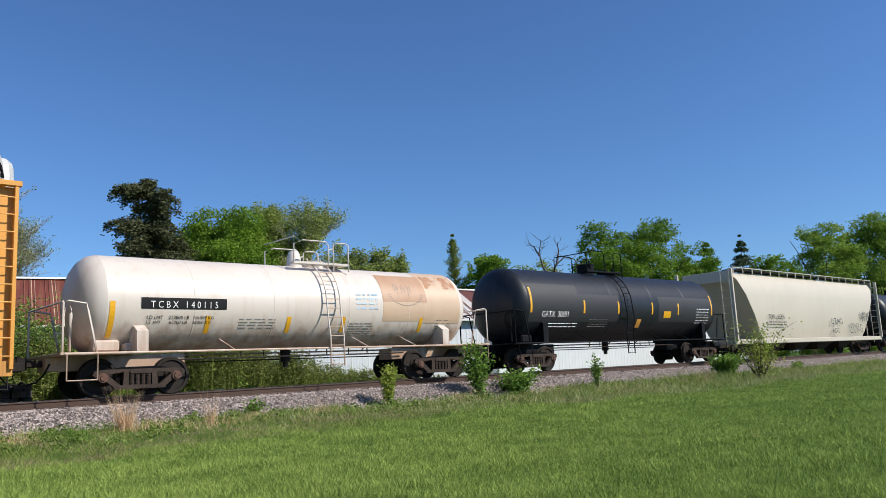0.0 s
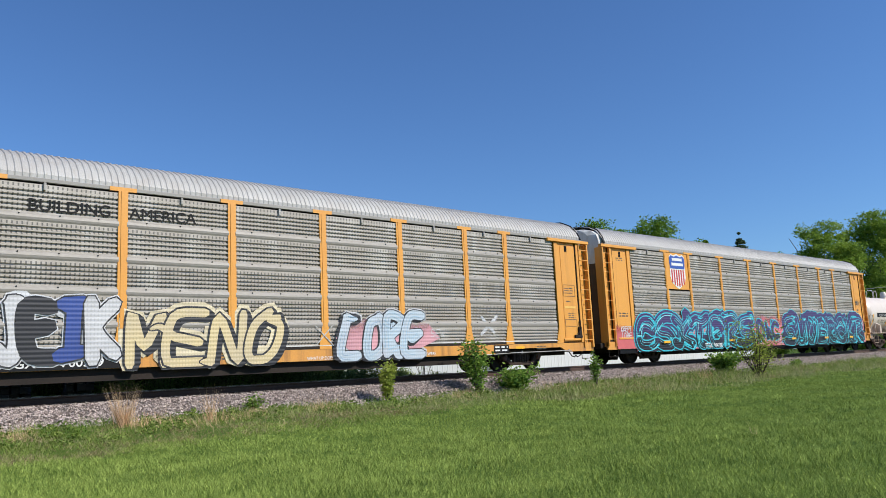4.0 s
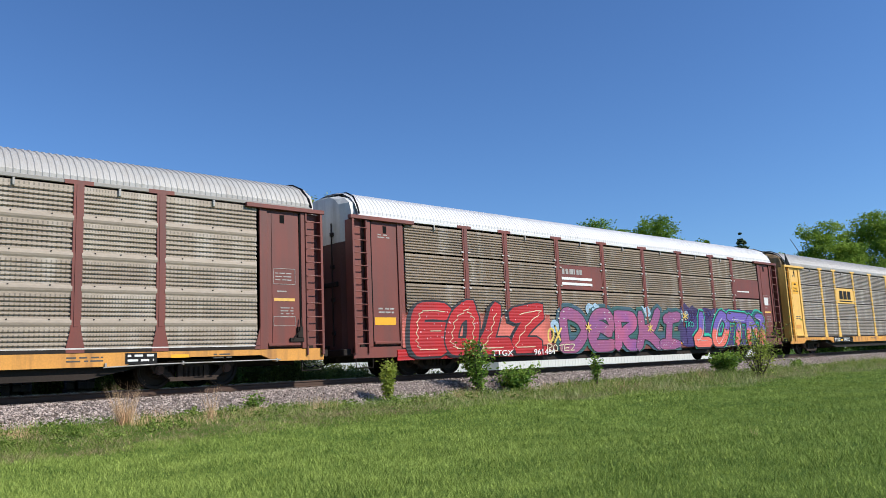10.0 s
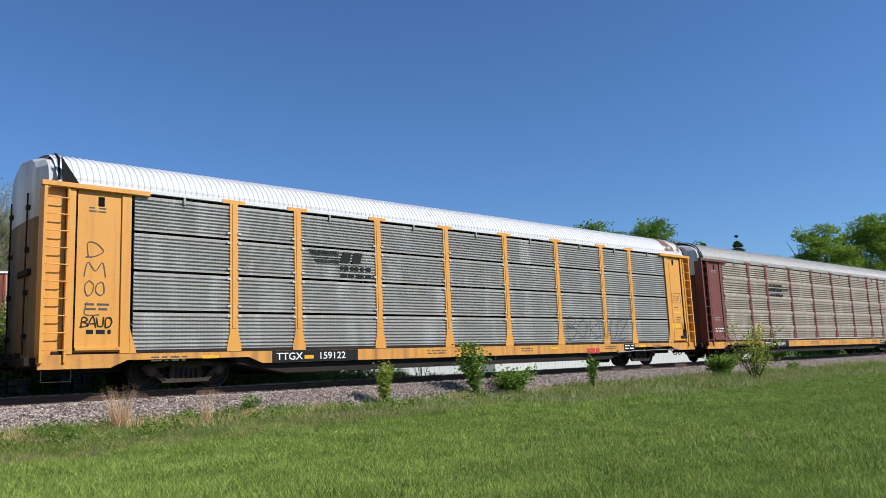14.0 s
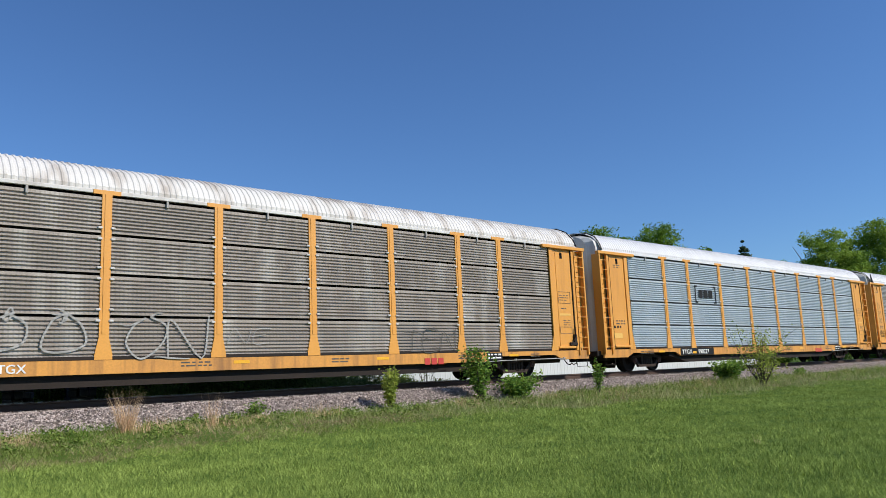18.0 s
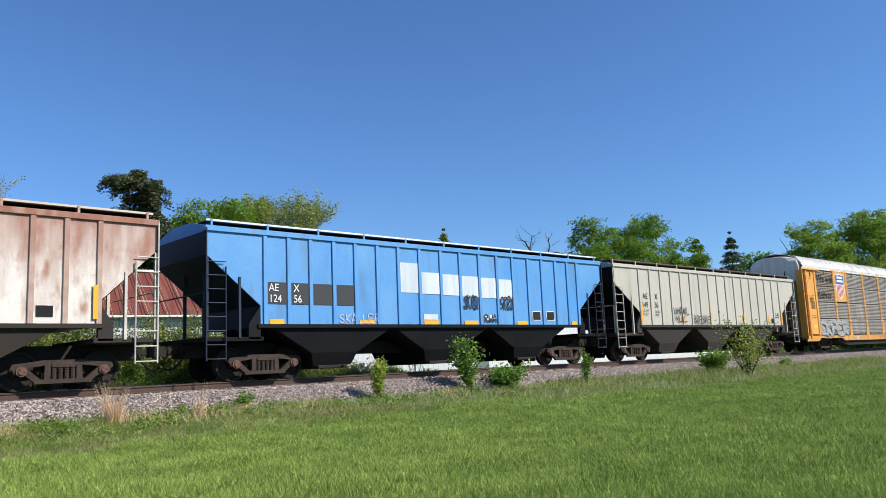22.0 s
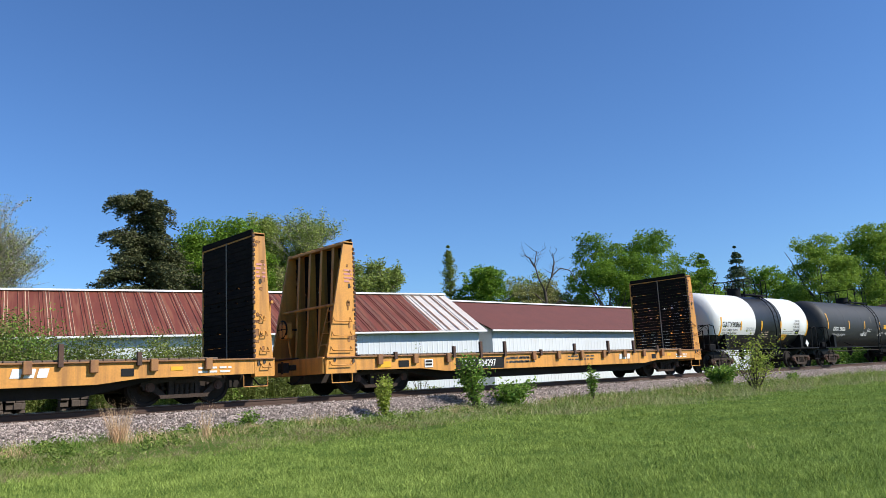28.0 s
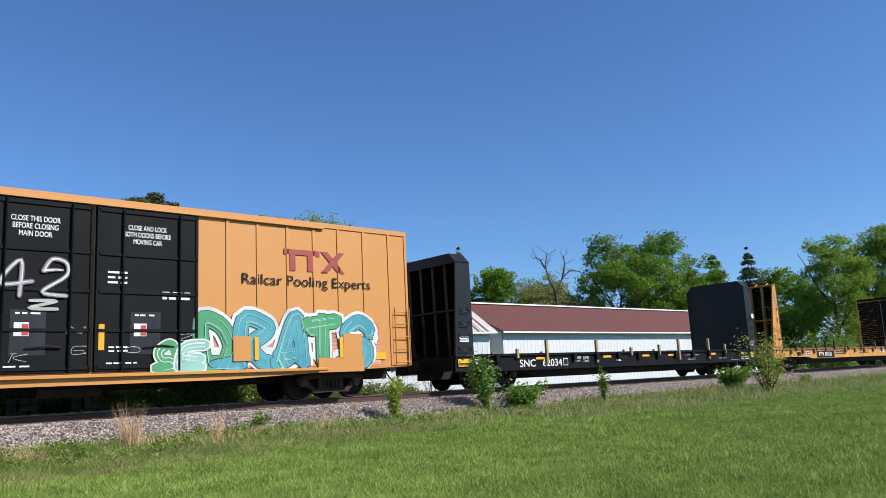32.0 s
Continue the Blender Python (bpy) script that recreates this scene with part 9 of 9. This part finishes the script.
    web = Shape().prism([(S(x_in + .05), 1.1), (S(x_in + .42), 1.1), (S(x_in + tw - .06), peak - .1), (S(x_in + .05), peak - .1)][::e], -.015, .015)
    web.loft([[(S(x_in + .42 + q), y, 1.1) for y, q in ((-.06, 0), (.06, 0), (.06, .02), (-.06, .02))], [(S(x_in + tw - .06 + q), y, peak - .1) for y, q in ((-.06, 0), (.06, 0), (.06, .02), (-.06, .02))]])
    web = web.mesh("brace", paint)
    for y in (-.95, -.32, .32, .95):
        part("brace", web, c, loc=(0, y, 0))
    part("back_girder", Shape().tube([(S(x_in + .52), -1.5, 2.62), (S(x_in + .52), 1.5, 2.62)], .045, 8).mesh("back_girder", paint, 50), c)
    if e < 0:
        w = Shape().loft([[(S(b + .02) + .02 * q, .75 + (.27 + .02 * q) * math.cos(6.28319 * k / 20), 2.05 + (.27 + .02 * q) * math.sin(6.28319 * k / 20)) for q in (-1, 1)] for k in range(21)], False, True)
        w.tube([(S(b + .02), .48, 2.05), (S(b + .02), 1.02, 2.05)], .015, 5).tube([(S(b + .02), .75, 1.78), (S(b + .02), .75, 2.32)], .015, 5).tube([(S(x_in + .5), .75, 2.05), (S(b + .05), .75, 2.05)], .03, 6)
        part("brake_wheel", w.mesh("brake_wheel", M_STEEL, 50), c)
        part("brake_housing", Shape().cbox(S(b - .12) - .14, S(b - .12) + .1, .5, .98, 1.75, 2.25, .05).tube([(S(b - .15), .7, 1.75), (S(b - .2), .6, 1.15)], .03, 6).mesh("brake_housing", paint if planks else M_STEEL), c)
        part("brake_platform", Shape().cbox(S(b) - .12, S(b) + .16, .1, 1.4, 1.12, 1.16, .01).mesh("brake_platform", M_STAKE_R if planks else M_STEEL), c)
    # ladder behind the wall, grab irons on the near side plate
    if planks:
        s = Shape()
        for q in (-1.42, -1.06):
            s.tube([(S(b - .02), q, .95), (S(x_in + .5), q, 2.62)], .02, 6)
        lad = part("ladder", s.mesh("ladder", ladder_m or paint, 60), c)
        for k in range(5):
            u = (.1 + k * .2)
            x, z = b - .02 + (x_in + .52 - b) * u, .95 + 1.67 * u
            part("rung", Shape().tube([(S(x), -1.42, z), (S(x), -1.06, z)], .015, 6).mesh("rung", ladder_m or paint, 60), lad)
    for k in range(4 if planks else 5):
        z = .85 + k * .42
        x0, x1 = x_in + .12, b - .14 - .05 * k
        s = Shape().tube([(S(x0), -1.57, z + .12), (S(x0), -1.66, z), (S(x1), -1.66, z), (S(x1), -1.57, z + .12)], .016, 6)
        part("grab_iron", s.mesh("grab_iron", ladder_m or paint, 60), c)


def flat_car(at, half, label, paint, deck, number, stake_m, planks=True, number_x=-5.85, print_m=None, stakes=(), low_z=.57, flange_m=None, end_z=.7):
    c = new_car("bulkhead_flat_car", label, "flat car", at, half, half - 2.3)
    y0 = SIDE + .04
    for y in (y0, -y0 - .1):
        part("side_sill", Shape().prism([(-half, end_z), (-half, 1.08), (half, 1.08), (half, end_z), (half - 3.6, end_z - .02), (half - 4.6, low_z), (-half + 4.6, low_z), (-half + 3.6, end_z - .02)], y, y + .1).mesh("side_sill", paint), c)
    part("sill_flange", Shape().cbox(-half, half, y0 - .07, y0 + .02, 1.06, 1.1, .008).mesh("sill_flange", flange_m or paint), c)
    deck_me = Shape().cbox(-.12, .12, -1.52, 1.5, 1.0, 1.15, .012).mesh("deck_plank", deck)
    n = int((2 * half - 2.7) / .26)
    for k in range(n):
        part("deck_plank", deck_me, c, loc=(-half + 1.36 + k * .26, 0, 0))
    s = Shape().cbox(-half, half, -.4, .4, .36, 1.0, .02)
    s.prism([(-half + 3.2, .62), (-half + 4.8, .3), (half - 4.8, .3), (half - 3.2, .62), (half - 3.2, 1.0), (-half + 3.2, 1.0)], -1.2, 1.2)
    part("underframe", s.mesh("underframe", M_STEEL), c)
    pocket = Shape().cbox(-.09, .09, y0 - .11, y0 + .0, .84, 1.13, .01).mesh("stake_pocket", flange_m or paint)
    for k in range(13):
        x = -half + 1.9 + k * (2 * half - 3.8) / 12
        if not number_x - .3 < x < number_x + 2.6:
            part("stake_pocket", pocket, c, loc=(x, 0, 0))
    for x, h in stakes:
        part("stake", Shape().cbox(x - .055, x + .055, y0 - .1, y0 - .01, .74 if stake_m is M_STAKE and h > .4 else .98, 1.1 + h, .006).mesh("stake", stake_m), c)
        part("stake", Shape().cbox(x + .3, x + .38, 1.45, 1.55, .8, 1.1 + h * .5, .006).mesh("stake", stake_m), c)
    for e in (-1, 1):
        part("end_sill", Shape().cbox(e * half - .06, e * half + .06, -1.5, 1.5, .62, 1.1, .02).mesh("end_sill", paint), c)
        s = Shape()
        for x in (half - .9, half - .2):
            s.tube([(e * x, y0, .66), (e * x, y0, .36)], .014, 5)
        s.tube([(e * (half - .9), y0, .36), (e * (half - .2), y0, .36)], .014, 5)
        part("sill_step", s.mesh("sill_step", paint, 60), c)
    return c


def build_flats():
    y = SIDE + .035
    st = ((-7.75, .1), (-5.31, .25), (-4.07, .4), (-2.89, .4), (-1.0, .1), (.96, .3), (3.1, .4), (4.85, .4), (6.6, .2))
    for at, num in ((-317.5, "TTPX  804297"), (-339.65, "TTPX  804538")):
        c = flat_car(at, 10.25, "yellow bulkhead flat car with black timber end walls", M_YEL_OLD, M_DECK, num, M_STAKE_R, number_x=-5.1, stakes=st, flange_m=M_RUST_EDGE)
        for e in (-1, 1):
            bulkhead(c, e, 10.25, M_YEL_OLD, M_PLANK, t0=.52 if e > 0 else 1.0)
        plate(c, -5.2, -2.92, .6, .97, M_PRINT_K, y - .004, "number_panel", "black panel behind white lettering")
        lettering(num, .31, M_PRINT_W, c, (-5.02, y - .022, .68), "car_number", .9, bold=.003)
        bars(c, -2.8, y - .006, .88, 1.5, 2, M_SHADOWED, .06, .13, 101)
        bars(c, .6, y - .006, .9, 1.6, 2, M_SHADOWED, .05, .12, 102)
        block_emblem(c, 3.85, .77, .8, .2, M_PRINT_W, y - .002, .25)
        bars(c, 8.1, y - .006, .86, .9, 2, M_PRINT_W, .05, .1, 107)
        plate(c, -8.4, -7.9, .74, .92, M_ORANGE, y - .004, "reflector")
        plate(c, -7.6, -7.2, .74, .94, M_PRINT_K, y - .004, "consignment_panel")
        plate(c, 6.2, 6.5, .74, .92, M_PRINT_K, y - .004, "consignment_panel")
        plate(c, 7.4, 7.7, .84, .94, M_ORANGE, y - .004, "reflector")
        plate(c, -6.55, -6.2, .7, .95, M_PRINT_W, y - .004, "data_panel")
        bars(c, -6.52, y - .02, .86, .3, 2, M_PRINT_K, .06, .1, 105)
        bars(c, -2.6, y - .006, .9, 1.0, 2, M_SHADOWED, .07, .14, 106)
    st = ((-7.2, .2), (-5.65, .5), (-2.75, .5), (-.5, .2), (1.5, .3), (3.0, .55), (5.45, .55), (6.9, .3))
    c = flat_car(-361.7, 10.1, "black bulkhead flat car with plain steel end walls", M_BLACK, M_BLACK, "", M_STAKE, number_x=-7.3, stakes=st, end_z=.58, low_z=.56)
    for e in (-1, 1):
        bulkhead(c, e, 10.1, M_SATIN, M_SATIN, False, t0=.64 if e > 0 else .8, tw=.46 if e > 0 else .56)
    lettering("SNC   62034", .36, M_PRINT_W, c, (-7.08, y - .012, .67), "car_number", 1.2, bold=.012)
    lettering("LD LMT   212400\nLT WT     73600", .13, M_PRINT_W, c, (-4.1, y - .012, .9), "weight_lettering", .95)
    plate(c, -4.72, -4.46, .68, .94, M_PRINT_W, y - .004, "data_panel")
    plate(c, -4.69, -4.49, .71, .91, M_PRINT_K, y - .018, "data_panel")
    for x in (-6.2, -2.3, .3, 2.2, 5.6, 8.2):
        plate(c, x, x + .5, .92, 1.0, M_ORANGE, y - .004, "reflector")
    plate(c, -10.0, -9.5, .75, 1.0, M_ORANGE, SIDE - .012, "reflector")
    plate(c, 9.3, 9.6, .75, 1.0, M_ORANGE, SIDE - .012, "reflector")
    bars(c, -1.5, y - .006, .78, .4, 1, M_PRINT_W, .08, .12, 104)
    bars(c, 3.5, y - .006, .92, 1.2, 1, M_GREY_TAG, .03, .07, 108)
    bars(c, 3.75, y - .006, .78, .6, 2, M_GREY_TAG, .022, .05, 109)
    bars(c, 6.35, y - .006, .74, .7, 1, M_GREY_TAG, .03, .07, 110)
    bars(c, 8.45, y - .006, .76, .75, 2, M_PRINT_W, .035, .08, 111)
    bars(c, 7.5, y - .006, .66, .8, 1, M_GREY_TAG, .02, .05, 112)
    bars(c, -8.9, y - .006, .66, .8, 1, M_GREY_TAG, .02, .05, 113)
    plate(c, 8.1, 8.25, .92, 1.02, M_PRINT_W, y - .004, "data_panel")
    plate(c, -9.2, -9.0, .8, .98, M_PRINT_W, y - .004, "data_panel")
    plate(c, -9.85, -9.45, 1.55, 1.72, M_PRINT_W, -1.575, "data_panel", "pale notice plate on the end wall")
    graffiti(c, 9.5, 1.25, .3, .32, "SOKZ", M_GREY_TAG, M_GREY_TAG, None, None, 114, .045, 0, -1.58)
    part("round_sign", Shape().tube([(9.9, -1.6, 2.75), (9.9, -1.63, 2.75)], .12, 16).mesh("round_sign", M_PRINT_W), c)


build_flats()


# ---- boxcar ----
G_PURPLE_GREY = spray("mauve_grey_spray", (.12, .095, .13), (.05, .045, .06), False)
G_HAZE_LOW = soft_edge(spray("salmon_overspray", (.80, .36, .26)), 1.2, 2.2)


def build_boxcar():
    h, y = 9.35, SIDE + .03
    M_Y = mat("orange_yellow_boxcar_paint", (0.57, 0.25, 0.062), 0.5, col2=(0.51, 0.22, 0.052), scale=0.4, grain_amt=0.08, streak=(0.5, 0.22, 0.1), streak_amt=0.25, streak_at=(0.55, 0.8), bump=0.05)
    c = new_car("boxcar", "orange-yellow boxcar with black plug doors and green graffiti", "boxcar", -383.0, h, h - 2.6)
    part("body", Shape().cbox(-h, h, y, -y, .82, 4.95, .03).mesh("body", M_Y), c)
    part("roof", Shape().prism([(-1.55, 4.9), (-1.55, 4.985), (-.8, 5.08), (.8, 5.08), (1.55, 4.985), (1.55, 4.9)], -h, h, "x").mesh("roof", M_Y), c)
    for yy in (SIDE, 1.5):
        part("top_chord", Shape().cbox(-h, h, yy, yy + .1, 4.85, 5.0, .01).mesh("top_chord", M_Y), c)
    part("side_sill", Shape().prism([(-h, .84), (h, .84), (h - 3.4, .72), (3.2, .62), (-3.2, .62), (-h + 3.4, .72)][::-1], SIDE, SIDE + .1).mesh("side_sill", M_Y), c)
    rib = Shape().cbox(-.045, .045, SIDE + .004, y + .01, .86, 4.86, .005).mesh("side_post", M_Y)
    for x in (3.33, 4.21, 5.12, 5.97, 6.8, 7.7, 8.65, 9.3):
        for e in (-1, 1):
            part("side_post", rib, c, loc=(e * x, 0, 0))
    for x0, x1 in ((-2.5, -.02), (.02, 2.52)):
        d = part("door", Shape().cbox(x0, x1, SIDE - .02, y + .02, .9, 4.8, .015).mesh("door", M_BLACK), c, label="black plug door")
        for x in (x0 + .62, x1 - .5):
            part("door_rod", Shape().tube([(x, SIDE - .07, .9), (x, SIDE - .07, 4.78)], .025, 6).mesh("door_rod", M_BLACK, 60), d)
        for z in (1.0, 1.85, 2.75, 3.65, 4.7):
            part("door_rib", Shape().cbox(x0 + .04, x1 - .04, SIDE - .05, SIDE - .015, z - .04, z + .04, .01).mesh("door_rib", M_BLACK), d)
        for x in (x0 + .05, x1 - .05):
            part("door_stile", Shape().cbox(x - .04, x + .04, SIDE - .05, SIDE - .015, .92, 4.78, .01).mesh("door_stile", M_BLACK), d)
    part("door_track", Shape().cbox(-5.0, 6.3, SIDE - .1, SIDE + .0, .78, .86, .01).mesh("door_track", M_Y), c)
    part("upper_track", Shape().cbox(-5.0, 6.3, SIDE - .06, SIDE + .0, 4.8, 4.86, .01).mesh("upper_track", M_Y), c)
    part("underframe", Shape().cbox(-h, h, -.35, .35, .5, .85, .02).box(-h + 3, h - 3, -1.45, 1.45, .68, .83).tube([(-1, -.9, .55), (.4, -.9, .55)], .2, 10).mesh("underframe", M_STEEL), c)
    lettering("CLOSE AND LOCK\nBOTH DOORS BEFORE\nMOVING CAR", .17, M_PRINT_W, c, (1.22, SIDE - .027, 4.28), "door_lettering", .66, align="CENTER", bold=.004)
    lettering("CLOSE THIS DOOR\nBEFORE CLOSING\nMAIN DOOR", .17, M_PRINT_W, c, (-1.28, SIDE - .027, 4.28), "door_lettering", .7, align="CENTER", bold=.004)
    lettering("Railcar Pooling Experts", .41, M_PRINT_K, c, (3.7, SIDE - .002, 3.12), "slogan", 1.1)
    bars(c, .3, SIDE - .027, 3.2, .45, 3, M_PRINT_W, .05, .12, 111)
    bars(c, 1.6, SIDE - .027, 2.75, .7, 2, M_PRINT_W, .06, .13, 112)
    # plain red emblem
    s = Shape().prism([(5.0, 4.15), (6.15, 4.15), (6.15, 4.0), (5.0, 4.0)], SIDE + .004, SIDE + .012)
    s.prism([(5.18, 4.0), (5.36, 4.0), (5.36, 3.55), (5.18, 3.55)], SIDE + .004, SIDE + .012).prism([(5.75, 4.0), (5.93, 4.0), (5.93, 3.55), (5.75, 3.55)], SIDE + .004, SIDE + .012)
    s.prism([(6.2, 4.15), (6.42, 4.15), (7.0, 3.55), (6.78, 3.55)], SIDE + .004, SIDE + .012).prism([(6.78, 4.15), (7.0, 4.15), (6.42, 3.55), (6.2, 3.55)], SIDE - .004, SIDE + .003)
    part("emblem", s.mesh("emblem", mat("dark_red_print", (.33, .05, .04), .5)), c, label="dark red block emblem")
    graffiti(c, 2.5, .7, 5.3, 1.55, "DRATS", (B_GREEN, B_TEAL, B_TEAL, B_GREEN, B_TEAL), B_BLACK, None, B_MINT, 113, .27, .05, SIDE - .024, wild=.8, rim=.018, floor=.8, halo=B_WHITE, lines=2, lines_m=B_MINT, spread=.12)
    for x0, x1, z0, z1 in ((3.45, 3.95, 1.08, 1.72), (6.0, 7.55, .72, 1.12), (6.85, 7.5, 1.12, 1.8)):
        plate(c, x0, x1, z0, z1, M_Y, SIDE - .055, "paint_patch", "fresh orange-yellow touch-up over the graffiti")
    for x in (4.05, 6.72):
        plate(c, x, x + .12, 1.1, 1.7, M_ORANGE, SIDE - .055, "reflector")
    graffiti(c, 1.35, .74, 1.3, .8, "SE", (B_GREEN, B_MINT), B_WHITE, None, None, 115, .3, .05, SIDE - .06, wild=1, rim=.04, floor=.8, lines=2, lines_m=B_WHITE)
    graffiti(c, 7.6, 1.1, .4, .4, "O", G_BLACK, G_BLACK, None, None, 116, .09, 0, SIDE - .01)
    for k, (x, z) in enumerate(((-2.3, 1.85), (-1.75, 1.15), (-.6, 1.75), (-.5, 1.3), (.7, 1.3), (1.5, 1.25), (2.0, 1.6))):
        graffiti(c, x, z, .42, .2, "SKNEOWZ"[k], G_ASH, G_ASH, None, None, 117 + k, .05, .1, SIDE - .03, wild=2)
    for x in (-1.72, .84):
        plate(c, x, x + .72, 1.3, 2.3, M_TANK_N, SIDE - .022, "lock_plate", "dark lock plate")
        plate(c, x + .08, x + .38, 1.72, 2.02, M_PRINT_W, SIDE - .032, "notice", "white and red notice")
        plate(c, x + .24, x + .37, 1.74, 1.98, M_RED, SIDE - .040, "notice")
        bars(c, x + .1, SIDE - .032, 2.2, .5, 1, M_PRINT_W, .04, .1, 301 + int(x * 10))
        part("door_handle", Shape().tube([(x + .3, SIDE - .05, 1.45), (x + .75, SIDE - .09, 1.5), (x + 1.05, SIDE - .06, 1.46)], .022, 6).mesh("door_handle", M_STEEL, 60), c)
    for x, z, w, n in ((-2.3, 2.12, .4, 2), (-2.3, 1.6, .4, 4), (.35, 1.45, .45, 2), (1.7, 1.4, .5, 2), (.3, 1.08, .7, 1), (-2.2, 1.05, .9, 1)):
        bars(c, x, SIDE - .027, z, w, n, M_PRINT_W, .035, .09, 320 + int(z * 100))
    part("pink_overspray", Shape().box(2.6, 8.2, SIDE + .012, SIDE + .014, .9, 2.6).mesh("pink_overspray", G_HAZE_LOW), c, label="thin pink overspray")
    graffiti(c, -2.05, 2.5, 1.5, 1.0, "42", B_ASH, G_PURPLE_GREY, None, None, 114, .06, 0, SIDE - .06, rim=.03, wild=.3, lines=2, lines_m=B_WHITE)
    graffiti(c, -1.4, 2.3, .6, .22, "Z", G_ASH, G_ASH, None, None, 119, .25, 0, SIDE - .06)
    plate(c, .12, .25, 1.4, 2.0, M_ORANGE, SIDE - .03, "reflector")
    plate(c, 7.1, 7.5, 1.55, 1.85, M_PRINT_W, SIDE - .045, "data_panel")
    plate(c, 7.9, 8.4, 1.05, 1.25, M_ORANGE, SIDE - .004, "reflector")
    for e in (-1, 1):
        s = Shape()
        for x in (h - .6, h - .05):
            s.tube([(e * x, SIDE - .06, .85), (e * x, SIDE - .06, 2.6)], .022, 6)
        l = part("ladder", s.mesh("ladder", M_Y, 60), c)
        rung = Shape().tube([(e * (h - .6), SIDE - .07, 0), (e * (h - .05), SIDE - .07, 0)], .015, 6).mesh("rung", M_Y, 60)
        for k in range(5):
            part("rung", rung, l, loc=(0, 0, .95 + k * .38))
        part("end_wall_rib", Shape().cbox(min(e * h, e * h + e * .05), max(e * h, e * h + e * .05), -1.4, 1.4, 2.0, 2.2, .02).mesh("end_wall_rib", M_Y), c)


build_boxcar()


# ---- motion of the train ----
SPEED = 12.15


def gone(t):
    """Metres that the train has run by t seconds."""
    return SPEED * t


def motions():
    for car, at in CARS:
        walk(car, [(k * 0.5, pose(at + gone(k * 0.5), TRACK_Y, 0)) for k in range(65)])
    # all wheelsets roll alike; those in the same place on their truck share one set of keys
    for q, wheels in WHEELS.items():
        walk(wheels[0], [(k / FPS, Matrix.Translation((q * .889, 0, .457)) @ Matrix.Rotation((gone(k / FPS) / .457) % math.tau, 4, "Y")) for k in range(32 * FPS + 1)])
        for w in wheels[1:]:
            w.rotation_mode = "QUATERNION"
            keys = w.animation_data_create()
            keys.action = wheels[0].animation_data.action
            keys.action_slot = wheels[0].animation_data.action_slot


motions()
